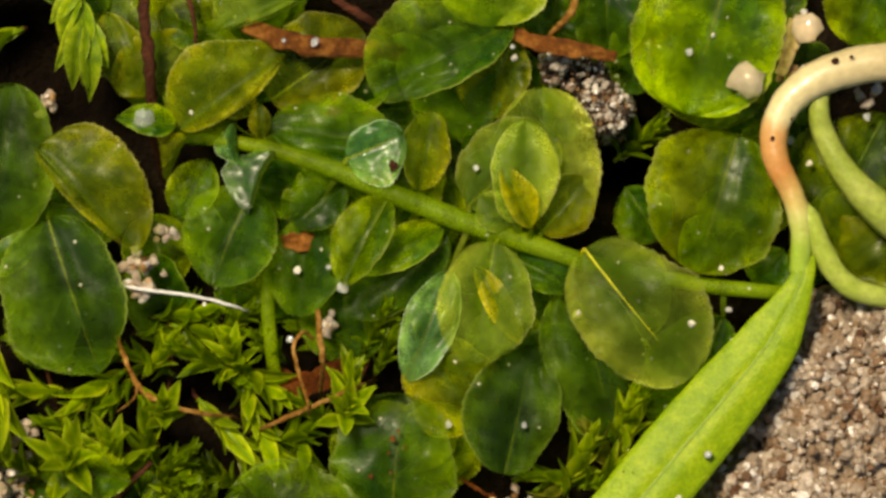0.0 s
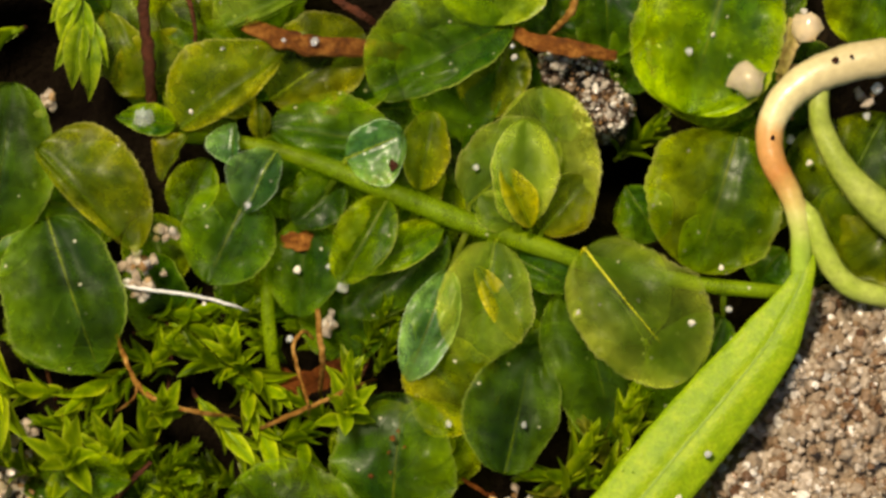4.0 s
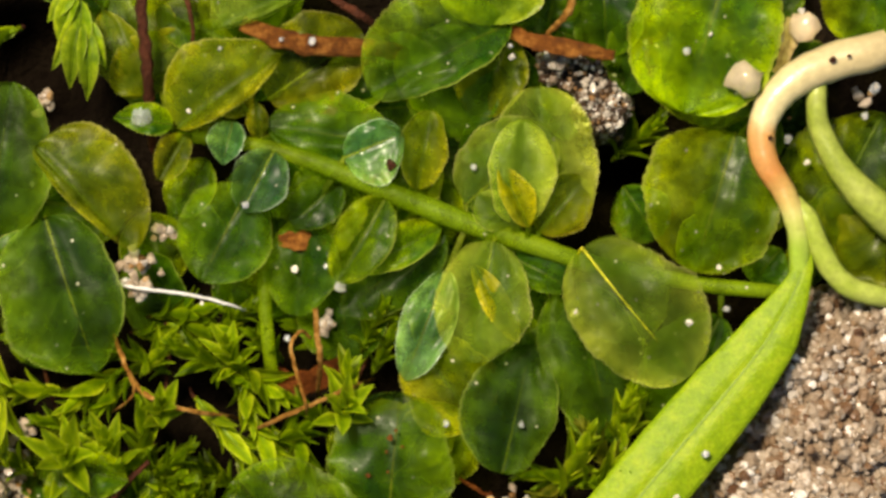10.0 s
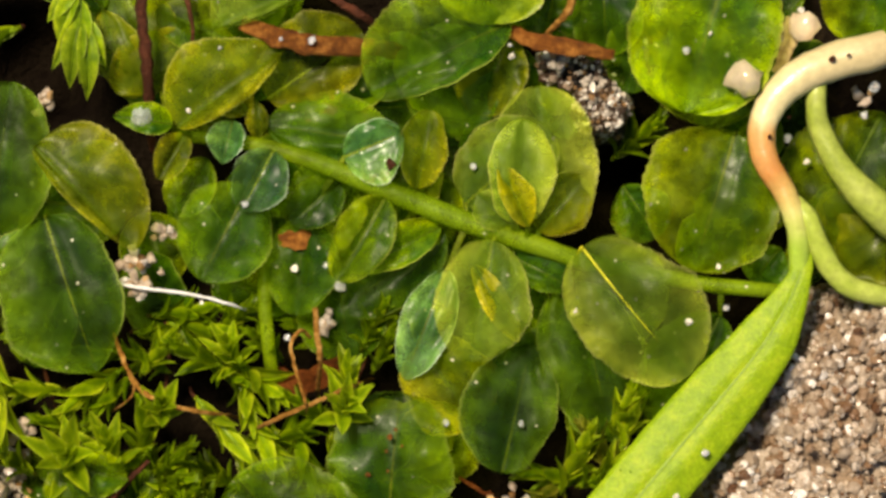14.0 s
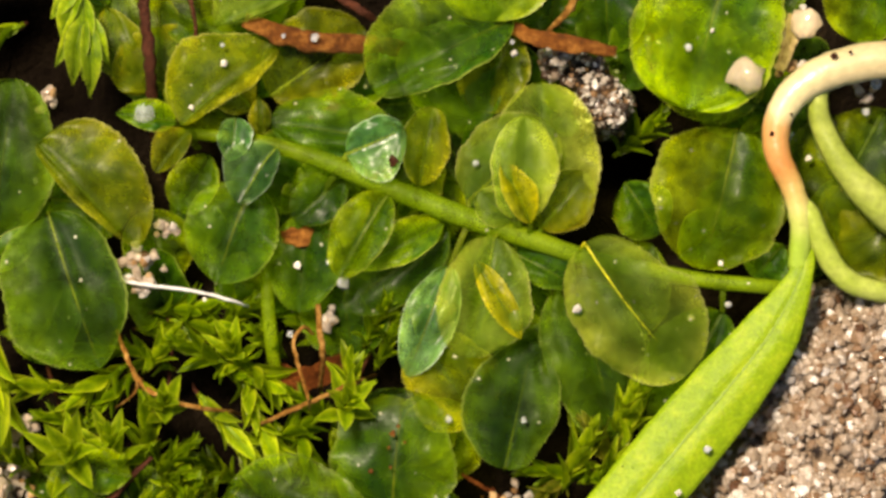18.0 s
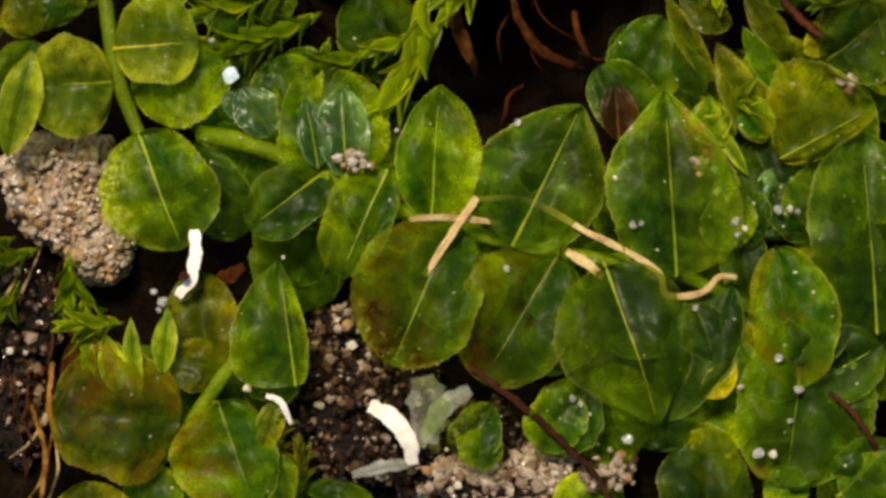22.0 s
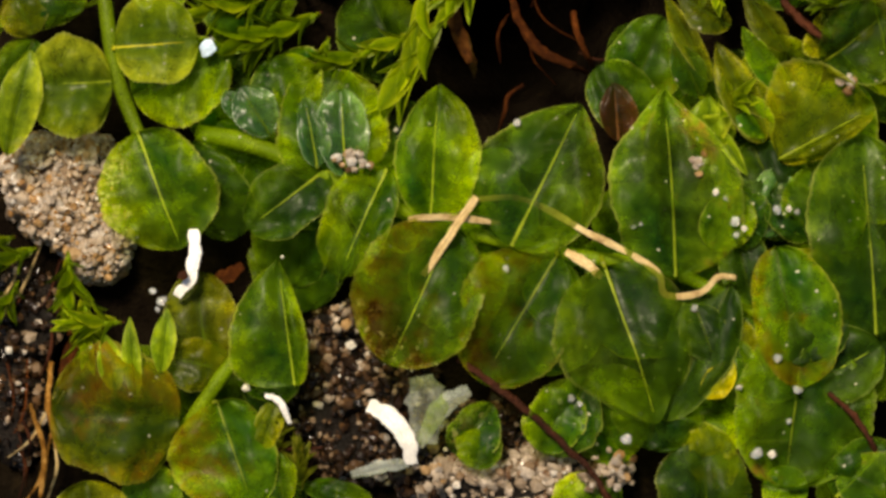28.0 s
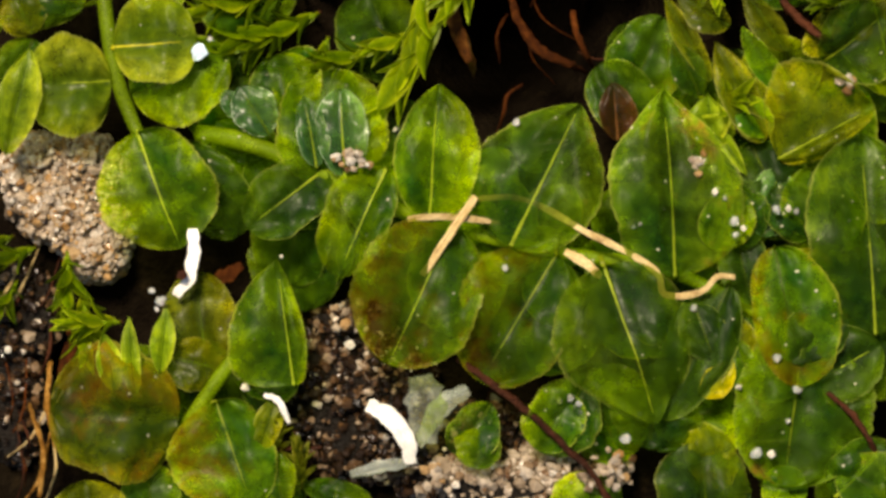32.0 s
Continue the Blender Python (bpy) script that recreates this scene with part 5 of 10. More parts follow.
bead(-14.52, 2.29, 4.35, 0.22, quartz, "quartz_grain", "clear rounded quartz grain lying on the moss", 33)
bead(-8.51, -1.9, 4.85, 0.15, milky, "quartz_grain", "clear rounded quartz grain lying on the moss", 34)
bead(11.51, 3.91, 5.8, 0.22, twig_dark, "soil_speck", "dark soil speck stuck to the cream stem", 300)
bead(13.7, 6.66, 5.8, 0.27, twig_dark, "soil_speck", "dark soil speck stuck to the cream stem", 301)
bead(12.2, 4.61, 5.8, 0.12, twig_dark, "soil_speck", "dark soil speck stuck to the cream stem", 302)
bead(14.29, 6.8, 5.8, 0.15, twig_dark, "soil_speck", "dark soil speck stuck to the cream stem", 303)
bead(10.6, 5.98, 5.7, 1.3, cream_quartz, "pebble", "large rounded cream quartz pebble beside a leaf", 83)
bead(12.7, 7.78, 4.95, 1.04, cream_quartz, "pebble", "bright white quartz chip beside the cream stem", 86)
flake("straw", [(12.33, 8.19, 4.2), (12.23, 7.19, 4.6), (11.8, 6.19, 4.4)], 0.52, 0.1, straw, "translucent tan scrap beside the cream stem", "debris", 24, 0.7)
bead(7.25, 7.33, 5.05, 0.37, twig_dark, "soil_speck", "dark soil crumb on a moss leaf", 305)

shoot_d = thing("leafy_moss", -2.47, -10.99, 0, "moss shoot with broad glossy leaves on a green stem", "moss", "large-leaved moss shoots")
stem(shoot_d, [(-1.66, -9.84, 3.8), (-2.49, -11.15, 4.2), (-4.21, -13.03, 4), (-5.75, -14.6, 3.6), (-6.54, -15.48, 0)], [0.2, 0.26, 0.28, 0.26, 0.2], stem_green, label="green stem browning along one side")
leaf(shoot_d, (-2.55, -11.2, 4.6), (-7.73, -8.61, 4.8), 4.47, "dark", stalk=(-2.4, -10.83, 4.2), form=(0.52, 0.42, 0.45), rib='bright', halves=(1.0, 0.84), reach=0.85, cup=0.08, fold=4, roll=8, arch=0.04, wave=0.11)
leaf(shoot_d, (-1.93, -9.83, 4.5), (-1.52, -5.06, 4.7), 4.55, "dark", stalk=(-1.83, -9.69, 3.8), form=(0.5, 0.42, 0.45), rib='bright', halves=(0.93, 1.0), fold=-6, roll=-6, arch=0.07, cup=0.08, wave=0.11)
leaf(shoot_d, (-2.18, -11.13, 4.4), (-0.34, -16.4, 4.6), 3.90, "dark", stalk=(-2.09, -10.82, 4.05), form=(0.48, 0.45, 0.5), rib='bright', halves=(1.0, 0.92), fold=8, reach=0.85, roll=0, arch=0.06, cup=0.16, wave=0.11)
leaf(shoot_d, (0.08, -9.1, 3.7), (1.66, -12.81, 3.9), 3.67, "olive", stalk=(-1.62, -9.88, 3.8), form=(0.5, 0.5, 0.5), rib='dull', halves=(1.0, 0.56), roll=6, arch=0.05, cup=0.04, fold=-8, wave=0.11)
leaf(shoot_d, (-4.38, -13.51, 4.6), (-6.13, -18.3, 4.4), 1.77, "pale", stalk=(-4.59, -13.42, 3.9), form='lance', roll=-15, fold=10, arch=0.07, cup=0.37)
leaf(shoot_d, (-4.17, -13.55, 4.1), (-4.79, -16.39, 3.9), 1.24, "lush", stalk=(-4.4, -13.23, 3.95), fold=30, roll=-7, arch=0.13, cup=-0.17)
leaf(shoot_d, (-2.8, -12.51, 3.3), (-3.14, -16.26, 3), 2.47, "dark", stalk=(-3.35, -12.09, 4.1), roll=-15, arch=0.08, cup=0.31, fold=19)
flake("bark_strip", [(-2.4, -11.09, 4.6), (-3.03, -12.23, 4.7), (-4.16, -13.7, 4.5)], 0.62, 0.2, twig_red, "brown strip of old leaf base on the stem", "debris", 8, 0.5)

shoot_e = thing("leafy_moss", -11.53, -13.13, 0, "moss shoot with small folded and torn leaves", "moss", "large-leaved moss shoots")
stem(shoot_e, [(-13.04, -9.56, 4.2), (-12.71, -11.19, 4.2), (-12.85, -12.23, 4), (-12.9, -13.26, 3), (-12.51, -14.04, 0)], [0.14, 0.16, 0.16, 0.16, 0.12], stem_green)
leaf(shoot_e, (-10.64, -11.23, 4.5), (-13.2, -11.19, 4.7), 2.28, "green", stalk=(-10.84, -11.23, 0), form=(0.5, 0.42, 0.45), rib='bright', halves=(0.96, 1.0), roll=6, arch=0.05, cup=0.16, fold=-5, wave=0.05)
leaf(shoot_e, (-8.76, -14.51, 4.4), (-9.32, -11.52, 4.6), 3.01, "emerald", stalk=(-8.8, -14.27, 0), form=(0.6, 0.5, 0.35), rib='dull', halves=(0.89, 1.0), roll=-5, arch=0.08, cup=0.04, fold=9, wave=0.05)
flake("leaf_edge", [(-7.49, -11.32, 5.1), (-8.26, -11.35, 5.2), (-9.47, -11.72, 5.1), (-10.76, -12.0, 5.0)], 0.85, 0.06, film, "dry whitish torn leaf edge", "debris", 9, 0.12)
flake("leaf_edge", [(-7.59, -10.89, 5.25), (-7.61, -11.44, 5.2), (-7.8, -12.35, 4.9)], 0.2, 0.05, film, "narrow curled whitish rim of a torn leaf", "debris", 9, 0.3)
flake("straw", [(-8.57, -12.84, 5.0), (-8.38, -13.5, 5.1), (-8.21, -14.19, 4.9)], 0.13, 0.06, straw, "narrow tan dried leaf rim", "debris", 25, 0.5)
flake("straw", [(-12.04, -12.48, 4.9), (-11.42, -12.7, 5.1), (-10.83, -12.31, 5.0)], 0.34, 0.06, film, "translucent whitish scrap between folded leaves", "debris", 26, 0.5)
leaf(shoot_e, (-8.35, -12.93, 4.4), (-5.81, -13.78, 4.5), 2.27, "green", stalk=(-7.88, -13.09, 0), cup=0.35, rib='bright', roll=1, arch=0.07, fold=-2)
leaf(shoot_e, (-12.36, -12.17, 4.7), (-12.52, -15.55, 4.9), 0.89, "yellow", stalk=(-12.37, -12.44, 0), form=(0.4, 0.6, 0.9), rib='dull', halves=(1.0, 0.73), roll=3, arch=0.04, cup=0.12, fold=3, wave=0.05)
leaf(shoot_e, (-12.27, -12.78, 4.8), (-9.52, -14.37, 5.0), 0.65, "olive", stalk=(-12.05, -12.91, 0), form=(0.4, 0.5, 0.9), rib='bright', halves=(0.88, 1.0), roll=-7, arch=0.07, cup=0.08, fold=-8, wave=0.05)
leaf(shoot_e, (-13.69, -7.76, 4.4), (-12.74, -9.34, 4.6), 1.86, "green", stalk=(-13.04, -9.56, 4.2), roll=11, arch=0.05, cup=0.04, fold=-4)
leaf(shoot_e, (-11.17, -8.19, 4.6), (-12.86, -7.7, 4.6), 1.65, "green", stalk=(-13.04, -9.56, 4.2), cup=0.3, roll=-3, arch=0.04, fold=4)
leaf(shoot_e, (-12.98, -12.03, 3.6), (-13.15, -15.35, 3.4), 1.65, "emerald", stalk=(-12.83, -12.1, 4.03), roll=14, arch=0.15, cup=0.27, fold=18)
leaf(shoot_e, (-12.28, -16.12, 2.8), (-9.56, -13.63, 2.6), 2.47, "deep", stalk=(-11.91, -15.78, 0), roll=-2, arch=0.07, cup=-0.08, fold=-3)
leaf(shoot_e, (-6.94, -20.16, 4.2), (-7.88, -15.79, 4.8), 1.98, "deep", stalk=(-7.05, -19.67, 0), fold=35, form='lance', wave=0.05, rib='bright', roll=13, arch=0.06, cup=-0.13)
leaf(shoot_e, (-7.84, -19.93, 3.3), (-8.82, -17.93, 3.1), 1.65, "leafy", stalk=(-8.06, -19.48, 0), form='lance', fold=20, roll=13, arch=0.1, cup=0.43)
bead(-7.18, -17.49, 4.75, 0.51, water, "water_drop", "clear water drop held between moss leaves", 90)
flake("clear_scale", [(-10.65, -16.95, 4.2), (-10.17, -16.99, 4.5), (-9.65, -17.06, 4.2)], 0.54, 0.06, film, "clear bluish film glinting between moss leaves", "debris", 91, 0.8)
# Film flake added for the glint of a droplet.
flake("clear_scale", [(-10.98, 4.73, 4.6), (-10.65, 4.66, 4.9), (-10.3, 4.71, 4.6)], 0.6, 0.06, film, "clear film standing in for a glinting droplet at the shoot tip", "debris", 92, 0.8)
bead(-6.44, -14.96, 4.85, 0.38, white_film, "white_grain", "bright white grain on a leaf", 92)
bead(-16.53, -8.88, 3.55, 2.47, cream_quartz, "pebble", "large glassy quartz pebble on pale sand", 93)
bead(-13.5, -21.88, 4.55, 0.62, white_film, "white_grain", "bright white grain on sand", 94)
bead(-18.01, -21.57, 4.25, 0.64, milky, "white_grain", "white angular quartz grain on sand", 95)
bead(2.73, -6.21, 3.75, 0.28, milky, "quartz_grain", "clear rounded quartz grain lying on the moss", 61)
bead(0.37, -9.28, 3.95, 0.33, quartz, "quartz_grain", "clear rounded quartz grain lying on the moss", 62)
bead(0.03, -8.94, 4.15, 0.2, quartz, "quartz_grain", "clear rounded quartz grain lying on the moss", 63)
bead(-0.18, -10.88, 4.35, 0.23, milky, "quartz_grain", "clear rounded quartz grain lying on the moss", 64)
bead(-2.12, -12.06, 4.75, 0.2, quartz, "quartz_grain", "clear rounded quartz grain lying on the moss", 65)
bead(-5.18, -16.56, 4.95, 0.23, quartz, "quartz_grain", "clear rounded quartz grain lying on the moss", 66)
bead(-4.7, -16.17, 4.95, 0.2, milky, "quartz_grain", "clear rounded quartz grain lying on the moss", 67)
bead(-4.48, -20.5, 3.95, 0.33, quartz, "quartz_grain", "clear rounded quartz grain lying on the moss", 68)
bead(-2.76, -11.8, 5.05, 0.18, quartz, "quartz_grain", "clear rounded quartz grain lying on the moss", 69)
bead(8.21, -8.73, 5.85, 0.26, milky, "quartz_grain", "clear rounded quartz grain lying on the moss", 70)
bead(4.67, -10.95, 5.85, 0.28, quartz, "quartz_grain", "clear rounded quartz grain lying on the moss", 71)
bead(9.23, -7.22, 5.75, 0.26, quartz, "quartz_grain", "clear rounded quartz grain lying on the moss", 72)
bead(-14.26, -18.5, 3.55, 0.2, milky, "quartz_grain", "clear rounded quartz grain lying on the moss", 73)
bead(-15.71, -17.1, 3.35, 0.18, quartz, "quartz_grain", "clear rounded quartz grain lying on the moss", 74)
bead(-0.29, -17.08, 4.15, 0.23, quartz, "quartz_grain", "clear rounded quartz grain lying on the moss", 75)
bead(9.63, -19.76, 3.75, 0.18, milky, "quartz_grain", "clear rounded quartz grain lying on the moss", 76)
crumb(2.35, -9.33, 3.2, 2.0, 30, "light", 60)
crumb(8.14, -17.5, 3.2, 1.2, 10, "light", 61)
crumb(9.5, -7.65, 2.8, 1.5, 14, "light", 62)
crumb(-16.46, -8.99, 4, 3.4, 46, "light", 99, "crust of pale sand grains on a quartz pebble")
strand("root", [(1.96, -10.77, 1), (1.86, -11.5, 2.61), (1.57, -12.11, 0.8)], [0.048, 0.094, 0.048], root_orange, "brown dry fibre between leaf and blade", "root", "fine roots")
strand("root", [(2.4, -10, 1), (2.09, -10.74, 2.6), (1.59, -11.27, 0.8)], [0.048, 0.114, 0.048], root_orange, "brown dry fibre between leaf and blade", "root", "fine roots")
strand("root", [(1.12, -9.46, 1), (1.6, -10.33, 2.74), (1.78, -11.27, 0.8)], [0.048, 0.105, 0.048], root_orange, "brown dry fibre between leaf and blade", "root", "fine roots")
strand("root", [(1.49, -11.08, 1), (2.23, -12, 3.17), (2.66, -13.11, 0.8)], [0.048, 0.117, 0.048], straw, "brown dry fibre between leaf and blade", "root", "fine roots")
strand("root", [(1.67, -12.14, 1), (1.32, -12.77, 2.9), (0.82, -13.2, 0.8)], [0.048, 0.0748, 0.048], root_orange, "brown dry fibre between leaf and blade", "root", "fine roots")
strand("root", [(3.13, -10.04, 1), (2.5, -11.08, 2.99), (1.61, -11.77, 0.8)], [0.048, 0.105, 0.048], straw, "brown dry fibre between leaf and blade", "root", "fine roots")
strand("root", [(1.7, -9.67, 1), (1.67, -10.62, 2.87), (1.36, -11.45, 0.8)], [0.048, 0.0664, 0.048], twig_red, "brown dry fibre between leaf and blade", "root", "fine roots")
strand("root", [(1.32, -9.02, 1), (1.08, -9.83, 3.26), (0.64, -10.41, 0.8)], [0.048, 0.133, 0.048], root_orange, "brown dry fibre between leaf and blade", "root", "fine roots")
strand("root", [(1.66, -8.68, 1), (2.04, -9.46, 2.96), (2.18, -10.26, 0.8)], [0.048, 0.129, 0.048], twig_red, "brown dry fibre between leaf and blade", "root", "fine roots")
strand("root", [(-0.63, -17.22, 3.8), (-1.92, -17.09, 4), (-2.69, -17.76, 4.1), (-3.49, -19.01, 3.6), (-3.68, -19.94, 0)], [0.112, 0.144, 0.16, 0.144, 0.096], root_orange, "flat orange root curling from under the blade", "root", "fine roots")
strand("root", [(0.7, -17.7, 3.4), (1.68, -17.17, 3.8), (2.64, -16.33, 3.9), (3.24, -14.99, 3.6), (3.36, -14.04, 0)], [0.08, 0.112, 0.112, 0.08, 0.064], root_orange, "orange root fibre under the blade tip", "root", "fine roots")
flake("bark_strip", [(1.79, -18.11, 3.9), (1.81, -19.38, 4.2), (2.64, -21.18, 4.3), (3.46, -22.78, 4.2), (4.12, -24.82, 3.6)], 0.46, 0.12, twig_red, "long split strip of red-brown bark", "debris", 20, 0.6)
flake("bark_strip", [(2.34, -18.37, 4), (2.74, -20.12, 4.3), (3.59, -22.13, 4.2), (4.2, -24.6, 3.8)], 0.27, 0.12, twig_red, "thin strip of red-brown bark", "debris", 21, 0.6)
strand("twig", [(3.37, -24.69, 3.5), (3.81, -25.91, 3.9), (5.15, -26.6, 3.9), (5.89, -27.22, 0)], [0.128, 0.144, 0.128, 0.08], twig_dark, "dark red twig among pointed leaves", "twig", "twigs")
strand("root", [(8.03, -18.05, 3.4), (8.43, -19.06, 3.9), (7.94, -20.28, 3.9), (6.94, -20.66, 3.5), (6.68, -20.83, 0)], [0.128, 0.144, 0.128, 0.112, 0.064], root_orange, "curved orange-brown root round a dark hollow", "root", "fine roots")
strand("root", [(8.77, -17.96, 3.2), (9.53, -17.46, 3.7), (10.77, -17.11, 3.6), (11.8, -16.95, 0)], [0.112, 0.144, 0.128, 0.096], root_orange, "orange root end among debris", "root", "fine roots")
strand("root", [(2.63, -18.96, 3.6), (3.7, -20.11, 3.8), (5.04, -20.81, 3.9), (5.37, -21.72, 3.4), (5.54, -22.13, 0)], [0.08, 0.096, 0.112, 0.128, 0.064], root_orange, "thin brown root among debris", "root", "fine roots")
strand("root", [(3.96, -14.69, 3.2), (4.57, -15.47, 3.5), (5.15, -16.77, 3), (5.42, -17.23, 0)], [0.08, 0.096, 0.08, 0.064], root_orange, "tan root fibre in debris", "root", "fine roots")
strand("root", [(3.38, -17.08, 3.2), (4.09, -17.85, 3.6), (4.01, -18.91, 3), (3.97, -19.53, 0)], [0.064, 0.08, 0.064, 0.048], twig_red, "reddish root fibre in debris", "root", "fine roots")
strand("root", [(5.15, -15.82, 3), (6.09, -16.78, 3.4), (5.79, -17.87, 3.3), (5.35, -18.52, 0)], [0.064, 0.08, 0.08, 0.048], twig_red, "reddish root fibre in debris", "root", "fine roots")
flake("bark_strip", [(2.75, -19.05, 3.4), (4.05, -19.44, 3.7), (6.02, -19.96, 3.4)], 0.63, 0.2, dead_grey, "greyish piece of dead stem coated with grains", "debris", 22, 0.7)
bead(7.3, -16.22, 3.35, 1.68, twig_dark, "dark_pebble", "dark shiny pebble with a white glint", 96)
flake("white_scale", [(7.63, -15.36, 4.3), (7.85, -16.6, 4.3)], 0.38, 0.06, white_film, "narrow white shiny scale", "debris", 23, 0.6)
strand("root", [(5.75, -21.38, 1.11), (6.09, -19.21, 3.21), (7.21, -17.95, 0)], [0.048, 0.0494, 0.048], root_orange, "tangled reddish-brown root fibre", "root", "fine roots")
strand("root", [(5.72, -15.41, 0.56), (6.68, -15.7, 3.16), (7.37, -16.12, 0)], [0.048, 0.0663, 0.048], twig_red, "tangled reddish-brown root fibre", "root", "fine roots")
strand("root", [(4.9, -12.97, 1.37), (5.23, -14.21, 3.04), (5.18, -14.99, 0)], [0.048, 0.0557, 0.048], twig_red, "tangled reddish-brown root fibre", "root", "fine roots")
strand("root", [(2.36, -18.12, 1.31), (2.98, -18.67, 2.43), (3.27, -19.19, 0)], [0.048, 0.0583, 0.048], twig_red, "tangled reddish-brown root fibre", "root", "fine roots")
strand("root", [(5.85, -16.41, 1.02), (7.34, -15.89, 2.43), (8.58, -16.03, 0)], [0.048, 0.0932, 0.048], twig_dark, "tangled reddish-brown root fibre", "root", "fine roots")
strand("root", [(4.26, -20.37, 0.62), (3.59, -21.04, 3.23), (3.1, -21.22, 0)], [0.048, 0.0607, 0.048], root_orange, "tangled reddish-brown root fibre", "root", "fine roots")
strand("root", [(2.2, -18.6, 0.51), (3.99, -18.46, 2.54), (5.26, -18.94, 0)], [0.048, 0.0873, 0.048], root_orange, "tangled reddish-brown root fibre", "root", "fine roots")
strand("root", [(7.3, -14.94, 0.38), (6.12, -15.31, 3.23), (5.49, -15.06, 0)], [0.048, 0.0936, 0.048], root_orange, "tangled reddish-brown root fibre", "root", "fine roots")
strand("root", [(6.83, -15.37, 0.87), (6.97, -14.03, 2.21), (7.64, -13.19, 0)], [0.048, 0.0502, 0.048], twig_red, "tangled reddish-brown root fibre", "root", "fine roots")
strand("root", [(5.36, -19.93, 1.23), (6.28, -20.67, 2.71), (6.74, -21.42, 0)], [0.048, 0.0726, 0.048], twig_dark, "tangled reddish-brown root fibre", "root", "fine roots")
strand("root", [(5.42, -18.39, 0.55), (3.57, -17.53, 2.53), (2.84, -16.33, 0)], [0.048, 0.0688, 0.048], twig_red, "tangled reddish-brown root fibre", "root", "fine roots")
strand("root", [(4, -16.99, 0.41), (3.32, -17.91, 2.97), (2.74, -18.2, 0)], [0.048, 0.0524, 0.048], twig_dark, "tangled reddish-brown root fibre", "root", "fine roots")
strand("root", [(2.82, -15.08, 1.03), (3.74, -15.53, 3.3), (4.31, -16.03, 0)], [0.048, 0.0558, 0.048], twig_red, "tangled reddish-brown root fibre", "root", "fine roots")
strand("root", [(1.89, -19.06, 1.11), (2.6, -18.6, 2.58), (3.3, -18.52, 0)], [0.048, 0.06, 0.048], twig_dark, "tangled reddish-brown root fibre", "root", "fine roots")
strand("root", [(3.66, -15.07, 0.74), (4.31, -14.61, 3.12), (5.03, -14.45, 0)], [0.048, 0.0543, 0.048], twig_dark, "tangled reddish-brown root fibre", "root", "fine roots")
strand("root", [(4.28, -15.96, 0.25), (5.28, -15.03, 2.61), (6.36, -14.72, 0)], [0.048, 0.0508, 0.048], root_orange, "tangled reddish-brown root fibre", "root", "fine roots")
strand("root", [(1.77, -17.62, 1.46), (3.83, -17.43, 2.7), (5.27, -17.97, 0)], [0.048, 0.0714, 0.048], twig_dark, "tangled reddish-brown root fibre", "root", "fine roots")
strand("root", [(6.01, -15.5, 0.17), (3.82, -16.19, 3.1), (2.42, -15.8, 0)], [0.048, 0.0735, 0.048], twig_red, "tangled reddish-brown root fibre", "root", "fine roots")
strand("root", [(6.46, -16.6, 0.41), (5.94, -17.53, 3.06), (5.49, -17.87, 0)], [0.048, 0.0896, 0.048], root_orange, "tangled reddish-brown root fibre", "root", "fine roots")
strand("root", [(3.62, -18.47, 0.05), (2.64, -19.96, 2.54), (1.66, -20.52, 0)], [0.048, 0.0748, 0.048], twig_dark, "tangled reddish-brown root fibre", "root", "fine roots")
strand("root", [(3.78, -19.5, 0.44), (3.75, -17.68, 3.24), (4.51, -16.49, 0)], [0.048, 0.0792, 0.048], twig_dark, "tangled reddish-brown root fibre", "root", "fine roots")
strand("root", [(7.37, -18.48, 0.41), (7.35, -17.19, 2.52), (7.94, -16.35, 0)], [0.048, 0.072, 0.048], twig_dark, "tangled reddish-brown root fibre", "root", "fine roots")
strand("root", [(8.31, -17.72, 1.24), (6.91, -16.36, 2.59), (6.66, -14.98, 0)], [0.048, 0.0885, 0.048], twig_dark, "tangled reddish-brown root fibre", "root", "fine roots")
strand("root", [(5.21, -15.73, 1.47), (4.74, -16.71, 2.42), (4.23, -17.1, 0)], [0.048, 0.0654, 0.048], root_orange, "tangled reddish-brown root fibre", "root", "fine roots")
strand("root", [(4.34, -16.02, 0.93), (3.45, -14.87, 3.23), (3.45, -13.76, 0)], [0.048, 0.0728, 0.048], root_orange, "tangled reddish-brown root fibre", "root", "fine roots")
strand("root", [(3.25, -19.1, 1.49), (3.96, -18.12, 2.42), (4.83, -17.71, 0)], [0.048, 0.0761, 0.048], twig_dark, "tangled reddish-brown root fibre", "root", "fine roots")
strand("root", [(6.84, -17.07, 0.06), (5.88, -15.57, 2.72), (5.98, -14.25, 0)], [0.048, 0.0589, 0.048], twig_red, "tangled reddish-brown root fibre", "root", "fine roots")
strand("root", [(5.9, -15.06, 0.82), (7.32, -14.65, 2.66), (8.5, -14.81, 0)], [0.048, 0.0649, 0.048], twig_dark, "tangled reddish-brown root fibre", "root", "fine roots")
strand("root", [(5.63, -15.96, 0), (5.93, -18.16, 2.65), (5.54, -19.58, 0)], [0.048, 0.0614, 0.048], root_orange, "tangled reddish-brown root fibre", "root", "fine roots")
strand("root", [(9.91, -19.08, 0.82), (7.6, -18.66, 2.53), (6.49, -17.6, 0)], [0.048, 0.0622, 0.048], twig_dark, "tangled reddish-brown root fibre", "root", "fine roots")
strand("root", [(2.34, -18.97, 0.63), (4.19, -18.29, 3.09), (5.72, -18.45, 0)], [0.048, 0.0788, 0.048], root_orange, "tangled reddish-brown root fibre", "root", "fine roots")
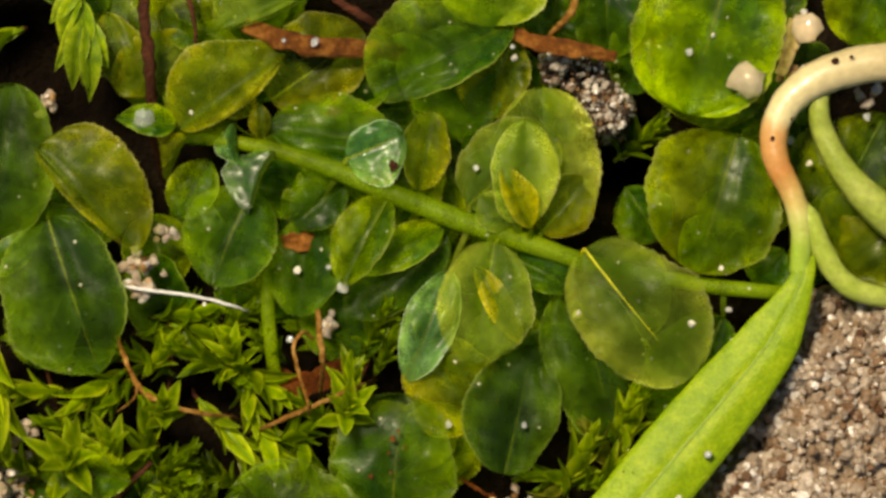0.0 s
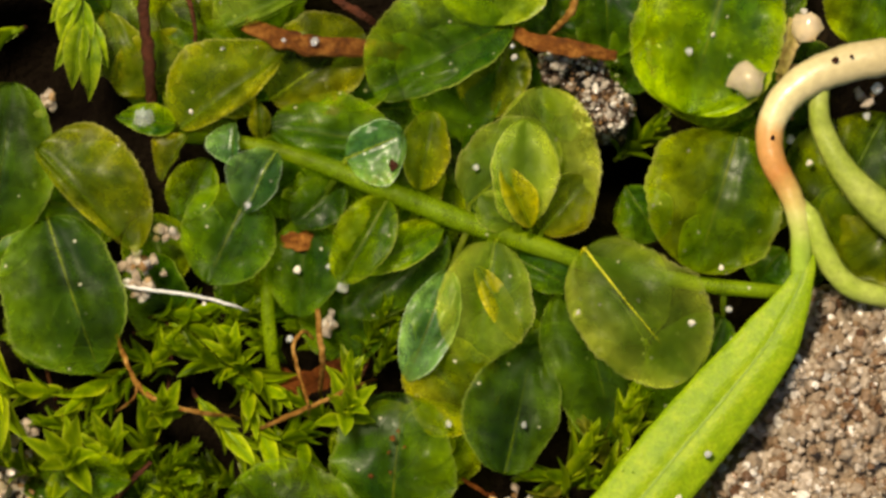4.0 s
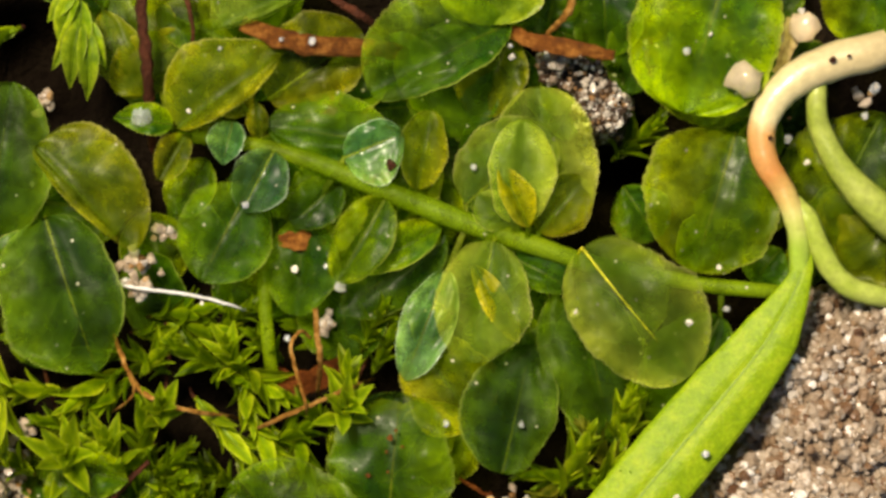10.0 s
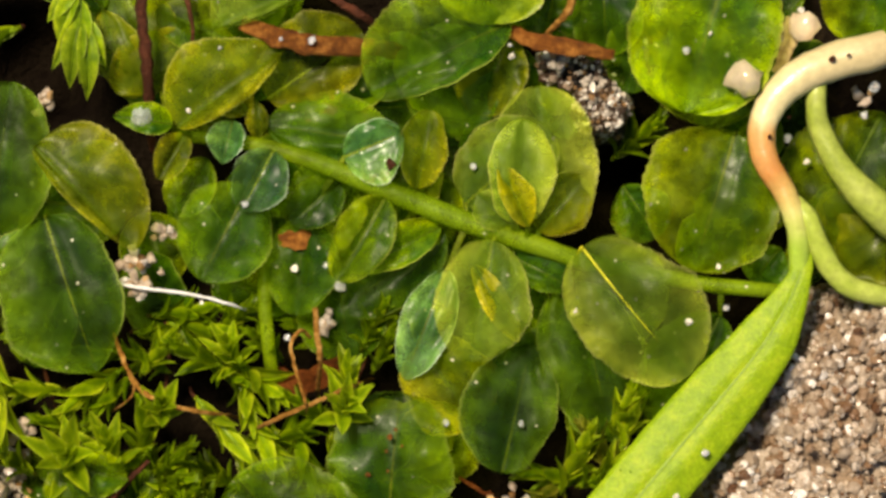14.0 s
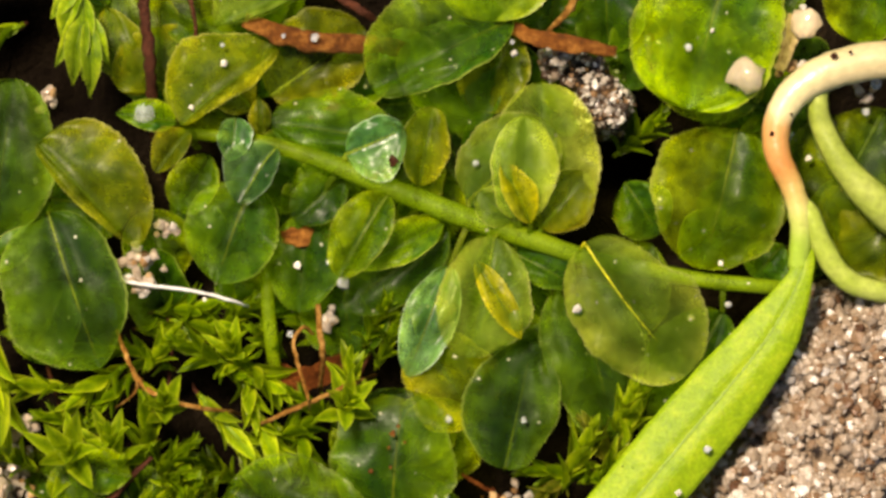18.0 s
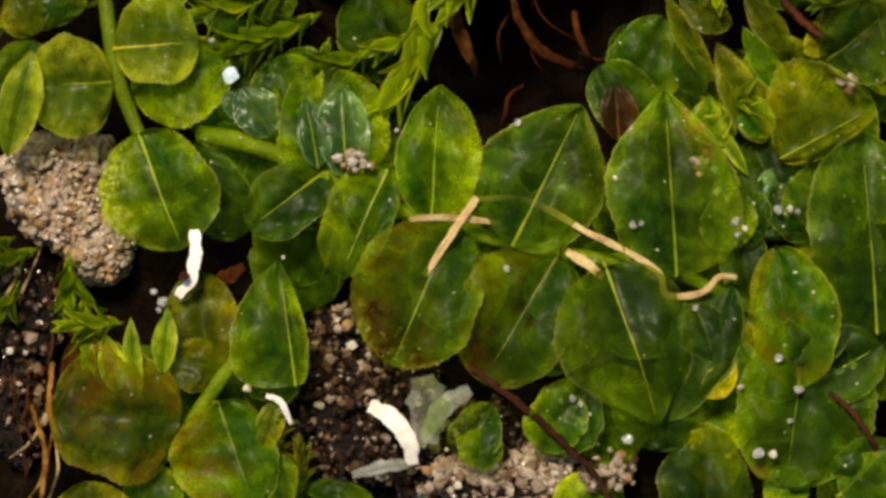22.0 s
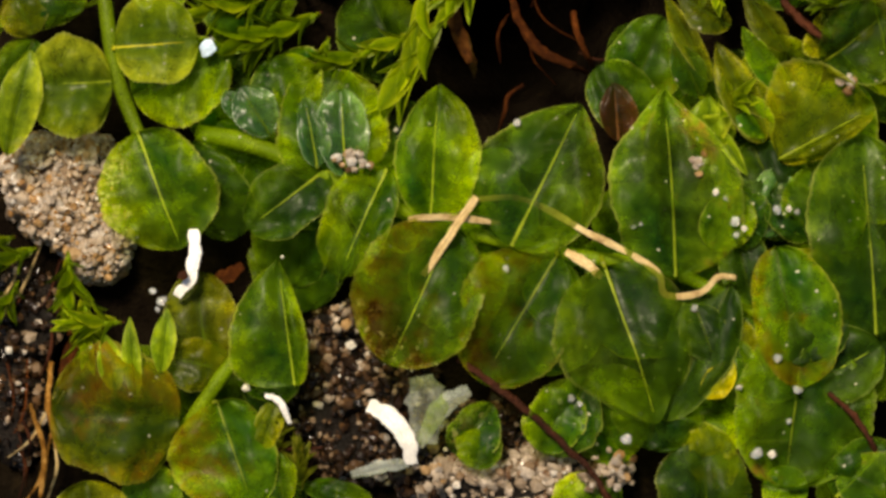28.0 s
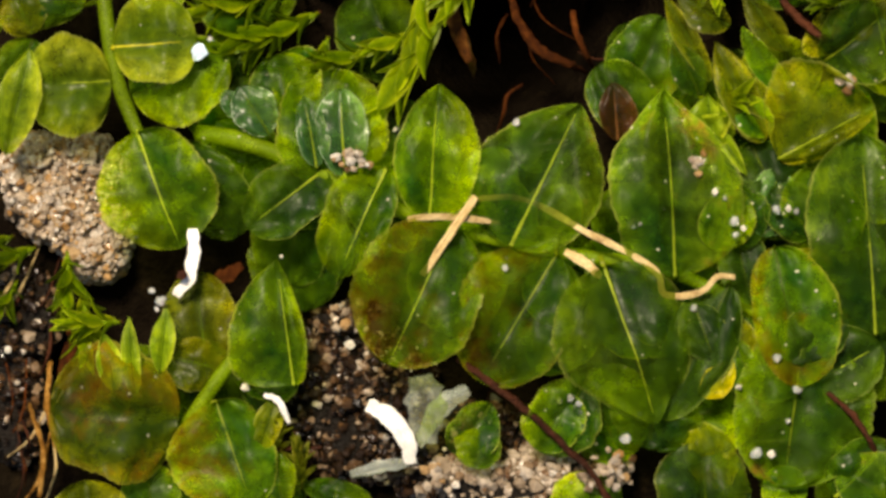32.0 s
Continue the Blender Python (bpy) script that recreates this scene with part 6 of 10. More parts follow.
strand("root", [(5.8, -14.05, 0.3), (4.7, -15.26, 2.35), (3.75, -15.56, 0)], [0.048, 0.0524, 0.048], twig_dark, "tangled reddish-brown root fibre", "root", "fine roots")
strand("root", [(3.46, -15.73, 0.21), (1.71, -15.26, 2.89), (0.93, -14.29, 0)], [0.048, 0.0908, 0.048], root_orange, "tangled reddish-brown root fibre", "root", "fine roots")
strand("root", [(6.67, -20.72, 1.06), (5.08, -20.96, 2.62), (4.14, -20.56, 0)], [0.048, 0.089, 0.048], twig_red, "tangled reddish-brown root fibre", "root", "fine roots")
strand("root", [(4.1, -16.18, 0.62), (5.58, -15.89, 2.55), (6.73, -16.14, 0)], [0.048, 0.0952, 0.048], root_orange, "tangled reddish-brown root fibre", "root", "fine roots")
strand("root", [(5.81, -14.75, 1.44), (7.59, -14.85, 2.47), (8.79, -15.44, 0)], [0.048, 0.0499, 0.048], twig_red, "tangled reddish-brown root fibre", "root", "fine roots")
strand("root", [(8.13, -14.12, 1.4), (6.82, -14.04, 3.06), (6.22, -13.45, 0)], [0.048, 0.0598, 0.048], root_orange, "tangled reddish-brown root fibre", "root", "fine roots")
strand("root", [(7.72, -17.33, 1.49), (7.48, -18.91, 2.77), (6.95, -19.77, 0)], [0.048, 0.0894, 0.048], twig_dark, "tangled reddish-brown root fibre", "root", "fine roots")
strand("root", [(6.35, -13.15, 1.06), (7.26, -14, 2.87), (7.71, -14.74, 0)], [0.048, 0.0831, 0.048], twig_red, "tangled reddish-brown root fibre", "root", "fine roots")
strand("root", [(5.13, -18.34, 0.05), (4.83, -16.68, 2.48), (5.35, -15.5, 0)], [0.048, 0.0699, 0.048], twig_red, "tangled reddish-brown root fibre", "root", "fine roots")
strand("root", [(5.71, -17.66, 0.64), (7.62, -17.66, 2.83), (8.98, -18.26, 0)], [0.048, 0.082, 0.048], twig_dark, "tangled reddish-brown root fibre", "root", "fine roots")
strand("root", [(5.71, -21.35, 1.02), (6.35, -19.99, 2.99), (7.37, -19.35, 0)], [0.048, 0.0911, 0.048], root_orange, "tangled reddish-brown root fibre", "root", "fine roots")
strand("root", [(6.17, -16.03, 0.65), (6.9, -14.38, 2.51), (8.07, -13.54, 0)], [0.048, 0.0855, 0.048], root_orange, "tangled reddish-brown root fibre", "root", "fine roots")
strand("root", [(4.51, -18, 0.5), (2.9, -17.71, 2.37), (2.12, -16.94, 0)], [0.048, 0.0761, 0.048], twig_red, "tangled reddish-brown root fibre", "root", "fine roots")
strand("root", [(1.6, -17.92, 1), (2.25, -16.04, 2.23), (3.36, -15.04, 0)], [0.048, 0.0827, 0.048], twig_red, "tangled reddish-brown root fibre", "root", "fine roots")
strand("root", [(6.48, -18.21, 0.33), (8.43, -18.66, 2.91), (9.68, -19.57, 0)], [0.048, 0.0937, 0.048], twig_dark, "tangled reddish-brown root fibre", "root", "fine roots")
strand("root", [(8.67, -22.13, 0.27), (8.02, -20.75, 2.4), (8.26, -19.69, 0)], [0.048, 0.0865, 0.048], twig_red, "tangled reddish-brown root fibre", "root", "fine roots")
strand("root", [(4.48, -13.54, 0.11), (5.59, -14.37, 2.26), (6.14, -15.17, 0)], [0.048, 0.0756, 0.048], twig_dark, "tangled reddish-brown root fibre", "root", "fine roots")
strand("root", [(3.68, -18.56, 1.03), (4.61, -18.54, 2.74), (5.32, -18.8, 0)], [0.048, 0.065, 0.048], twig_dark, "tangled reddish-brown root fibre", "root", "fine roots")
strand("root", [(4.52, -15.56, 0.95), (4.02, -14.64, 2.76), (4.16, -13.81, 0)], [0.048, 0.0917, 0.048], twig_dark, "tangled reddish-brown root fibre", "root", "fine roots")
strand("root", [(-1.71, -28.5, 0), (-2.88, -28.96, 1.13), (-3.74, -28.81, 0)], [0.032, 0.0326, 0.032], twig_dark, "thin brown rootlet in a dark hollow", "root", "fine roots")
strand("root", [(-5.84, -27.39, 0), (-5.67, -26.51, 1.73), (-5.22, -26.09, 0)], [0.032, 0.0337, 0.032], twig_red, "thin brown rootlet in a dark hollow", "root", "fine roots")
strand("root", [(-2.23, -26.08, 0), (-3.19, -25.3, 1.24), (-3.43, -24.48, 0)], [0.032, 0.0427, 0.032], twig_dark, "thin brown rootlet in a dark hollow", "root", "fine roots")
strand("root", [(-3.7, -28.43, 0), (-5.23, -27.84, 1.4), (-5.89, -26.92, 0)], [0.032, 0.0351, 0.032], twig_red, "thin brown rootlet in a dark hollow", "root", "fine roots")
strand("root", [(-4.39, -30.19, 0), (-5.43, -29.37, 1.47), (-5.71, -28.54, 0)], [0.032, 0.0352, 0.032], twig_red, "thin brown rootlet in a dark hollow", "root", "fine roots")
strand("root", [(-7.16, -24.78, 0), (-7.29, -25.86, 1.48), (-7.81, -26.45, 0)], [0.032, 0.033, 0.032], twig_dark, "thin brown rootlet in a dark hollow", "root", "fine roots")
strand("root", [(-6.68, -29.46, 0), (-6.9, -28.44, 1.2), (-6.65, -27.79, 0)], [0.032, 0.0328, 0.032], twig_red, "thin brown rootlet in a dark hollow", "root", "fine roots")
strand("root", [(-6.63, -29.74, 0), (-6.93, -28.74, 1.24), (-6.72, -28.08, 0)], [0.032, 0.0535, 0.032], twig_red, "thin brown rootlet in a dark hollow", "root", "fine roots")
strand("root", [(-8.93, -26.89, 0), (-8.18, -25.31, 1.57), (-7.14, -24.7, 0)], [0.032, 0.0621, 0.032], twig_red, "thin brown rootlet in a dark hollow", "root", "fine roots")
strand("root", [(-6.54, -23.98, 0), (-6.44, -25.25, 1.31), (-6.9, -26.04, 0)], [0.032, 0.0336, 0.032], twig_red, "thin brown rootlet in a dark hollow", "root", "fine roots")
strand("root", [(-4.44, -25.25, 0), (-3.45, -25.06, 1.08), (-2.78, -25.35, 0)], [0.032, 0.0554, 0.032], twig_red, "thin brown rootlet in a dark hollow", "root", "fine roots")
strand("root", [(-9.39, -26.96, 2.2), (-8.96, -27.97, 2.6), (-8.21, -28.95, 2.5), (-7.68, -29.97, 1.5), (-7.54, -30.42, 0)], [0.064, 0.096, 0.128, 0.128, 0.048], root_orange, "tan dead stalk in a dark hollow", "root", "fine roots")
strand("twig", [(-14.51, -14.85, 4), (-14.07, -15.86, 4.2), (-13.1, -17.02, 4.2), (-13.19, -18.29, 3.6), (-13.41, -18.89, 0)], [0.112, 0.128, 0.128, 0.096, 0.064], twig_dark, "dark red twig coated with grains", "twig", "twigs")
strand("twig", [(-13.31, -17.05, 4.2), (-11.76, -17.72, 4.2), (-10.17, -18.8, 3.6), (-9.75, -19.12, 0)], [0.08, 0.08, 0.08, 0.048], twig_red, "reddish twig with pale crumbs", "twig", "twigs")
strand("twig", [(-16.86, -11.08, 4), (-15.74, -12.04, 4.4), (-15.39, -12.83, 4), (-15.38, -13.42, 0)], [0.064, 0.096, 0.096, 0.064], twig_dark, "dark twig across pale sand", "twig", "twigs")
strand("twig", [(-20.56, -15.91, 3.4), (-19.35, -15.2, 3.8), (-18.93, -13.92, 3.8), (-19.08, -12.85, 0)], [0.08, 0.096, 0.096, 0.064], twig_dark, "dark twig across pale sand", "twig", "twigs")
strand("twig", [(-10.41, -7.51, 4.2), (-11.75, -8.85, 4.4), (-12.49, -10.14, 4), (-12.74, -10.92, 0)], [0.08, 0.16, 0.192, 0.096], twig_dark, "dark brown withered stalk", "twig", "twigs")
star(1, 6.3, -7.24, 2.6, 80, 55, 0.98)
star(0, 4.79, -8.44, 3, 20, 40, 1.3)
star(4, 6.2, -8.24, 2.8, 120, 60, 1.04)
star(0, 6.12, 3.22, 0.6, 40, 50, 0.6)
star(0, -15.12, 7.84, 2.5, 200, 70, 1.17)
star(3, -16.48, -6.1, 3.2, 267, 70, 1.5)
star(4, -9.2, -9.48, 2.8, 2, 60, 1.0)
star(0, -9.78, -10.33, 2.7, 62, 60, 0.9)
star(0, -14.32, -9.49, 2.8, 262, 60, 1.0)
star(1, -17.17, -15.14, 2.4, 182, 60, 0.9)
star(0, -16.25, -17.56, 2.4, 32, 60, 1.0)
star(1, -11.78, -11.23, 3, 62, 60, 1.1)
star(0, -10.39, -15.67, 2.6, 282, 60, 1.0)
star(1, -8.07, -17, 3, 92, 40, 1.0)
star(0, -6.9, -15.74, 2.5, 62, 60, 0.9)
star(1, 4.06, -8.74, 3, 62, 60, 1.1)
star(0, 7.1, -13.11, 3, 272, 60, 1.4)
star(1, 5.83, -6.82, 2.8, 62, 50, 0.9)
star(0, 9.44, -15.06, 2.8, 302, 60, 1.1)
star(0, 10.29, -15.84, 2.8, 272, 60, 1.0)
star(0, -19.42, -17.89, 2.6, 269, 70, 1.62)
star(1, -15.79, -17.62, 2.9, 344, 70, 1.5)
star(1, -11.63, -19.18, 3.2, 269, 65, 1.75)
star(1, -9.37, -21.7, 3.2, 204, 60, 1.62)
star(3, -10.78, -22.22, 3.2, 234, 60, 1.75)
star(1, -7.23, -21.13, 3.2, 284, 65, 1.5)
star(0, -8.64, -20.41, 3, 154, 60, 1.38)
star(1, -5.76, -19.98, 3.1, 244, 60, 1.38)
star(1, -2.98, -21.23, 3.2, 254, 60, 1.5)
star(1, -1.05, -19.22, 3.2, 84, 50, 1.38)
star(0, 0.15, -18.72, 3, 64, 60, 1.25)
star(1, -1.29, -20.27, 3.1, 254, 60, 1.38)
star(1, 0.29, -23.27, 3.1, 284, 50, 1.38)
star(0, 7.05, -12.4, 3, 274, 60, 2.0)
star(0, 9.25, -15.55, 3, 274, 60, 1.62)
star(0, 10.32, -18.58, 2.8, 204, 60, 1.5)
star(1, 11.58, -18.9, 2.9, 204, 60, 1.5)
star(0, 10.25, -20.46, 2.8, 254, 60, 1.5)
star(4, 1.12, -20.51, 3, 284, 50, 1.25)
star(4, 1.02, -21.97, 3, 264, 50, 1.38)
star(1, 1.93, -17.55, 3, 14, 60, 1.12)
star(1, -11.87, -21.48, 3.1, 284, 60, 1.62)
star(4, -8.43, -23.09, 3.1, 4, 60, 1.5)
star(1, -9.61, -24, 3.1, 204, 60, 1.62)
star(0, -2.13, -18.68, 2.8, 154, 60, 1.12)
star(0, 8.91, -22.01, 2.8, 274, 60, 1.38)
star(0, 10.61, -16.9, 2.6, 334, 60, 1.5)
star(0, 4.08, -21.13, 2.4, 94, 50, 1.25)
star(0, -21.77, -21.34, 2.6, 286, 70, 1.6)
star(1, -21.54, -23.43, 2.6, 286, 70, 1.3)
star(0, -19.36, -18.11, 3, 276, 75, 1.5)
star(1, -15.66, -17.92, 3.4, 16, 75, 1.3)
star(1, -10.32, -19.44, 3.1, 286, 65, 1.3)
star(1, -8.05, -19.83, 3.2, 206, 65, 1.2)
star(1, -9.84, -22.77, 3.2, 236, 60, 1.3)
star(3, -9.08, -23.96, 3.2, 206, 65, 1.4)
star(3, -7.82, -21.92, 3.3, 206, 70, 1.3)
star(1, -6.93, -20.44, 3.1, 276, 60, 1.32)
star(1, -5.48, -20.17, 3.2, 256, 60, 1.32)
star(1, -4.63, -19.23, 3.2, 226, 65, 1.44)
star(1, -2.93, -20.21, 3.1, 246, 60, 1.32)
star(1, -1.01, -19.47, 3.1, 46, 55, 1.2)
star(1, -0.75, -21.77, 3.1, 246, 60, 1.32)
star(4, 0.31, -18.9, 3, 306, 60, 1.2)
star(4, 0.58, -22.25, 3, 226, 65, 1.2)
star(1, -7.77, -25.29, 3, 246, 60, 1.44)
star(3, -9.19, -28.62, 3.3, 246, 70, 1.6)
star(1, -14.82, -28.4, 3.2, 186, 75, 1.5)
star(0, -13.91, -29.15, 2.8, 216, 70, 1.1)
star(0, -11.46, -30.15, 3, 206, 70, 1.1)
star(1, -9.59, -26.98, 3.1, 106, 70, 1.1)
star(1, 9.22, -21.93, 3, 286, 60, 1.56)
star(0, 8.53, -19.47, 2.9, 256, 60, 1.44)
star(0, 6.91, -14.35, 2.8, 286, 60, 1.44)
star(1, 10.02, -23.53, 3.2, 96, 55, 1.56)
star(0, 8.43, -24.35, 3, 196, 60, 1.44)
star(0, 10.8, -24.72, 3, 256, 60, 1.32)
star(4, 1.18, -20.07, 3, 266, 60, 1.32)
star(4, -8.06, -23.63, 3.1, 256, 70, 1.2)
star(4, -8.25, -24.71, 3.1, 206, 75, 1.44)
star(1, -9.17, -21.22, 3.2, 206, 60, 1.2)
star(0, -22.36, -19.92, 2.4, 206, 60, 1.1)
star(3, -9.96, -27.59, 3, 268, 72, 1.25)
star(1, -10.04, -29.25, 3, 210, 70, 0.9)
star(0, -14.7, -29.62, 3, 210, 70, 1.3)
star(1, -15.91, -28.95, 3, 200, 70, 1.2)
star(0, -13.31, -30.03, 2.8, 260, 60, 0.9)
star(1, -20.82, -41.22, 3, 280, 60, 1.1)
star(0, -23.05, -39.85, 2.7, 210, 60, 1.0)
star(0, -21.73, -39.84, 2.7, 280, 60, 1.0)
star(0, -23.97, -39.57, 2.7, 210, 60, 1.0)
star(0, -23.49, -41.24, 2.2, 250, 60, 0.8)
star(1, -22.87, -30.6, 3.2, 90, 60, 0.9)
star(1, -19.3, -42.04, 4.4, 190, 70, 0.9)
star(0, -25.18, -31.21, 3, 210, 60, 0.8)
star(4, -12.67, -46.39, 3.2, 90, 50, 0.9)
star(4, -11.42, -47.28, 3, 100, 50, 0.9)
star(1, 1.65, -30.31, 3.6, 40, 30, 1.0)
star(1, 1.55, -30.99, 3.6, 300, 70, 0.9)
star(1, -11.41, -4.29, 3.2, 214, 76, 1.0)
star(0, -11.02, -4.5, 2.8, 225, 75, 0.8)
star(1, -10.71, -4.49, 3.0, 52, 55, 0.85)
star(0, -9.72, -4.4, 2.6, 154, 70, 0.8)
star(0, -7.5, -4.29, 3.0, 157, 60, 1.0)
star(1, -7.4, -3.99, 3.2, 322, 60, 1.0)
star(1, -7.3, -4.39, 3.0, 108, 35, 0.9)
star(1, -7.21, -4.19, 2.9, 282, 70, 0.9)
star(1, -3.68, -6.08, 3.9, 66, 20, 1.05)
star(1, -3.38, -5.89, 3.6, 90, 62, 0.9)
star(0, -3.89, -6.29, 3.4, 145, 60, 0.8)
star(1, -10.01, -6.2, 3.2, 84, 18, 1.1)
star(0, -10.33, -7.01, 2.6, 225, 60, 0.9)
star(3, -8.73, -5.35, 3.5, 312, 82, 1.05)
star(1, -6.9, -5.79, 3.3, 298, 80, 1.0)
star(0, -6.3, -7.01, 2.8, 27, 70, 0.9)
star(0, -5.3, -6.1, 2.8, 285, 76, 0.9)
star(1, -13.11, -7.8, 3.3, 108, 12, 1.35)
star(1, -11.61, -8.2, 3.3, 101, 40, 1.1)
star(0, -14.53, -8.01, 2.9, 146, 50, 1.0)
star(1, -13.52, -5.0, 3.0, 180, 60, 0.95)
star(0, -12.25, -6.62, 2.3, 164, 60, 0.9)
star(0, -9.13, -7.22, 2.4, 261, 50, 0.9)
star(0, -10.74, -8.42, 2.4, 37, 60, 0.9)
star(1, -9.32, -8.21, 2.8, 236, 40, 0.9)
star(0, -10.33, -2.39, 2.4, 7, 78, 0.9)
star(0, -10.94, -3.0, 2.4, 352, 78, 0.8)
star(0, -9.73, -2.69, 2.5, 353, 75, 0.9)
star(0, -8.12, -2.99, 2.5, 37, 50, 0.8)
star(0, -2.89, -3.59, 2.8, 63, 50, 0.9)
star(0, -2.49, -4.4, 2.6, 64, 55, 0.8)
star(0, -8.52, -4.0, 2.4, 333, 50, 0.8)
star(0, -5.71, -4.0, 2.2, 135, 40, 0.8)
star(0, -2.09, -2.39, 2.2, 34, 60, 0.8)
star(1, 6.34, -7.2, 3.2, 76, 70, 0.9)
star(0, 5.14, -8.21, 2.8, 174, 70, 0.9)
star(1, 5.34, -8.21, 3.0, 34, 40, 0.8)
star(4, 4.54, -8.11, 2.8, 215, 60, 0.8)
star(3, -17.62, -2.69, 3.6, 279, 76, 1.7)
star(3, -16.41, -2.43, 3.6, 279, 78, 1.7)
star(1, -16.95, -4.69, 3.2, 261, 60, 1.3)
star_field(-15.34, -8.87, -1.64, -2.02, 0.1, 0.8, 10, 1, (0, 2, 2))
star_field(-13.11, -20.5, 1.51, -17.17, 0.4, 1.6, 8, 2, (0, 2, 2, 4))
star_field(-12.43, -20.5, -5.0, -16.42, 0.4, 1.6, 6, 3, (0, 2, 2, 4))
star_field(7.17, -25.98, 12.53, -13.07, 0.8, 2.2, 24, 4, (0, 0, 4))
star_field(-25.3, -26.18, -20.75, -15.48, 0.8, 2.0, 16, 5, (0, 0, 1))
star_field(-14.62, -17.91, -8.04, -8.21, 0.6, 1.8, 12, 6, (0, 0, 2))
star(1, 7.34, -11.77, 3.3, 237, 60, 1.6)
star(1, 8.32, -13.05, 3.2, 272, 60, 1.4)
star(0, 7.12, -13.32, 2.8, 202, 65, 1.2)
star(0, 9.02, -14.87, 2.9, 287, 65, 1.3)

shoot_f = thing("leafy_moss", -21.39, -32.25, 0, "upright moss shoot with round olive-green leaves in pairs", "moss", "large-leaved moss shoots")
stem(shoot_f, [(-22.82, -26.61, 2.5), (-22.05, -29.61, 4.3), (-21.2, -32.31, 4.4), (-20.39, -33.92, 4.2), (-19.42, -35.32, 4.2), (-18.42, -36.61, 0)], [0.24, 0.28, 0.3, 0.28, 0.24, 0.2], stem_green)
leaf(shoot_f, (-21.21, -31.77, 4.9), (-18.15, -31.0, 5.1), 3.70, "leafy", stalk=(-21.4, -31.79, 4.39), form=(0.5, 0.42, 0.42), rib='gold', halves=(0.86, 1.0), reach=0.85, roll=-5, arch=0.08, cup=0.12, fold=5, wave=0.15)
leaf(shoot_f, (-20.27, -33.45, 4.0), (-16.99, -31.24, 4.2), 3.71, "lush", stalk=(-20.73, -33.31, 4.28), form=(0.5, 0.42, 0.45), rib='dull', halves=(1.0, 0.74), roll=3, arch=0.04, cup=0.08, fold=10, wave=0.15)
leaf(shoot_f, (-21.14, -33.03, 4.4), (-24.29, -33.71, 4.6), 4.05, "leafy", stalk=(-21.13, -32.83, 4.33), form=(0.5, 0.42, 0.45), rib='strong', halves=(0.91, 1.0), reach=0.7, roll=-7, arch=0.07, cup=0.16, fold=6, wave=0.15)
leaf(shoot_f, (-24.6, -36.44, 4.8), (-24.37, -32.38, 5.0), 1.55, "leafy", stalk=(-24.58, -36.12, 0), form=(0.55, 0.5, 0.7), rib='dull', halves=(1.0, 0.94), fold=22, roll=4, arch=0.06, cup=0.04, wave=0.15)
leaf(shoot_f, (-24.39, -31.95, 3.5), (-25.11, -34.71, 3.7), 2.59, "dark", stalk=(-24.45, -32.17, 0), form=(0.5, 0.5, 0.5), rib='dull', halves=(0.83, 1.0), roll=-3, arch=0.05, cup=0.12, fold=9, wave=0.15)
leaf(shoot_f, (-19.82, -34.78, 4.7), (-17.41, -38.86, 4.9), 4.31, "lush", stalk=(-19.96, -34.6, 4.2), form=(0.52, 0.42, 0.6), rib='strong', halves=(0.98, 1.0), reach=0.95, fold=-5, roll=8, arch=0.08, cup=0.08, wave=0.15)
leaf(shoot_f, (-17.97, -34.8, 3.3), (-15.43, -38.09, 3.1), 2.8, "dark", stalk=(-19.17, -35.64, 3.15), roll=16, arch=0.13, cup=-0.2, fold=1)
leaf(shoot_f, (-21.28, -29.47, 4), (-19.08, -28.22, 4.2), 3.24, "lush", stalk=(-22.05, -29.61, 4.3), roll=-3, arch=0.05, cup=-0.02, fold=0)
leaf(shoot_f, (-22.66, -30.36, 3.8), (-25.61, -29.78, 3.8), 3.02, "lush", stalk=(-21.94, -29.95, 4.31), roll=-8, arch=0.06, cup=-0.1, fold=-3)
leaf(shoot_f, (-25.54, -30.2, 3.8), (-24.39, -31.75, 3.8), 1.94, "olive", stalk=(-25.24, -30.6, 0), roll=0, arch=0.09, cup=0.09, fold=1)

shoot_g = thing("leafy_moss", -12.29, -34.88, 0, "moss shoot with overlapping glossy leaves in two rows", "moss", "large-leaved moss shoots")
stem(shoot_g, [(-17.59, -34.41, 3.6), (-15.81, -34.44, 4.2), (-13.77, -34.85, 4.3), (-11.48, -35.44, 4.2), (-8.29, -36.2, 4), (-4.06, -36.56, 3.8), (0.98, -36.56, 3.6), (4.9, -37.64, 3.4), (7.35, -38.98, 3), (8.78, -40.1, 0)], [0.34, 0.36, 0.32, 0.28, 0.26, 0.26, 0.26, 0.24, 0.24, 0.2], stem_green)
leaf(shoot_g, (-16.01, -33.59, 4.6), (-16.82, -32.64, 4.8), 0.86, "bluish", stalk=(-15.92, -33.96, 3.98), form=(0.5, 0.5, 0.8), rib='dull', roll=-6, arch=0.04, cup=0.16, fold=-8, wave=0.15)
leaf(shoot_g, (-14.84, -34.0, 4.7), (-16.29, -32.42, 4.9), 1.72, "bluish", stalk=(-14.77, -34.25, 4.2), form=(0.5, 0.45, 0.6), rib='dull', halves=(1.0, 0.9), roll=0, arch=0.07, cup=0.04, fold=5, wave=0.15)
leaf(shoot_g, (-12.84, -34.93, 4.95), (-13.81, -32.35, 5.15), 1.29, "bluish", stalk=(-12.91, -34.85, 4.28), form=(0.5, 0.6, 0.9), rib='strong', halves=(1.0, 0.87), fold=24, roll=6, arch=0.06, cup=0.12, wave=0.15)
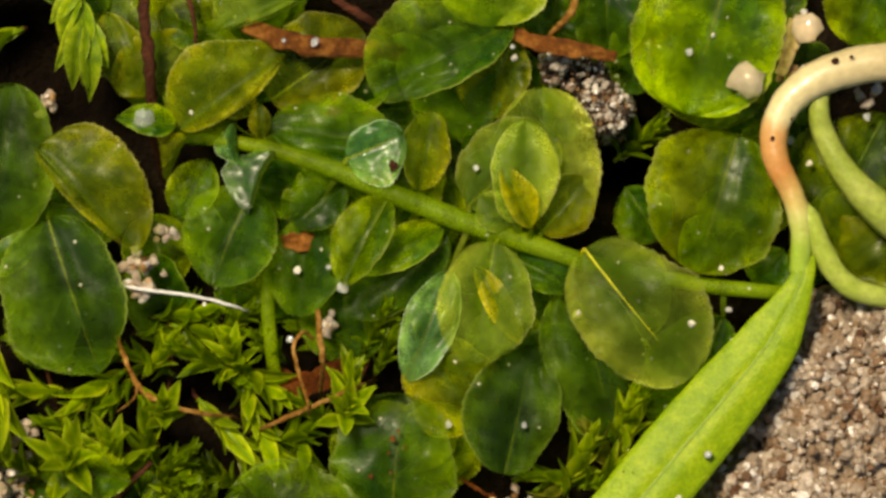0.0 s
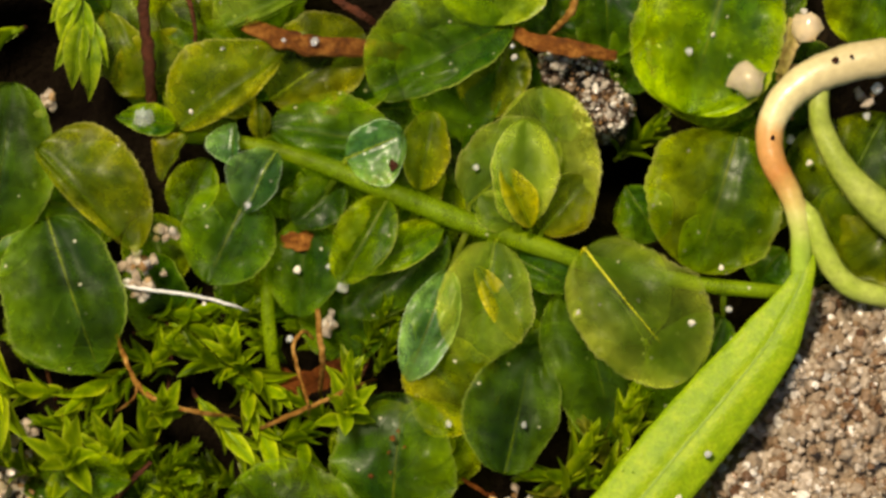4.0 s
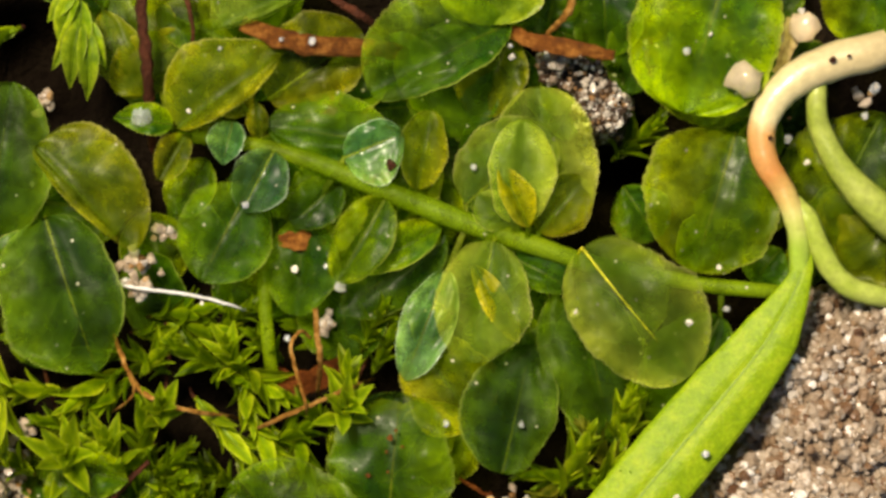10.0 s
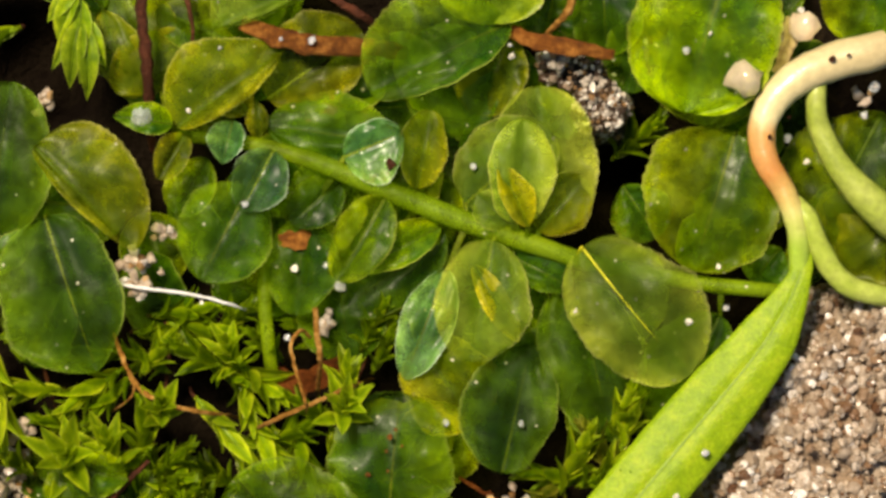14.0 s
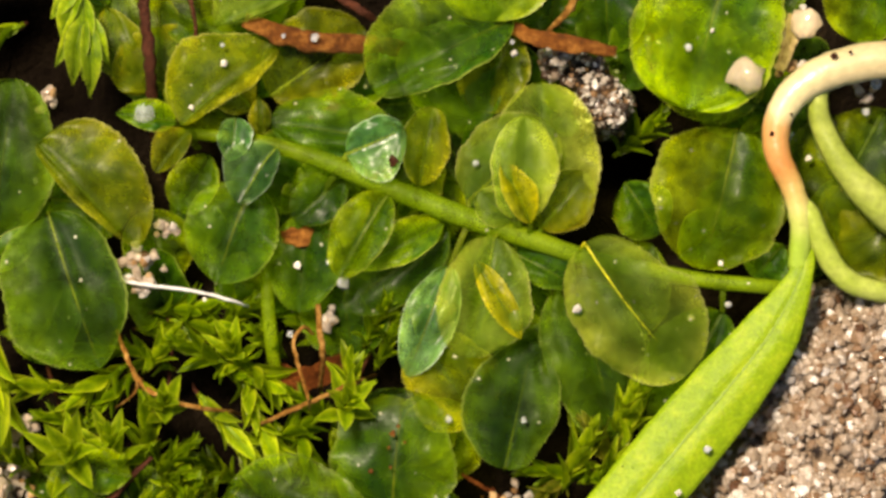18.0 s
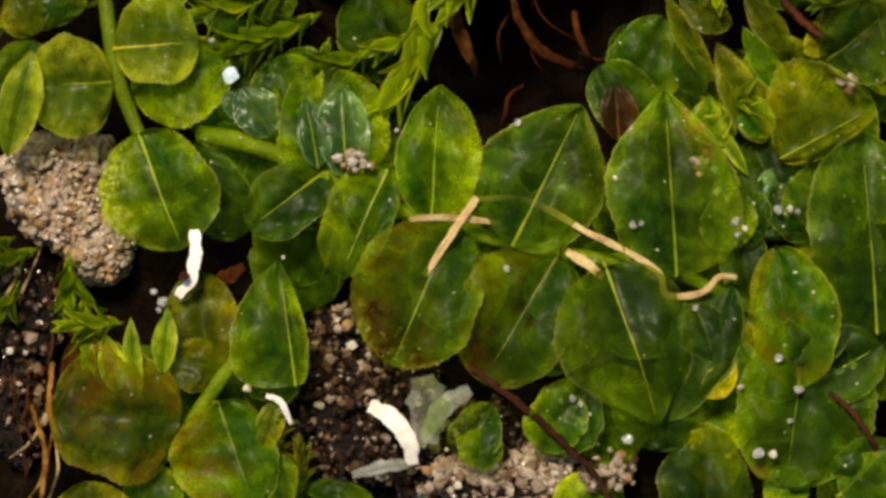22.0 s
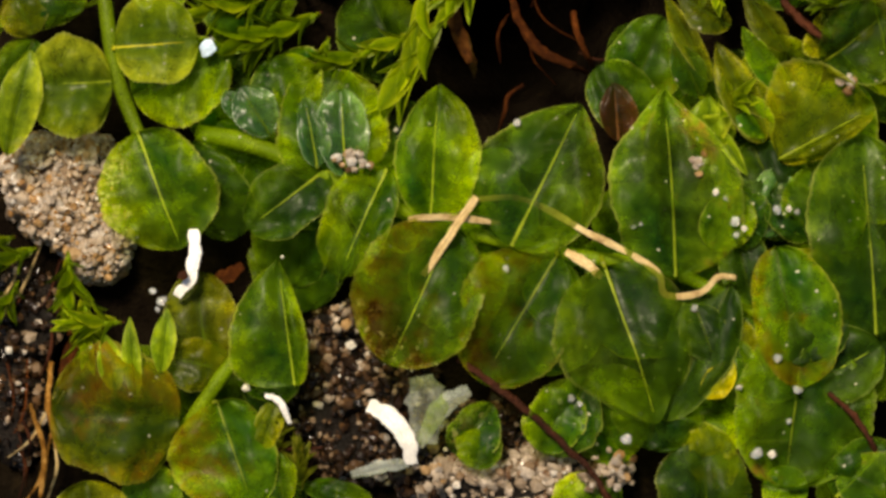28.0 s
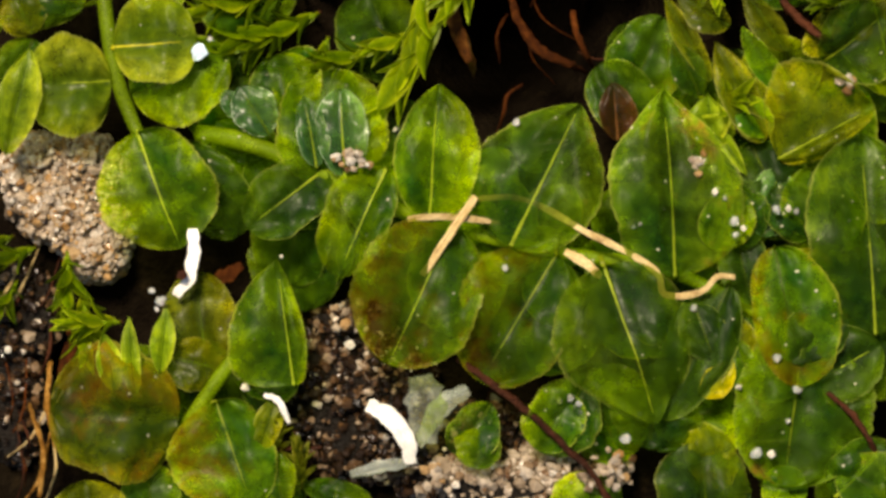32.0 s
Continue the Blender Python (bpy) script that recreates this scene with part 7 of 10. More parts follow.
leaf(shoot_g, (-11.73, -35.08, 5.0), (-12.46, -31.85, 5.2), 2.06, "bluish", stalk=(-11.97, -35.25, 4.21), form=(0.5, 0.5, 0.5), rib='strong', halves=(1.0, 0.96), fold=12, rib_size=0.08, roll=-5, arch=0.05, cup=0.08, wave=0.15)
leaf(shoot_g, (-11.92, -35.55, 4.1), (-13.27, -31.23, 4.3), 4.23, "lush", stalk=(-11.97, -35.25, 4.22), form=(0.55, 0.45, 0.42), rib='dull', halves=(0.98, 1.0), roll=3, arch=0.08, cup=0.16, fold=-5, wave=0.15)
leaf(shoot_g, (-14.06, -33.35, 3.7), (-15.12, -30.98, 3.9), 3.02, "lush", stalk=(-13.85, -34.48, 4.26), form=(0.5, 0.45, 0.45), rib='dull', halves=(1.0, 0.89), roll=-7, arch=0.04, cup=0.04, fold=9, wave=0.15)
leaf(shoot_g, (-11.27, -34.29, 3.4), (-9.49, -31.9, 3.6), 2.16, "dark", stalk=(-11.57, -35.01, 4.2), form=(0.5, 0.45, 0.5), rib='dull', halves=(1.0, 0.9), roll=4, arch=0.07, cup=0.12, fold=3, wave=0.15)
leaf(shoot_g, (-12.52, -34.95, 4.5), (-15.08, -37.67, 4.7), 2.67, "emerald", stalk=(-12.37, -35.19, 4.25), form=(0.5, 0.42, 0.5), rib='strong', reach=0.85, fold=8, roll=-3, arch=0.06, cup=0.08, wave=0.15)
leaf(shoot_g, (-10.24, -34.56, 4.8), (-11.32, -38.94, 5.0), 3.19, "lush", stalk=(-10.65, -35.29, 4.15), form=(0.5, 0.42, 0.55), rib='strong', halves=(1.0, 0.76), fold=12, roll=8, arch=0.05, cup=0.16, wave=0.15)
leaf(shoot_g, (-8.27, -36.14, 4.6), (-8.8, -31.04, 5.0), 3.79, "lush", stalk=(-8.09, -36.16, 4.0), form=(0.45, 0.45, 0.75), rib='strong', halves=(1.0, 0.75), fold=16, roll=-6, arch=0.08, cup=0.04, wave=0.15)
leaf(shoot_g, (-5.06, -36.64, 4.9), (-3.37, -30.89, 5.1), 5.25, "emerald", stalk=(-4.92, -36.18, 0), form=(0.36, 0.38, 0.8), rib='strong', rib_size=0.11, halves=(0.9, 1.0), key='late_a', reach=0.97, fold=3, cup=0.08, roll=0, arch=0.04, wave=0.15)
leaf(shoot_g, (1.32, -36.72, 4.6), (-0.37, -29.76, 4.8), 5.17, "emerald", stalk=(1.18, -36.16, 0), form=(0.38, 0.4, 1.0), rib='strong', key='late_b', reach=0.88, fold=6, cup=0.06, roll=6, arch=0.07, wave=0.15)
leaf(shoot_g, (-7.43, -36.22, 4.9), (-8.89, -41.88, 5.1), 5.08, "touched", stalk=(-7.17, -35.78, 3.98), form=(0.5, 0.42, 0.5), rib='strong', halves=(1.0, 0.82), key='late_c', reach=0.97, rib_size=0.08, roll=-5, arch=0.06, cup=0.16, fold=9, wave=0.15)
leaf(shoot_g, (-3.3, -36.68, 4.6), (-5.3, -41.96, 4.8), 4.48, "touched", stalk=(-3.41, -36.0, 3.8), form=(0.52, 0.42, 0.5), rib='strong', halves=(1.0, 0.9), fold=8, roll=3, arch=0.05, cup=0.04, wave=0.15)
leaf(shoot_g, (-1.43, -36.8, 5.0), (1.57, -42.34, 5.2), 5.25, "emerald", stalk=(-1.66, -36.36, 3.67), form=(0.42, 0.4, 0.8), rib='strong', halves=(1.0, 0.89), reach=0.98, fold=-4, cup=0.06, roll=-7, arch=0.08, wave=0.15)
leaf(shoot_g, (3.41, -36.7, 4.6), (1.82, -42.18, 4.8), 2.84, "deep", stalk=(3.27, -35.94, 3.5), form=(0.4, 0.5, 0.6), rib='dull', halves=(1.0, 0.91), fold=10, roll=4, arch=0.04, cup=0.08, wave=0.15)
leaf(shoot_g, (1.62, -41.05, 3.9), (1.37, -43.38, 4.1), 3.67, "dark", stalk=(1.6, -41.24, 0), form=(0.5, 0.45, 0.45), rib='dull', halves=(0.94, 1.0), roll=-3, arch=0.07, cup=0.16, fold=10, wave=0.15)
leaf(shoot_g, (4.86, -34.97, 4.7), (6.87, -39.99, 4.9), 3.62, "touched", stalk=(5.02, -35.37, 0), form=(0.5, 0.42, 0.45), rib='dull', halves=(0.71, 1.0), key='late_e', roll=8, arch=0.06, cup=0.04, fold=6, wave=0.15)
leaf(shoot_g, (6.46, -38.14, 4.5), (6.79, -43.9, 4.7), 6.03, "dark", stalk=(6.39, -37.38, 3.15), form=(0.5, 0.42, 0.5), rib='strong', halves=(0.8, 1.0), cup=0.05, roll=-6, arch=0.05, fold=-5, wave=0.15)
leaf(shoot_g, (4.47, -31.62, 4.2), (7.69, -29.05, 4.4), 6.04, "olive", stalk=(4.73, -31.41, 0), form=(0.45, 0.5, 0.6), rib='strong', halves=(0.26, 1.0), roll=0, arch=0.08, cup=0.08, fold=9, wave=0.15)
leaf(shoot_g, (9.26, -37.57, 4.3), (7.36, -30.16, 4.5), 5.09, "emerald", stalk=(9.11, -36.98, 0), form=(0.5, 0.42, 0.6), rib='strong', roll=6, arch=0.04, cup=0.16, fold=3, wave=0.15)
leaf(shoot_g, (8.13, -27.66, 4.0), (6.66, -24.3, 4.2), 3.71, "olive", stalk=(8.01, -27.39, 0), form=(0.5, 0.45, 0.5), rib='strong', halves=(0.93, 1.0), roll=-5, arch=0.07, cup=0.04, fold=-8, wave=0.15)
leaf(shoot_g, (-1.72, -31.95, 4.7), (-2.29, -29.83, 4.9), 1.46, "brown", stalk=(-1.77, -31.78, 0), form=(0.5, 0.6, 0.7), rib='brown', halves=(1.0, 0.88), label='reddish-brown dead leaf tip', roll=3, arch=0.06, cup=0.12, fold=5, wave=0.15)
leaf(shoot_g, (-0.6, -31.35, 3.9), (-2.94, -29.25, 4.1), 2.59, "emerald", stalk=(-0.79, -31.18, 0), form=(0.5, 0.45, 0.5), rib='dull', roll=-7, arch=0.05, cup=0.08, fold=10, wave=0.15)
leaf(shoot_g, (-1.61, -30.41, 2.6), (-0.78, -26.98, 2.8), 3.03, "dark", stalk=(-1.54, -30.14, 0), form=(0.5, 0.45, 0.5), rib='dull', roll=4, arch=0.08, cup=0.16, fold=6, wave=0.15)
leaf(shoot_g, (3.3, -31.12, 3.9), (5.41, -34.48, 4.1), 3.24, "deep", stalk=(3.47, -31.39, 0), form=(0.5, 0.45, 0.5), rib='dull', halves=(1.0, 0.93), roll=-3, arch=0.04, cup=0.04, fold=-5, wave=0.15)
leaf(shoot_g, (5.8, -31.79, 4.4), (5.81, -34.41, 4.6), 1.94, "dark", stalk=(5.8, -32.0, 0), form=(0.5, 0.45, 0.6), rib='dull', halves=(1.0, 0.89), roll=8, arch=0.07, cup=0.12, fold=9, wave=0.15)
leaf(shoot_g, (3.22, -34.42, 3.8), (4.36, -37.29, 4.0), 2.16, "deep", stalk=(3.31, -34.65, 0), form=(0.5, 0.45, 0.6), rib='dull', halves=(0.9, 1.0), roll=-6, arch=0.06, cup=0.08, fold=3, wave=0.15)
leaf(shoot_g, (4.18, -46.29, 4.2), (3.33, -42.71, 4.5), 3.56, "emerald", stalk=(4.06, -45.8, 0), wave=0.1, roll=10, arch=0.11, cup=-0.22, fold=11)
leaf(shoot_g, (11.92, -44.29, 4.3), (8.7, -42.77, 4.4), 2.59, "emerald", stalk=(11.47, -44.08, 0), roll=8, arch=0.15, cup=0.28, fold=5)
leaf(shoot_g, (-1.3, -41.12, 3.6), (-2.63, -44.2, 3.6), 2.8, "emerald", stalk=(-1.5, -41.58, 0), roll=-7, arch=0.1, cup=0.18, fold=11)
leaf(shoot_g, (-4.74, -42.72, 3), (-5.8, -44.88, 3), 2.05, "emerald", stalk=(-4.96, -43.17, 0), roll=-5, arch=0.12, cup=0.5, fold=5)
leaf(shoot_g, (-0.66, -30.69, 2.4), (-2.11, -27.42, 2.2), 2.59, "dark", stalk=(-0.86, -30.23, 0), roll=11, arch=0.08, cup=0.08, fold=18)
leaf(shoot_g, (5.46, -27.69, 4), (7.52, -25.37, 4.2), 3.24, "emerald", stalk=(5.79, -27.32, 0), rib='strong', roll=14, arch=0.13, cup=0.36, fold=18)
leaf(shoot_g, (4.64, -31.11, 3.7), (7.26, -29.78, 3.7), 3.24, "emerald", stalk=(5.09, -30.88, 0), roll=12, arch=0.13, cup=-0.12, fold=5)
leaf(shoot_g, (4.11, -39.52, 4), (4.02, -37.79, 4.2), 1.94, "emerald", stalk=(4.41, -37.51, 3.42), roll=0, arch=0.06, cup=-0.12, fold=-1)
leaf(shoot_g, (8.6, -40.07, 3.7), (9.72, -37.68, 3.6), 3.24, "dark", stalk=(7.89, -39.4, 1.88), roll=-7, arch=0.07, cup=0.4, fold=-3)
leaf(shoot_g, (4.29, -39.48, 4.5), (3.56, -37.86, 4.7), 1.72, "olive", stalk=(4.23, -39.35, 0), form=(0.5, 0.5, 0.8), rib='dull', halves=(1.0, 0.75), wave=0.14, roll=6, arch=0.05, cup=0.16, fold=-5)
leaf(shoot_g, (5.14, -40.64, 4.6), (3.92, -38.67, 4.8), 1.55, "lush", stalk=(5.04, -40.48, 0), form=(0.5, 0.5, 0.7), rib='dull', halves=(0.83, 1.0), wave=0.14, roll=-5, arch=0.08, cup=0.04, fold=9)
leaf(shoot_g, (7.3, -35.46, 4.7), (5.24, -36.25, 4.9), 2.58, "touched", stalk=(7.14, -35.52, 0), form=(0.5, 0.45, 0.5), rib='dull', halves=(0.75, 1.0), wave=0.14, roll=3, arch=0.04, cup=0.12, fold=3)
leaf(shoot_g, (8.01, -37.09, 4.8), (6.18, -39.15, 5.0), 3.01, "deep", stalk=(7.86, -37.25, 0), form=(0.5, 0.42, 0.45), rib='dull', halves=(1.0, 0.57), wave=0.14, roll=-7, arch=0.07, cup=0.08, fold=-8)
leaf(shoot_g, (6.82, -40.14, 4.3), (9.49, -37.93, 4.5), 3.23, "deep", stalk=(7.03, -39.96, 0), form=(0.5, 0.45, 0.5), rib='strong', halves=(0.8, 1.0), wave=0.12, roll=4, arch=0.06, cup=0.16, fold=5)
leaf(shoot_g, (2.52, -33.01, 4.3), (3.98, -35.16, 4.5), 2.37, "dark", stalk=(2.64, -33.18, 0), form=(0.5, 0.5, 0.7), rib='dull', halves=(0.91, 1.0), wave=0.14, roll=-3, arch=0.05, cup=0.04, fold=10)
leaf(shoot_g, (2.49, -35.42, 4.6), (3.14, -32.9, 4.8), 2.15, "lush", stalk=(2.54, -35.22, 0), form=(0.45, 0.5, 0.8), rib='dull', halves=(1.0, 0.9), wave=0.14, roll=8, arch=0.08, cup=0.12, fold=6)
leaf(shoot_g, (4.54, -32.0, 4.2), (4.33, -34.66, 4.4), 2.16, "bluish", stalk=(4.52, -32.21, 0), form=(0.5, 0.5, 0.6), rib='dull', halves=(0.9, 1.0), wave=0.14, roll=-6, arch=0.04, cup=0.08, fold=-5)
leaf(shoot_g, (6.24, -34.33, 4.4), (4.42, -32.68, 4.6), 2.37, "emerald", stalk=(6.09, -34.2, 0), form=(0.5, 0.5, 0.6), rib='dull', halves=(1.0, 0.91), wave=0.12, roll=0, arch=0.07, cup=0.16, fold=9)
leaf(shoot_g, (3.09, -43.85, 4.2), (4.63, -42.7, 4.4), 3.02, "olive", stalk=(3.21, -43.76, 0), form=(0.5, 0.45, 0.5), rib='dull', halves=(0.86, 1.0), wave=0.14, roll=6, arch=0.06, cup=0.04, fold=3)
leaf(shoot_g, (5.58, -44.3, 4.0), (3.69, -44.84, 4.2), 2.59, "deep", stalk=(5.43, -44.34, 0), form=(0.5, 0.5, 0.5), rib='dull', halves=(1.0, 0.83), wave=0.14, roll=-5, arch=0.05, cup=0.12, fold=-8)
leaf(shoot_g, (8.79, -43.96, 4.3), (10.36, -41.71, 4.5), 3.02, "dark", stalk=(8.92, -43.78, 0), form=(0.5, 0.45, 0.6), rib='strong', halves=(1.0, 0.86), wave=0.12, roll=3, arch=0.08, cup=0.08, fold=5)
leaf(shoot_g, (5.96, -44.01, 4.1), (7.71, -44.03, 4.3), 1.94, "lush", stalk=(6.1, -44.01, 0), form=(0.5, 0.5, 0.5), rib='dull', halves=(1.0, 0.89), wave=0.12, roll=-7, arch=0.04, cup=0.16, fold=10)
leaf(shoot_g, (2.21, -37.65, 5.0), (3.31, -39.64, 5.2), 1.89, "deep", stalk=(2.3, -37.81, 0), form=(0.5, 0.5, 0.7), rib='dull', halves=(1.0, 0.91), wave=0.14, roll=-3, arch=0.06, cup=0.12, fold=-5)
leaf(shoot_g, (3.01, -41.01, 4.9), (4.05, -39.51, 5.1), 1.29, "yellow", stalk=(3.09, -40.89, 0), form=(0.5, 0.6, 0.9), rib='dull', halves=(1.0, 0.83), wave=0.14, roll=8, arch=0.05, cup=0.08, fold=9)
leaf(shoot_g, (-2.09, -41.69, 3.7), (-2.54, -44.18, 3.9), 2.42, "lush", stalk=(-2.13, -41.89, 0), form=(0.5, 0.42, 0.45), rib='dull', halves=(1.0, 0.93), wave=0.1, roll=-6, arch=0.08, cup=0.16, fold=3)
leaf(shoot_g, (-4.81, -43.7, 3.4), (-4.98, -45.26, 3.6), 1.90, "lush", stalk=(-4.82, -43.82, 0), form=(0.5, 0.42, 0.45), rib='dull', halves=(1.0, 0.91), wave=0.1, roll=0, arch=0.04, cup=0.04, fold=-8)

shoot_h = thing("leafy_moss", 1.5, -30.06, 0, "clump of narrow folded olive moss leaves", "moss", "large-leaved moss shoots")
leaf(shoot_h, (1.41, -29.13, 4.4), (-0.96, -26.14, 4.8), 1.03, "olive", stalk=(1.22, -28.89, 0), form=(0.45, 0.6, 0.95), rib='dull', halves=(0.8, 1.0), fold=24, roll=0, arch=0.05, cup=0.16, wave=0.11)
leaf(shoot_h, (1.07, -29.72, 4.4), (-0.31, -27.87, 4.8), 1.47, "dark", stalk=(0.96, -29.57, 0), form=(0.45, 0.6, 0.95), rib='dull', halves=(0.8, 1.0), fold=24, roll=6, arch=0.08, cup=0.04, wave=0.11)
leaf(shoot_h, (1.86, -31.5, 4.4), (1.35, -29.63, 4.8), 1.81, "leafy", stalk=(1.82, -31.35, 0), form=(0.45, 0.6, 0.95), rib='dull', halves=(0.8, 1.0), fold=24, roll=-5, arch=0.04, cup=0.12, wave=0.11)
leaf(shoot_h, (3.76, -31.09, 4.4), (1.31, -27.63, 4.8), 1.72, "olive", stalk=(3.56, -30.81, 0), form=(0.45, 0.6, 0.95), rib='dull', halves=(0.8, 1.0), fold=24, roll=3, arch=0.07, cup=0.08, wave=0.11)
leaf(shoot_h, (4.38, -29.1, 4.4), (2.19, -26.91, 4.8), 1.21, "lush", stalk=(4.2, -28.92, 0), form=(0.45, 0.6, 0.95), rib='dull', halves=(0.8, 1.0), fold=24, roll=-7, arch=0.06, cup=0.16, wave=0.11)
leaf(shoot_h, (4.14, -30.02, 4.4), (1.64, -28.53, 4.8), 1.29, "olive", stalk=(3.94, -29.9, 0), form=(0.45, 0.6, 0.95), rib='dull', halves=(0.8, 1.0), fold=24, roll=4, arch=0.05, cup=0.04, wave=0.11)
leaf(shoot_h, (4.06, -27.5, 4.4), (1.98, -25.46, 4.8), 1.29, "olive", stalk=(3.89, -27.34, 0), form=(0.45, 0.6, 0.95), rib='dull', halves=(0.8, 1.0), fold=24, roll=-3, arch=0.08, cup=0.12, wave=0.11)
leaf(shoot_h, (1.89, -30.89, 4.4), (3.37, -32.47, 4.8), 0.65, "leafy", stalk=(2.01, -31.02, 0), form=(0.45, 0.6, 0.95), rib='dull', halves=(0.8, 1.0), fold=24, roll=8, arch=0.04, cup=0.08, wave=0.11)
leaf(shoot_h, (1.73, -26.94, 4.4), (-0.49, -26.06, 4.8), 1.47, "olive", stalk=(1.55, -26.87, 0), form=(0.45, 0.6, 0.95), rib='dull', halves=(0.8, 1.0), fold=24, roll=-6, arch=0.07, cup=0.16, wave=0.11)
leaf(shoot_h, (2.61, -31.03, 4.4), (1.0, -30.65, 4.8), 1.29, "leafy", stalk=(2.48, -31.0, 0), form=(0.45, 0.6, 0.95), rib='dull', halves=(0.8, 1.0), fold=24, roll=0, arch=0.06, cup=0.04, wave=0.11)
leaf(shoot_h, (3.89, -30.81, 4.4), (2.31, -29.34, 4.8), 1.55, "lush", stalk=(3.76, -30.69, 0), form=(0.45, 0.6, 0.95), rib='dull', halves=(0.8, 1.0), fold=24, roll=6, arch=0.05, cup=0.12, wave=0.11)

shoot_i = thing("leafy_moss", -16.97, -45, 0, "moss shoot with brown-stained round leaf and younger green leaves", "moss", "large-leaved moss shoots")
stem(shoot_i, [(-16.28, -45.8, 3.4), (-16.02, -45.31, 3.9), (-15.3, -43.76, 4.1), (-14.57, -42.28, 3.9), (-14.28, -41.63, 2.5), (-14.26, -41.43, 0)], [0.22, 0.26, 0.28, 0.28, 0.24, 0.16], stem_green)
leaf(shoot_i, (-16.39, -45.29, 4.5), (-21.32, -45.57, 4.7), 5.26, "stained", stalk=(-16.78, -45.31, 0), form=(0.5, 0.42, 0.42), rib='dull', halves=(0.93, 1.0), reach=0.6, roll=-5, arch=0.08, cup=0.08, fold=-5, wave=0.15)
leaf(shoot_i, (-18.96, -44.63, 4.9), (-19.72, -42.58, 5.1), 1.03, "leafy", stalk=(-19.02, -44.47, 0), form=(0.5, 0.6, 0.9), rib='dull', halves=(0.92, 1.0), fold=20, roll=3, arch=0.04, cup=0.16, wave=0.15)
leaf(shoot_i, (-18.17, -44.76, 5.0), (-18.91, -41.74, 5.2), 0.77, "leafy", stalk=(-18.23, -44.52, 0), form=(0.45, 0.6, 0.95), rib='dull', fold=20, roll=-7, arch=0.07, cup=0.04, wave=0.15)
leaf(shoot_i, (-17.38, -43.66, 4.9), (-17.57, -41.18, 5.1), 0.95, "leafy", stalk=(-17.4, -43.46, 0), form=(0.45, 0.6, 0.9), rib='dull', halves=(0.91, 1.0), fold=20, roll=4, arch=0.06, cup=0.12, wave=0.15)
leaf(shoot_i, (-15.11, -44.41, 4.3), (-13.05, -48.16, 4.5), 4.91, "touched", stalk=(-15.36, -44.53, 4.0), form=(0.5, 0.42, 0.5), rib='strong', halves=(1.0, 0.63), rib_size=0.085, roll=-3, arch=0.05, cup=0.08, fold=5, wave=0.15)
leaf(shoot_i, (-12.28, -43.26, 4.6), (-13.75, -38.67, 4.8), 4.82, "lush", stalk=(-12.4, -42.89, 0), form=(0.34, 0.32, 0.9), rib='strong', halves=(0.27, 1.0), key='late_d', fold=-8, wave=0.08, cup=0.1, roll=0, arch=0.05)
leaf(shoot_i, (-15.52, -43.62, 3.8), (-16.78, -39.63, 4.0), 3.11, "olive", stalk=(-15.39, -43.99, 4.0), form=(0.5, 0.42, 0.5), rib='dull', halves=(1.0, 0.92), roll=-6, arch=0.04, cup=0.04, fold=6, wave=0.15)
leaf(shoot_i, (-15.25, -43.13, 4.0), (-17.4, -43.06, 4.2), 2.07, "olive", stalk=(-15.32, -43.75, 4.0), form=(0.5, 0.42, 0.42), rib='dull', halves=(0.92, 1.0), roll=0, arch=0.07, cup=0.12, fold=-5, wave=0.15)
leaf(shoot_i, (-13.24, -46.05, 4.5), (-12.85, -43.75, 4.7), 1.12, "olive", stalk=(-13.21, -45.87, 0), form=(0.5, 0.5, 0.7), rib='dull', halves=(1.0, 0.92), roll=6, arch=0.06, cup=0.08, fold=9, wave=0.15)
leaf(shoot_i, (-11.95, -47.77, 3.9), (-12.54, -45.9, 4.1), 1.38, "lush", stalk=(-12.0, -47.62, 0), form=(0.5, 0.5, 0.6), rib='dull', halves=(0.94, 1.0), roll=-5, arch=0.05, cup=0.16, fold=3, wave=0.15)
leaf(shoot_i, (-18.87, -50.95, 4), (-19.56, -48.22, 4.1), 2.8, "olive", stalk=(-18.99, -50.47, 0), roll=8, arch=0.09, cup=0.06, fold=18)
leaf(shoot_i, (-16.65, -49.92, 3.6), (-17.34, -47.19, 3.7), 2.37, "dark", stalk=(-16.77, -49.44, 0), roll=8, arch=0.15, cup=0.41, fold=-7)
leaf(shoot_i, (-10.03, -47.7, 3), (-10, -46.59, 3.1), 2.59, "dark", stalk=(-10.02, -47.2, 0), roll=-7, arch=0.09, cup=-0.18, fold=-1)

shoot_j = thing("leafy_moss", 7.23, -21.94, 0, "pale translucent moss leaf among roots", "moss", "large-leaved moss shoots")
leaf(shoot_j, (7.91, -21.13, 4.2), (6.96, -23.07, 4.3), 2.06, "pale", stalk=(7.69, -21.58, 0), cup=0.3, roll=9, arch=0.08, fold=16)
leaf(shoot_j, (5.18, -25.76, 3.4), (6.18, -27.13, 3.4), 2.31, "olive", stalk=(5.47, -26.16, 0), roll=11, arch=0.12, cup=0.31, fold=17)
leaf(shoot_j, (3.92, -23.79, 3), (4.52, -25.41, 3), 1.68, "lush", stalk=(4.09, -24.26, 0), roll=-1, arch=0.12, cup=0.4, fold=-1)
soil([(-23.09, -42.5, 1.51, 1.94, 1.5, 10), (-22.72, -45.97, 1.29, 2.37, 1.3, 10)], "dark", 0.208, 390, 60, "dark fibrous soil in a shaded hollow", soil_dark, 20)
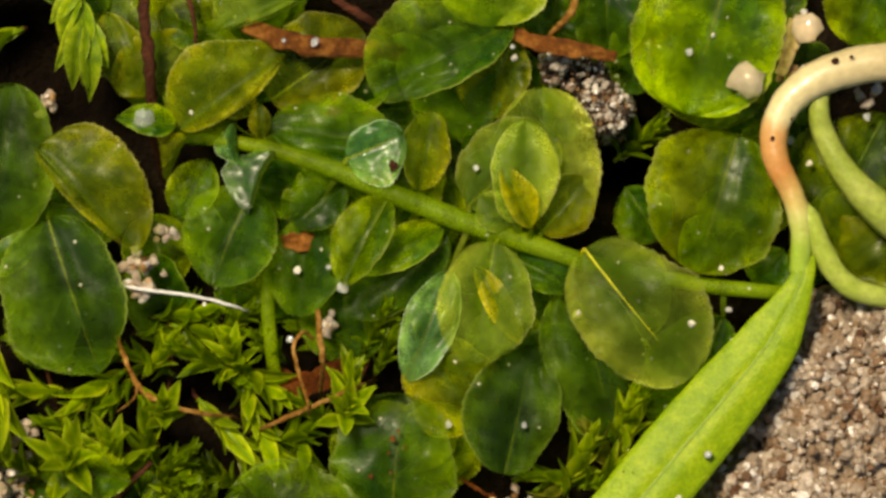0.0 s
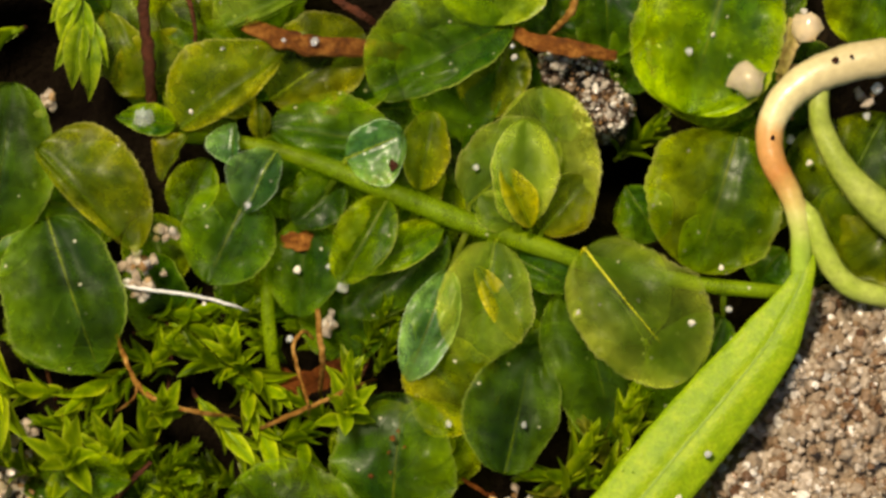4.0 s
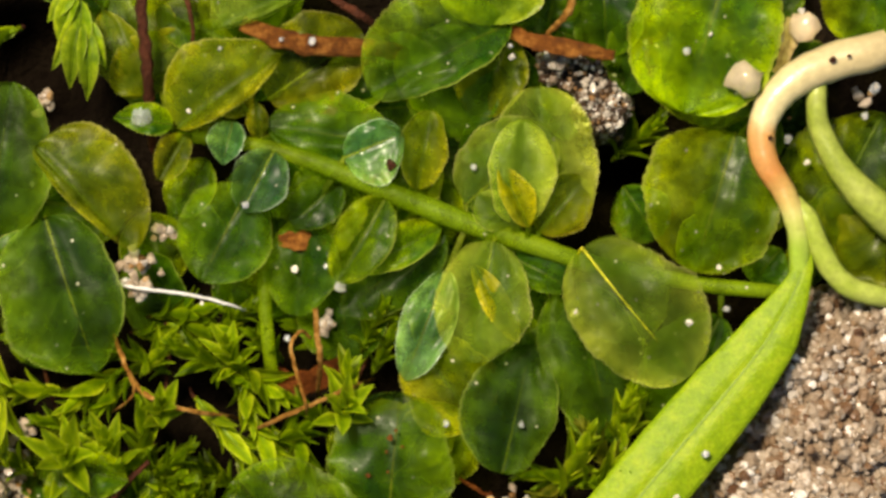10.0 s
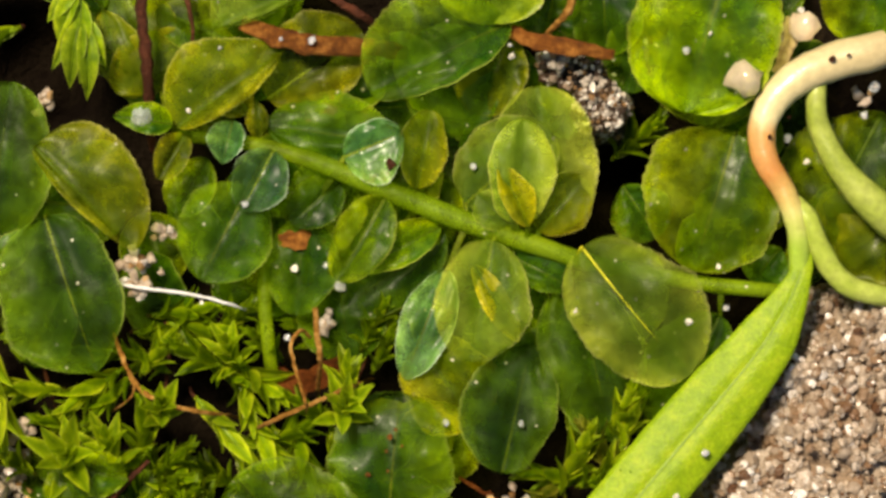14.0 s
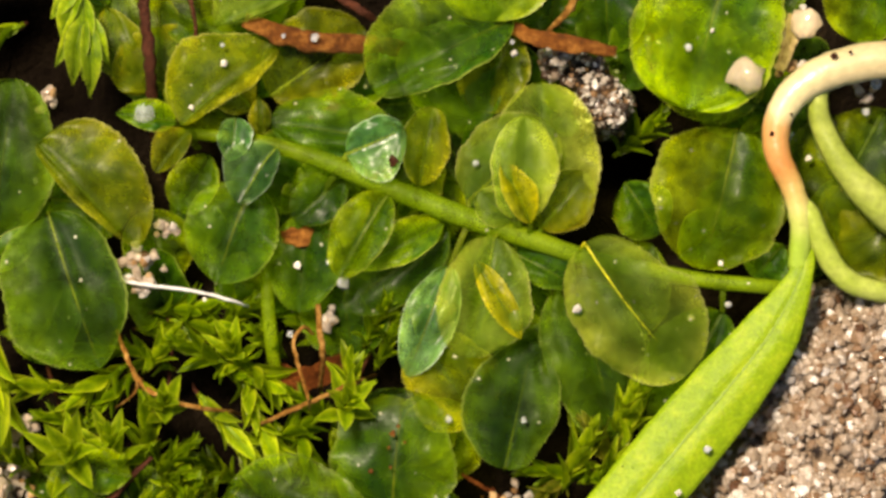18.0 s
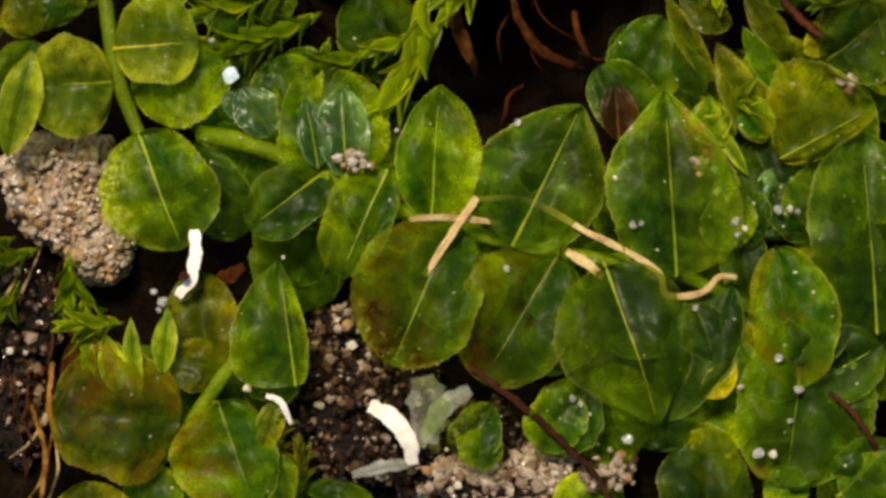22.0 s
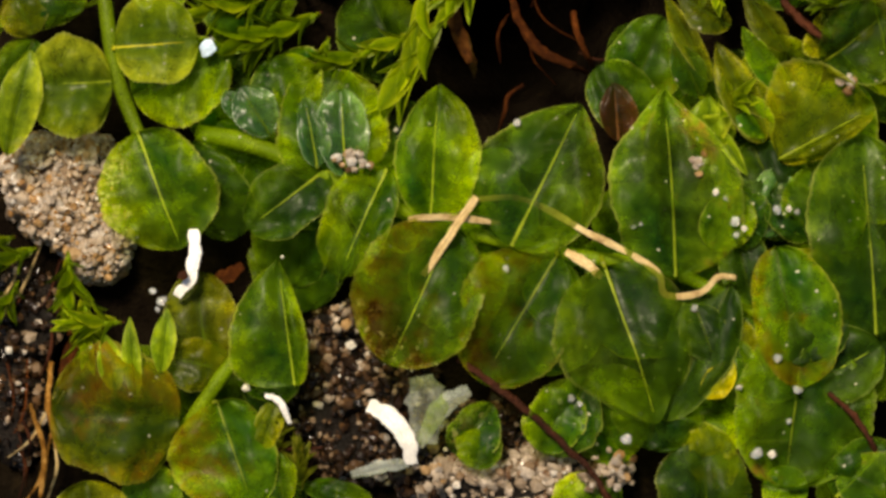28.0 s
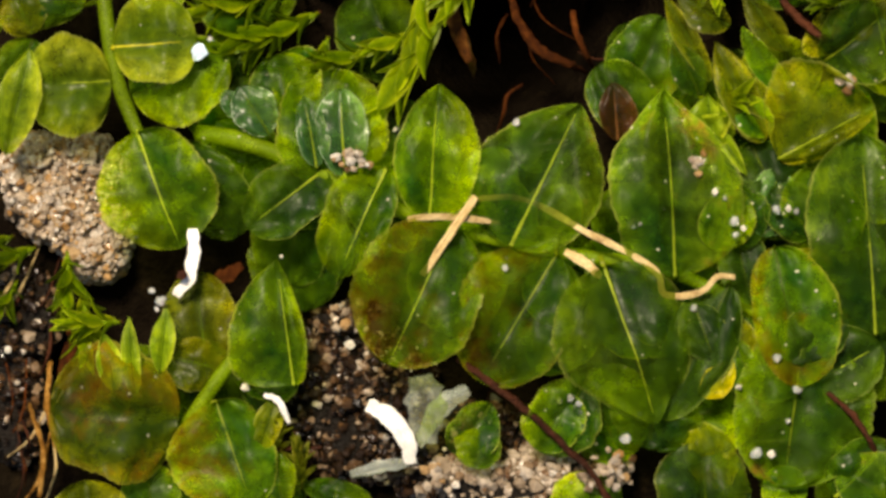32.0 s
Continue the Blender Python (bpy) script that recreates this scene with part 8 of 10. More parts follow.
strand("root", [(-23.58, -44.05, 0.6), (-22.86, -45.69, 2.3), (-22.99, -46.99, 0.5)], [0.032, 0.0351, 0.032], twig_red, "thin tangled rootlet over dark soil", "root", "fine roots")
strand("root", [(-21.18, -43.61, 0.6), (-20.96, -44.73, 2.37), (-21.25, -45.56, 0.5)], [0.032, 0.058, 0.032], straw, "thin tangled rootlet over dark soil", "root", "fine roots")
strand("root", [(-22.58, -47.29, 0.6), (-21.93, -48.17, 2.54), (-21.91, -49, 0.5)], [0.032, 0.0507, 0.032], twig_red, "thin tangled rootlet over dark soil", "root", "fine roots")
strand("root", [(-22.06, -39.83, 0.6), (-22.25, -41.57, 2.04), (-22.96, -42.65, 0.5)], [0.032, 0.0335, 0.032], twig_dark, "thin tangled rootlet over dark soil", "root", "fine roots")
strand("root", [(-21.41, -45.16, 0.6), (-21.9, -46.98, 2.54), (-22.88, -48.09, 0.5)], [0.032, 0.051, 0.032], straw, "thin tangled rootlet over dark soil", "root", "fine roots")
strand("root", [(-21.67, -41.14, 0.6), (-21.27, -41.98, 2.2), (-21.36, -42.66, 0.5)], [0.032, 0.0444, 0.032], straw, "thin tangled rootlet over dark soil", "root", "fine roots")
strand("root", [(-21.5, -45.94, 0.6), (-20.81, -47.93, 2.26), (-21.04, -49.48, 0.5)], [0.032, 0.0576, 0.032], straw, "thin tangled rootlet over dark soil", "root", "fine roots")
strand("root", [(-21.29, -46.2, 0.6), (-21.31, -48.42, 2.49), (-22.08, -49.94, 0.5)], [0.032, 0.0796, 0.032], root_orange, "thin tangled rootlet over dark soil", "root", "fine roots")
strand("root", [(-22.1, -41.98, 0.6), (-21.81, -43.69, 1.88), (-22.18, -44.89, 0.5)], [0.032, 0.0635, 0.032], twig_dark, "thin tangled rootlet over dark soil", "root", "fine roots")
strand("root", [(-22.85, -39.48, 0.6), (-23.42, -41.76, 1.87), (-24.52, -43.09, 0.5)], [0.032, 0.0704, 0.032], straw, "thin tangled rootlet over dark soil", "root", "fine roots")
strand("root", [(-22.13, -39.67, 0.6), (-21.64, -41.09, 1.9), (-21.82, -42.16, 0.5)], [0.032, 0.061, 0.032], twig_red, "thin tangled rootlet over dark soil", "root", "fine roots")
strand("root", [(-22.75, -43.74, 0.6), (-22.4, -45.96, 2.02), (-22.9, -47.54, 0.5)], [0.032, 0.0433, 0.032], twig_red, "thin tangled rootlet over dark soil", "root", "fine roots")
strand("root", [(-23.44, -40.96, 0.6), (-23.32, -41.86, 1.96), (-23.6, -42.49, 0.5)], [0.032, 0.0516, 0.032], twig_dark, "thin tangled rootlet over dark soil", "root", "fine roots")
strand("root", [(-23.52, -40.38, 0.6), (-23.8, -41.65, 2.57), (-24.5, -42.41, 0.5)], [0.032, 0.075, 0.032], straw, "thin tangled rootlet over dark soil", "root", "fine roots")
strand("root", [(-22.8, -46.25, 0.6), (-21.99, -48.26, 2.34), (-22.16, -49.85, 0.5)], [0.032, 0.0369, 0.032], twig_dark, "thin tangled rootlet over dark soil", "root", "fine roots")
strand("root", [(-22.79, -45.92, 0.6), (-22.02, -47.01, 2.58), (-21.99, -47.99, 0.5)], [0.032, 0.057, 0.032], twig_dark, "thin tangled rootlet over dark soil", "root", "fine roots")
flake("dead_leaf", [(2.88, -17.78, 2.2), (2.46, -17.62, 2.9), (2.18, -17.3, 2.3)], 0.66, 0.08, root_orange, "small curled brown dead leaf among roots", "debris", 100, 0.4)
flake("dead_leaf", [(3.63, -18.5, 2.2), (3.35, -19.1, 2.9), (2.9, -19.53, 2.3)], 0.8, 0.08, root_orange, "small curled brown dead leaf among roots", "debris", 101, 0.4)
flake("dead_leaf", [(6.36, -19.45, 2.2), (6.79, -19.47, 2.9), (7.23, -19.65, 2.3)], 0.69, 0.08, twig_red, "small curled brown dead leaf among roots", "debris", 102, 0.4)
flake("dead_leaf", [(4.47, -18.04, 2.2), (3.9, -17.76, 2.9), (3.52, -17.27, 2.3)], 0.55, 0.08, twig_red, "small curled brown dead leaf among roots", "debris", 103, 0.4)
flake("dead_leaf", [(7.18, -19.26, 2.2), (7.17, -20.19, 2.9), (6.85, -21.03, 2.3)], 0.43, 0.08, twig_red, "small curled brown dead leaf among roots", "debris", 104, 0.4)
flake("dead_leaf", [(7.77, -18.42, 2.2), (8.29, -18.91, 2.9), (8.64, -19.57, 2.3)], 0.68, 0.08, twig_red, "small curled brown dead leaf among roots", "debris", 105, 0.4)
flake("dead_leaf", [(4.39, -15.42, 2.2), (3.61, -15.86, 2.9), (2.77, -15.94, 2.3)], 0.42, 0.08, twig_red, "small curled brown dead leaf among roots", "debris", 106, 0.4)
flake("dead_leaf", [(7.94, -17.95, 2.2), (8.16, -18.86, 2.9), (8.06, -19.78, 2.3)], 0.82, 0.08, twig_red, "small curled brown dead leaf among roots", "debris", 107, 0.4)
flake("dead_leaf", [(4.09, -19.59, 2.2), (4.55, -19.08, 2.9), (5.22, -18.79, 2.3)], 0.48, 0.08, twig_red, "small curled brown dead leaf among roots", "debris", 108, 0.4)
flake("dead_leaf", [(3.32, -20.55, 2.2), (3.02, -21.47, 2.9), (2.42, -22.19, 2.3)], 0.64, 0.08, twig_red, "small curled brown dead leaf among roots", "debris", 109, 0.4)
flake("dead_leaf", [(3.99, -20, 2.2), (4.71, -20.35, 2.9), (5.28, -20.94, 2.3)], 0.65, 0.08, twig_red, "small curled brown dead leaf among roots", "debris", 110, 0.4)
flake("dead_leaf", [(4.44, -19.49, 2.2), (4.4, -20.13, 2.9), (4.16, -20.71, 2.3)], 0.57, 0.08, twig_red, "small curled brown dead leaf among roots", "debris", 111, 0.4)
crumb(8.74, -16.81, 3.4, 1.0, 10, "light", 80)
crumb(7.65, -17.45, 3.2, 1.4, 14, "light", 81)
crumb(8.54, -17.78, 3.2, 1.2, 12, "light", 82)
crumb(5.32, -15.38, 3, 0.7, 6, "light", 83)
crumb(4.09, -14.88, 3.2, 0.9, 8, "light", 84)
crumb(4.68, -19.48, 3.8, 1.0, 9, "light", 85)
crumb(2.54, -17.17, 3.4, 0.8, 6, "light", 86)
crumb(6.42, -15.79, 3.1, 0.7, 6, "light", 87)
bead(6.07, -17.3, 2.85, 1.26, bark_warm, "seed", "glossy amber seed half buried in root tangle", 97)
strand("root", [(3.35, -14.5, 3.2), (3.05, -15.11, 3.6), (2.02, -16.39, 3.7), (0.9, -17.61, 3.4), (0.99, -17.76, 0)], [0.08, 0.128, 0.128, 0.128, 0.048], root_orange, "orange root fibre crusted with fine grains", "root", "fine roots")
strand("root", [(4.36, -14.43, 3.1), (4.78, -15.45, 3.4), (5.27, -16.97, 3.2), (5.41, -17.12, 0)], [0.08, 0.128, 0.128, 0.048], root_orange, "orange root fibre crusted with fine grains", "root", "fine roots")
strand("root", [(3.91, -15.11, 3), (4.33, -16.13, 3.3), (4.67, -17.14, 2.8), (4.79, -17.3, 0)], [0.08, 0.128, 0.128, 0.048], root_orange, "orange root fibre crusted with fine grains", "root", "fine roots")
strand("root", [(8.13, -18.03, 3.4), (8.11, -18.88, 3.6), (8.27, -19.5, 3), (8.43, -19.67, 0)], [0.08, 0.128, 0.128, 0.048], root_orange, "orange root fibre crusted with fine grains", "root", "fine roots")
strand("root", [(8.11, -17.87, 3.5), (9.13, -17.61, 3.6), (10.17, -17.28, 3.2), (10.36, -17.43, 0)], [0.08, 0.128, 0.128, 0.048], root_orange, "orange root fibre crusted with fine grains", "root", "fine roots")
flake("straw", [(-6.7, -35.01, 5.6), (-7.37, -36.48, 5.6), (-8.18, -38.32, 5.4)], 0.35, 0.12, straw, "dry tan straw splinter lying across leaves", "straw", 31, 0.6, "straws")
flake("straw", [(-9.1, -36.3, 5.2), (-7.67, -35.96, 5.4), (-5.62, -35.85, 5.2)], 0.28, 0.12, straw, "dry tan straw splinter under another", "straw", 32, 0.6, "straws")
flake("straw", [(-6.84, -35.12, 5.2), (-4.81, -34.81, 4.4), (-2.27, -35.64, 5.2), (-0.44, -36.19, 5.3), (0.63, -36.73, 5.4), (1.05, -37.46, 5.4), (2.34, -37.15, 5.4), (2.87, -36.45, 5.5), (3.56, -36.37, 5.3)], 0.26, 0.12, straw, "long bent dry grass fibre woven between leaves", "straw", 33, 0.8, "straws")
flake("straw", [(-2.99, -36.48, 4.7), (-2.18, -36.78, 4.9), (-1.45, -37.2, 4.7)], 0.39, 0.1, straw, "short greyish straw between leaves", "straw", 34, 0.6, "straws")
flake("white_scale", [(-17.08, -38.05, 5.3), (-16.89, -39, 5.5), (-16.91, -39.88, 5.4), (-17.28, -40.7, 5)], 0.52, 0.1, white_film, "bright white papery flake with brown end", "debris", 35, 0.6)
flake("white_scale", [(-13.34, -43.8, 5), (-12.72, -43.99, 5.2), (-12.22, -44.74, 4.9)], 0.26, 0.08, white_film, "thin white curled flake at a leaf tip", "debris", 36, 0.5)
flake("white_scale", [(-9.42, -43.58, 3.6), (-8.5, -43.85, 4), (-7.7, -44.63, 4), (-7.38, -45.51, 3.6)], 0.73, 0.15, white_film, "cream white bud scale on dark soil", "debris", 37, 0.6)
flake("clear_scale", [(-7.59, -42.11, 3.3), (-7.18, -43.24, 3.6), (-7.05, -44.65, 3.2)], 1.51, 0.05, film, "translucent bluish-white papery scale", "debris", 38, 0.5)
flake("clear_scale", [(-5.69, -42.33, 3.2), (-6.65, -43.15, 3.5), (-7.24, -44.79, 3.2)], 0.78, 0.05, film, "translucent papery scale on soil", "debris", 39, 0.4)
flake("clear_scale", [(-9.62, -46.32, 2.6), (-8.39, -45.77, 2.8), (-7.34, -45.48, 2.6)], 0.52, 0.05, film, "translucent papery scrap on soil", "debris", 40, 0.4)
strand("twig", [(-6.33, -41.21, 4.6), (-5.13, -41.81, 4.9), (-3.45, -42.68, 4.6), (-1.72, -43.81, 4.2), (-0.46, -44.7, 3.8), (0.51, -45.86, 3.4), (1.36, -47.15, 0)], [0.112, 0.144, 0.144, 0.144, 0.128, 0.112, 0.096], twig_dark, "dark red-brown seta lying over soil and leaf", "twig", "twigs")
strand("twig", [(-13.47, -46.19, 3.4), (-12.33, -45.77, 3.6), (-10.85, -45.46, 3.4)], [0.08, 0.096, 0.048], twig_dark, "thin black fibre on soil", "twig", "twigs")
strand("twig", [(3.56, -25.61, 4), (4.44, -26.34, 4.4), (5.63, -26.9, 4.3), (6.73, -26.94, 0)], [0.144, 0.16, 0.144, 0.08], twig_dark, "dark red twig between leaves", "twig", "twigs")
strand("twig", [(7.78, -40.08, 4.9), (8.87, -40.76, 5), (9.83, -41.8, 4.8), (10.39, -42.62, 3)], [0.096, 0.112, 0.112, 0.08], twig_dark, "dark red-brown twig on a leaf", "twig", "twigs")
strand("root", [(-21.67, -44.01, 2.6), (-21.45, -45.71, 3.4), (-20.61, -47.32, 3.6), (-19.22, -47.73, 3.6), (-18.02, -47.21, 3), (-17.74, -46.91, 0)], [0.096, 0.128, 0.144, 0.128, 0.096, 0.048], root_orange, "brown root curving round a leaf", "root", "fine roots")
strand("root", [(-21.19, -49.19, 3), (-21.3, -47.44, 3.4), (-21.92, -46.24, 3), (-22.42, -45.5, 0)], [0.096, 0.112, 0.096, 0.048], root_orange, "brown root fibre beside leaf", "root", "fine roots")
flake("dead_leaf", [(-16.1, -39.96, 2.8), (-15.6, -39.61, 3), (-15.04, -39.12, 2.8)], 0.56, 0.15, twig_red, "rust-red dead leaf in shade", "debris", 42, 0.6)
flake("dead_leaf", [(-20.65, -42.06, 3.4), (-20.74, -43.39, 3.6), (-21.03, -44.99, 3.2)], 0.99, 0.15, twig_red, "brown curled dead leaf beside roots", "debris", 43, 0.5)
bead(-23.31, -43.84, 3.35, 0.35, milky, "quartz_grain", "clear rounded quartz grain lying on the moss", 121)
bead(-17.67, -30.85, 5.25, 0.21, quartz, "quartz_grain", "clear rounded quartz grain lying on the moss", 123)
bead(-10.15, -33.02, 4.15, 0.19, milky, "quartz_grain", "clear rounded quartz grain lying on the moss", 124)
bead(1.5, -32.21, 4.95, 0.48, milky, "quartz_grain", "clear rounded quartz grain lying on the moss", 128)
bead(2.02, -32.45, 4.95, 0.32, quartz, "quartz_grain", "clear rounded quartz grain lying on the moss", 129)
bead(2.32, -33.16, 4.85, 0.24, quartz, "quartz_grain", "clear rounded quartz grain lying on the moss", 130)
bead(2.68, -33.32, 4.85, 0.24, quartz, "quartz_grain", "clear rounded quartz grain lying on the moss", 131)
bead(3.29, -33.65, 4.75, 0.35, quartz, "quartz_grain", "clear rounded quartz grain lying on the moss", 132)
bead(3.74, -33.73, 4.75, 0.27, quartz, "quartz_grain", "clear rounded quartz grain lying on the moss", 133)
bead(4.68, -33.52, 4.75, 0.29, quartz, "quartz_grain", "clear rounded quartz grain lying on the moss", 134)
bead(5.11, -33.49, 4.75, 0.27, quartz, "quartz_grain", "clear rounded quartz grain lying on the moss", 135)
bead(5.44, -33.5, 4.75, 0.24, quartz, "quartz_grain", "clear rounded quartz grain lying on the moss", 136)
bead(-2.54, -43.42, 3.45, 0.32, quartz, "quartz_grain", "clear rounded quartz grain lying on the moss", 139)
bead(-2.22, -42.15, 4.15, 0.27, quartz, "quartz_grain", "clear rounded quartz grain lying on the moss", 140)
bead(-1.82, -41.97, 4.15, 0.32, quartz, "quartz_grain", "clear rounded quartz grain lying on the moss", 141)
bead(-1.46, -42.13, 4.15, 0.24, quartz, "quartz_grain", "clear rounded quartz grain lying on the moss", 142)
bead(-1.79, -43.39, 3.95, 0.29, quartz, "quartz_grain", "clear rounded quartz grain lying on the moss", 143)
bead(-1.38, -43.21, 3.95, 0.35, quartz, "quartz_grain", "clear rounded quartz grain lying on the moss", 144)
bead(0.57, -43.15, 4.35, 0.29, quartz, "quartz_grain", "clear rounded quartz grain lying on the moss", 147)
bead(5.69, -39.06, 5.15, 0.19, quartz, "quartz_grain", "clear rounded quartz grain lying on the moss", 149)
bead(4.45, -40.43, 4.95, 0.27, milky, "quartz_grain", "clear rounded quartz grain lying on the moss", 150)
bead(6.47, -41.39, 5.05, 0.21, quartz, "quartz_grain", "clear rounded quartz grain lying on the moss", 151)
bead(6.69, -40.15, 5.05, 0.27, quartz, "quartz_grain", "clear rounded quartz grain lying on the moss", 152)
bead(-5.64, -31.93, 5.25, 0.24, milky, "quartz_grain", "clear rounded quartz grain lying on the moss", 153)
bead(4.4, -28.77, 4.95, 0.29, quartz, "quartz_grain", "clear rounded quartz grain lying on the moss", 154)
bead(4.75, -37.76, 4.95, 0.21, milky, "quartz_grain", "clear rounded quartz grain lying on the moss", 155)
bead(6.39, -37.81, 5.15, 0.24, milky, "quartz_grain", "clear rounded quartz grain lying on the moss", 156)
bead(-5.1, -37.57, 5.15, 0.19, quartz, "quartz_grain", "clear rounded quartz grain lying on the moss", 157)
bead(2.2, -37.77, 5.15, 0.29, quartz, "quartz_grain", "clear rounded quartz grain lying on the moss", 158)
bead(-14.11, -43.66, 3.95, 0.37, milky, "quartz_grain", "clear rounded quartz grain lying on the moss", 159)
bead(-10.46, -41.4, 2.85, 0.45, milky, "quartz_grain", "clear rounded quartz grain lying on the moss", 160)
bead(-16.06, -35.57, 3.95, 0.19, quartz, "quartz_grain", "clear rounded quartz grain lying on the moss", 161)
bead(-17.74, -40.9, 4.65, 0.24, quartz, "quartz_grain", "clear rounded quartz grain lying on the moss", 165)
bead(-17.93, -41.32, 4.55, 0.21, quartz, "quartz_grain", "clear rounded quartz grain lying on the moss", 166)
strand("root", [(-6.83, -26.88, 1.5), (-6.04, -28.32, 2.6), (-5.02, -29.14, 2.8), (-3.98, -29.38, 2.2), (-3.25, -29.54, 0)], [0.12, 0.18, 0.2, 0.14, 0.06], twig_red, "thick reddish-brown root at the edge of a dark hollow", "root", "fine roots")
strand("root", [(-4.22, -27.33, 2.0), (-3.93, -28.17, 2.4), (-3.39, -28.94, 1.8), (-3.08, -29.29, 0)], [0.1, 0.12, 0.1, 0.06], twig_red, "reddish root fibre at the edge of a dark hollow", "root", "fine roots")
strand("root", [(-5.66, -30.41, 0.5), (-6.13, -30.95, 1.6), (-6.17, -31.73, 1.6), (-6.29, -32.5, 0)], [0.06, 0.08, 0.08, 0.05], twig_red, "thin reddish root in a dark hollow", "root", "fine roots")
flake("dead_leaf", [(-9.16, -27.43, 2.6), (-8.62, -28.56, 3.0), (-7.8, -29.98, 2.4)], 0.62, 0.1, bark_warm, "narrow brown dead leaf hanging into a dark hollow", "debris", 120, 0.35)
# Bead added for the flake's own brown end.
bead(-17.17, -39.84, 5.75, 0.42, twig_dark, "soil_speck", "dark bead standing in for the brown end of a white flake", 310)
# Row of beads added to suggest eroded brown veins in the leaf.
bead(-1.87, -6.65, 5.25, 0.22, bark_warm, "soil_speck", "tiny brown bead standing in for an eroded leaf vein", 320)
bead(-1.99, -7.15, 5.25, 0.16, bark_warm, "soil_speck", "tiny brown bead standing in for an eroded leaf vein", 321)
bead(-2.63, -7.99, 5.25, 0.2, bark_warm, "soil_speck", "tiny brown bead standing in for an eroded leaf vein", 322)
bead(-1.67, -6.39, 5.25, 0.14, bark_warm, "soil_speck", "tiny brown bead standing in for an eroded leaf vein", 323)
bead(-1.95, -7.85, 5.25, 0.12, bark_warm, "soil_speck", "tiny brown bead standing in for an eroded leaf vein", 324)
bead(-1.43, -6.95, 5.25, 0.12, bark_warm, "soil_speck", "tiny brown bead standing in for an eroded leaf vein", 325)
# Bead added in place of the dark spot on this leaf.
bead(-1.83, 2.96, 5.55, 0.42, twig_dark, "soil_speck", "dark bead standing in for a dark spot on a small leaf", 330)
bead(-1.68, -33.42, 5.7, 0.22000000000000003, milky, "quartz_grain", "clear rounded quartz grain lying on the moss", 340)
bead(-0.7, -35.06, 5.7, 0.33, quartz, "quartz_grain", "clear rounded quartz grain lying on the moss", 341)
bead(-0.37, -34.96, 5.7, 0.22000000000000003, quartz, "quartz_grain", "clear rounded quartz grain lying on the moss", 342)
bead(2.2, -33.29, 5.7, 0.28600000000000003, milky, "quartz_grain", "clear rounded quartz grain lying on the moss", 343)
bead(2.66, -33.47, 5.7, 0.22000000000000003, quartz, "quartz_grain", "clear rounded quartz grain lying on the moss", 344)
bead(3.17, -34.26, 5.7, 0.37400000000000005, quartz, "quartz_grain", "clear rounded quartz grain lying on the moss", 345)
bead(3.51, -34.46, 5.7, 0.264, milky, "quartz_grain", "clear rounded quartz grain lying on the moss", 346)
bead(3.28, -34.76, 5.7, 0.24200000000000002, quartz, "quartz_grain", "clear rounded quartz grain lying on the moss", 347)
bead(4.64, -33.57, 5.7, 0.30800000000000005, quartz, "quartz_grain", "clear rounded quartz grain lying on the moss", 348)
bead(5.08, -33.45, 5.7, 0.264, milky, "quartz_grain", "clear rounded quartz grain lying on the moss", 349)
bead(0.48, -43.11, 5.5, 0.37400000000000005, quartz, "quartz_grain", "clear rounded quartz grain lying on the moss", 350)
bead(5.63, -39.11, 5.5, 0.33, quartz, "quartz_grain", "clear rounded quartz grain lying on the moss", 351)
bead(4.38, -40.45, 5.5, 0.264, milky, "quartz_grain", "clear rounded quartz grain lying on the moss", 352)
bead(6.55, -40.17, 5.5, 0.28600000000000003, quartz, "quartz_grain", "clear rounded quartz grain lying on the moss", 353)
bead(5.48, -42.79, 5.5, 0.44000000000000006, quartz, "quartz_grain", "clear rounded quartz grain lying on the moss", 354)
bead(6.02, -42.76, 5.5, 0.33, milky, "quartz_grain", "clear rounded quartz grain lying on the moss", 355)
bead(-5.13, -37.5, 5.5, 0.24200000000000002, quartz, "quartz_grain", "clear rounded quartz grain lying on the moss", 356)
bead(-5.65, -31.97, 5.5, 0.30800000000000005, quartz, "quartz_grain", "clear rounded quartz grain lying on the moss", 357)
bead(-13.57, -38.52, 5.5, 0.15400000000000003, milky, "quartz_grain", "clear rounded quartz grain lying on the moss", 358)
bead(-18.21, -40.63, 5.5, 0.24200000000000002, quartz, "quartz_grain", "clear rounded quartz grain lying on the moss", 359)
bead(-17.82, -41.0, 5.5, 0.37400000000000005, quartz, "quartz_grain", "clear rounded quartz grain lying on the moss", 360)
crumb(-11.57, -34.32, 5.5, 1.3, 22, "light", 200)
crumb(6.46, -28.23, 5.2, 1.0, 12, "light", 201)
crumb(1.45, -32.33, 5.3, 0.8, 9, "light", 202)
crumb(0.35, -44.35, 3.3, 1.9, 34, "light", 203)
crumb(-6.4, -45.95, 3.3, 1.5, 24, "light", 204)
crumb(-0.43, -44.92, 3.2, 1.5, 22, "brown", 205)
crumb(-11.09, -40.41, 2.9, 1.2, 12, "light", 206)

# Lower leaves; those in the dark copy have shade put into their colour.
undergrowth = thing("leafy_moss", -3.68, -5.28, 0, "shaded lower moss leaves deep in the cushion, many darkened in colour", "moss", "large-leaved moss shoots")
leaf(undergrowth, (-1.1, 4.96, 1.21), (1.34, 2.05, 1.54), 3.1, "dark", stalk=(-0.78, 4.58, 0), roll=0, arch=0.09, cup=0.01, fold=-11)
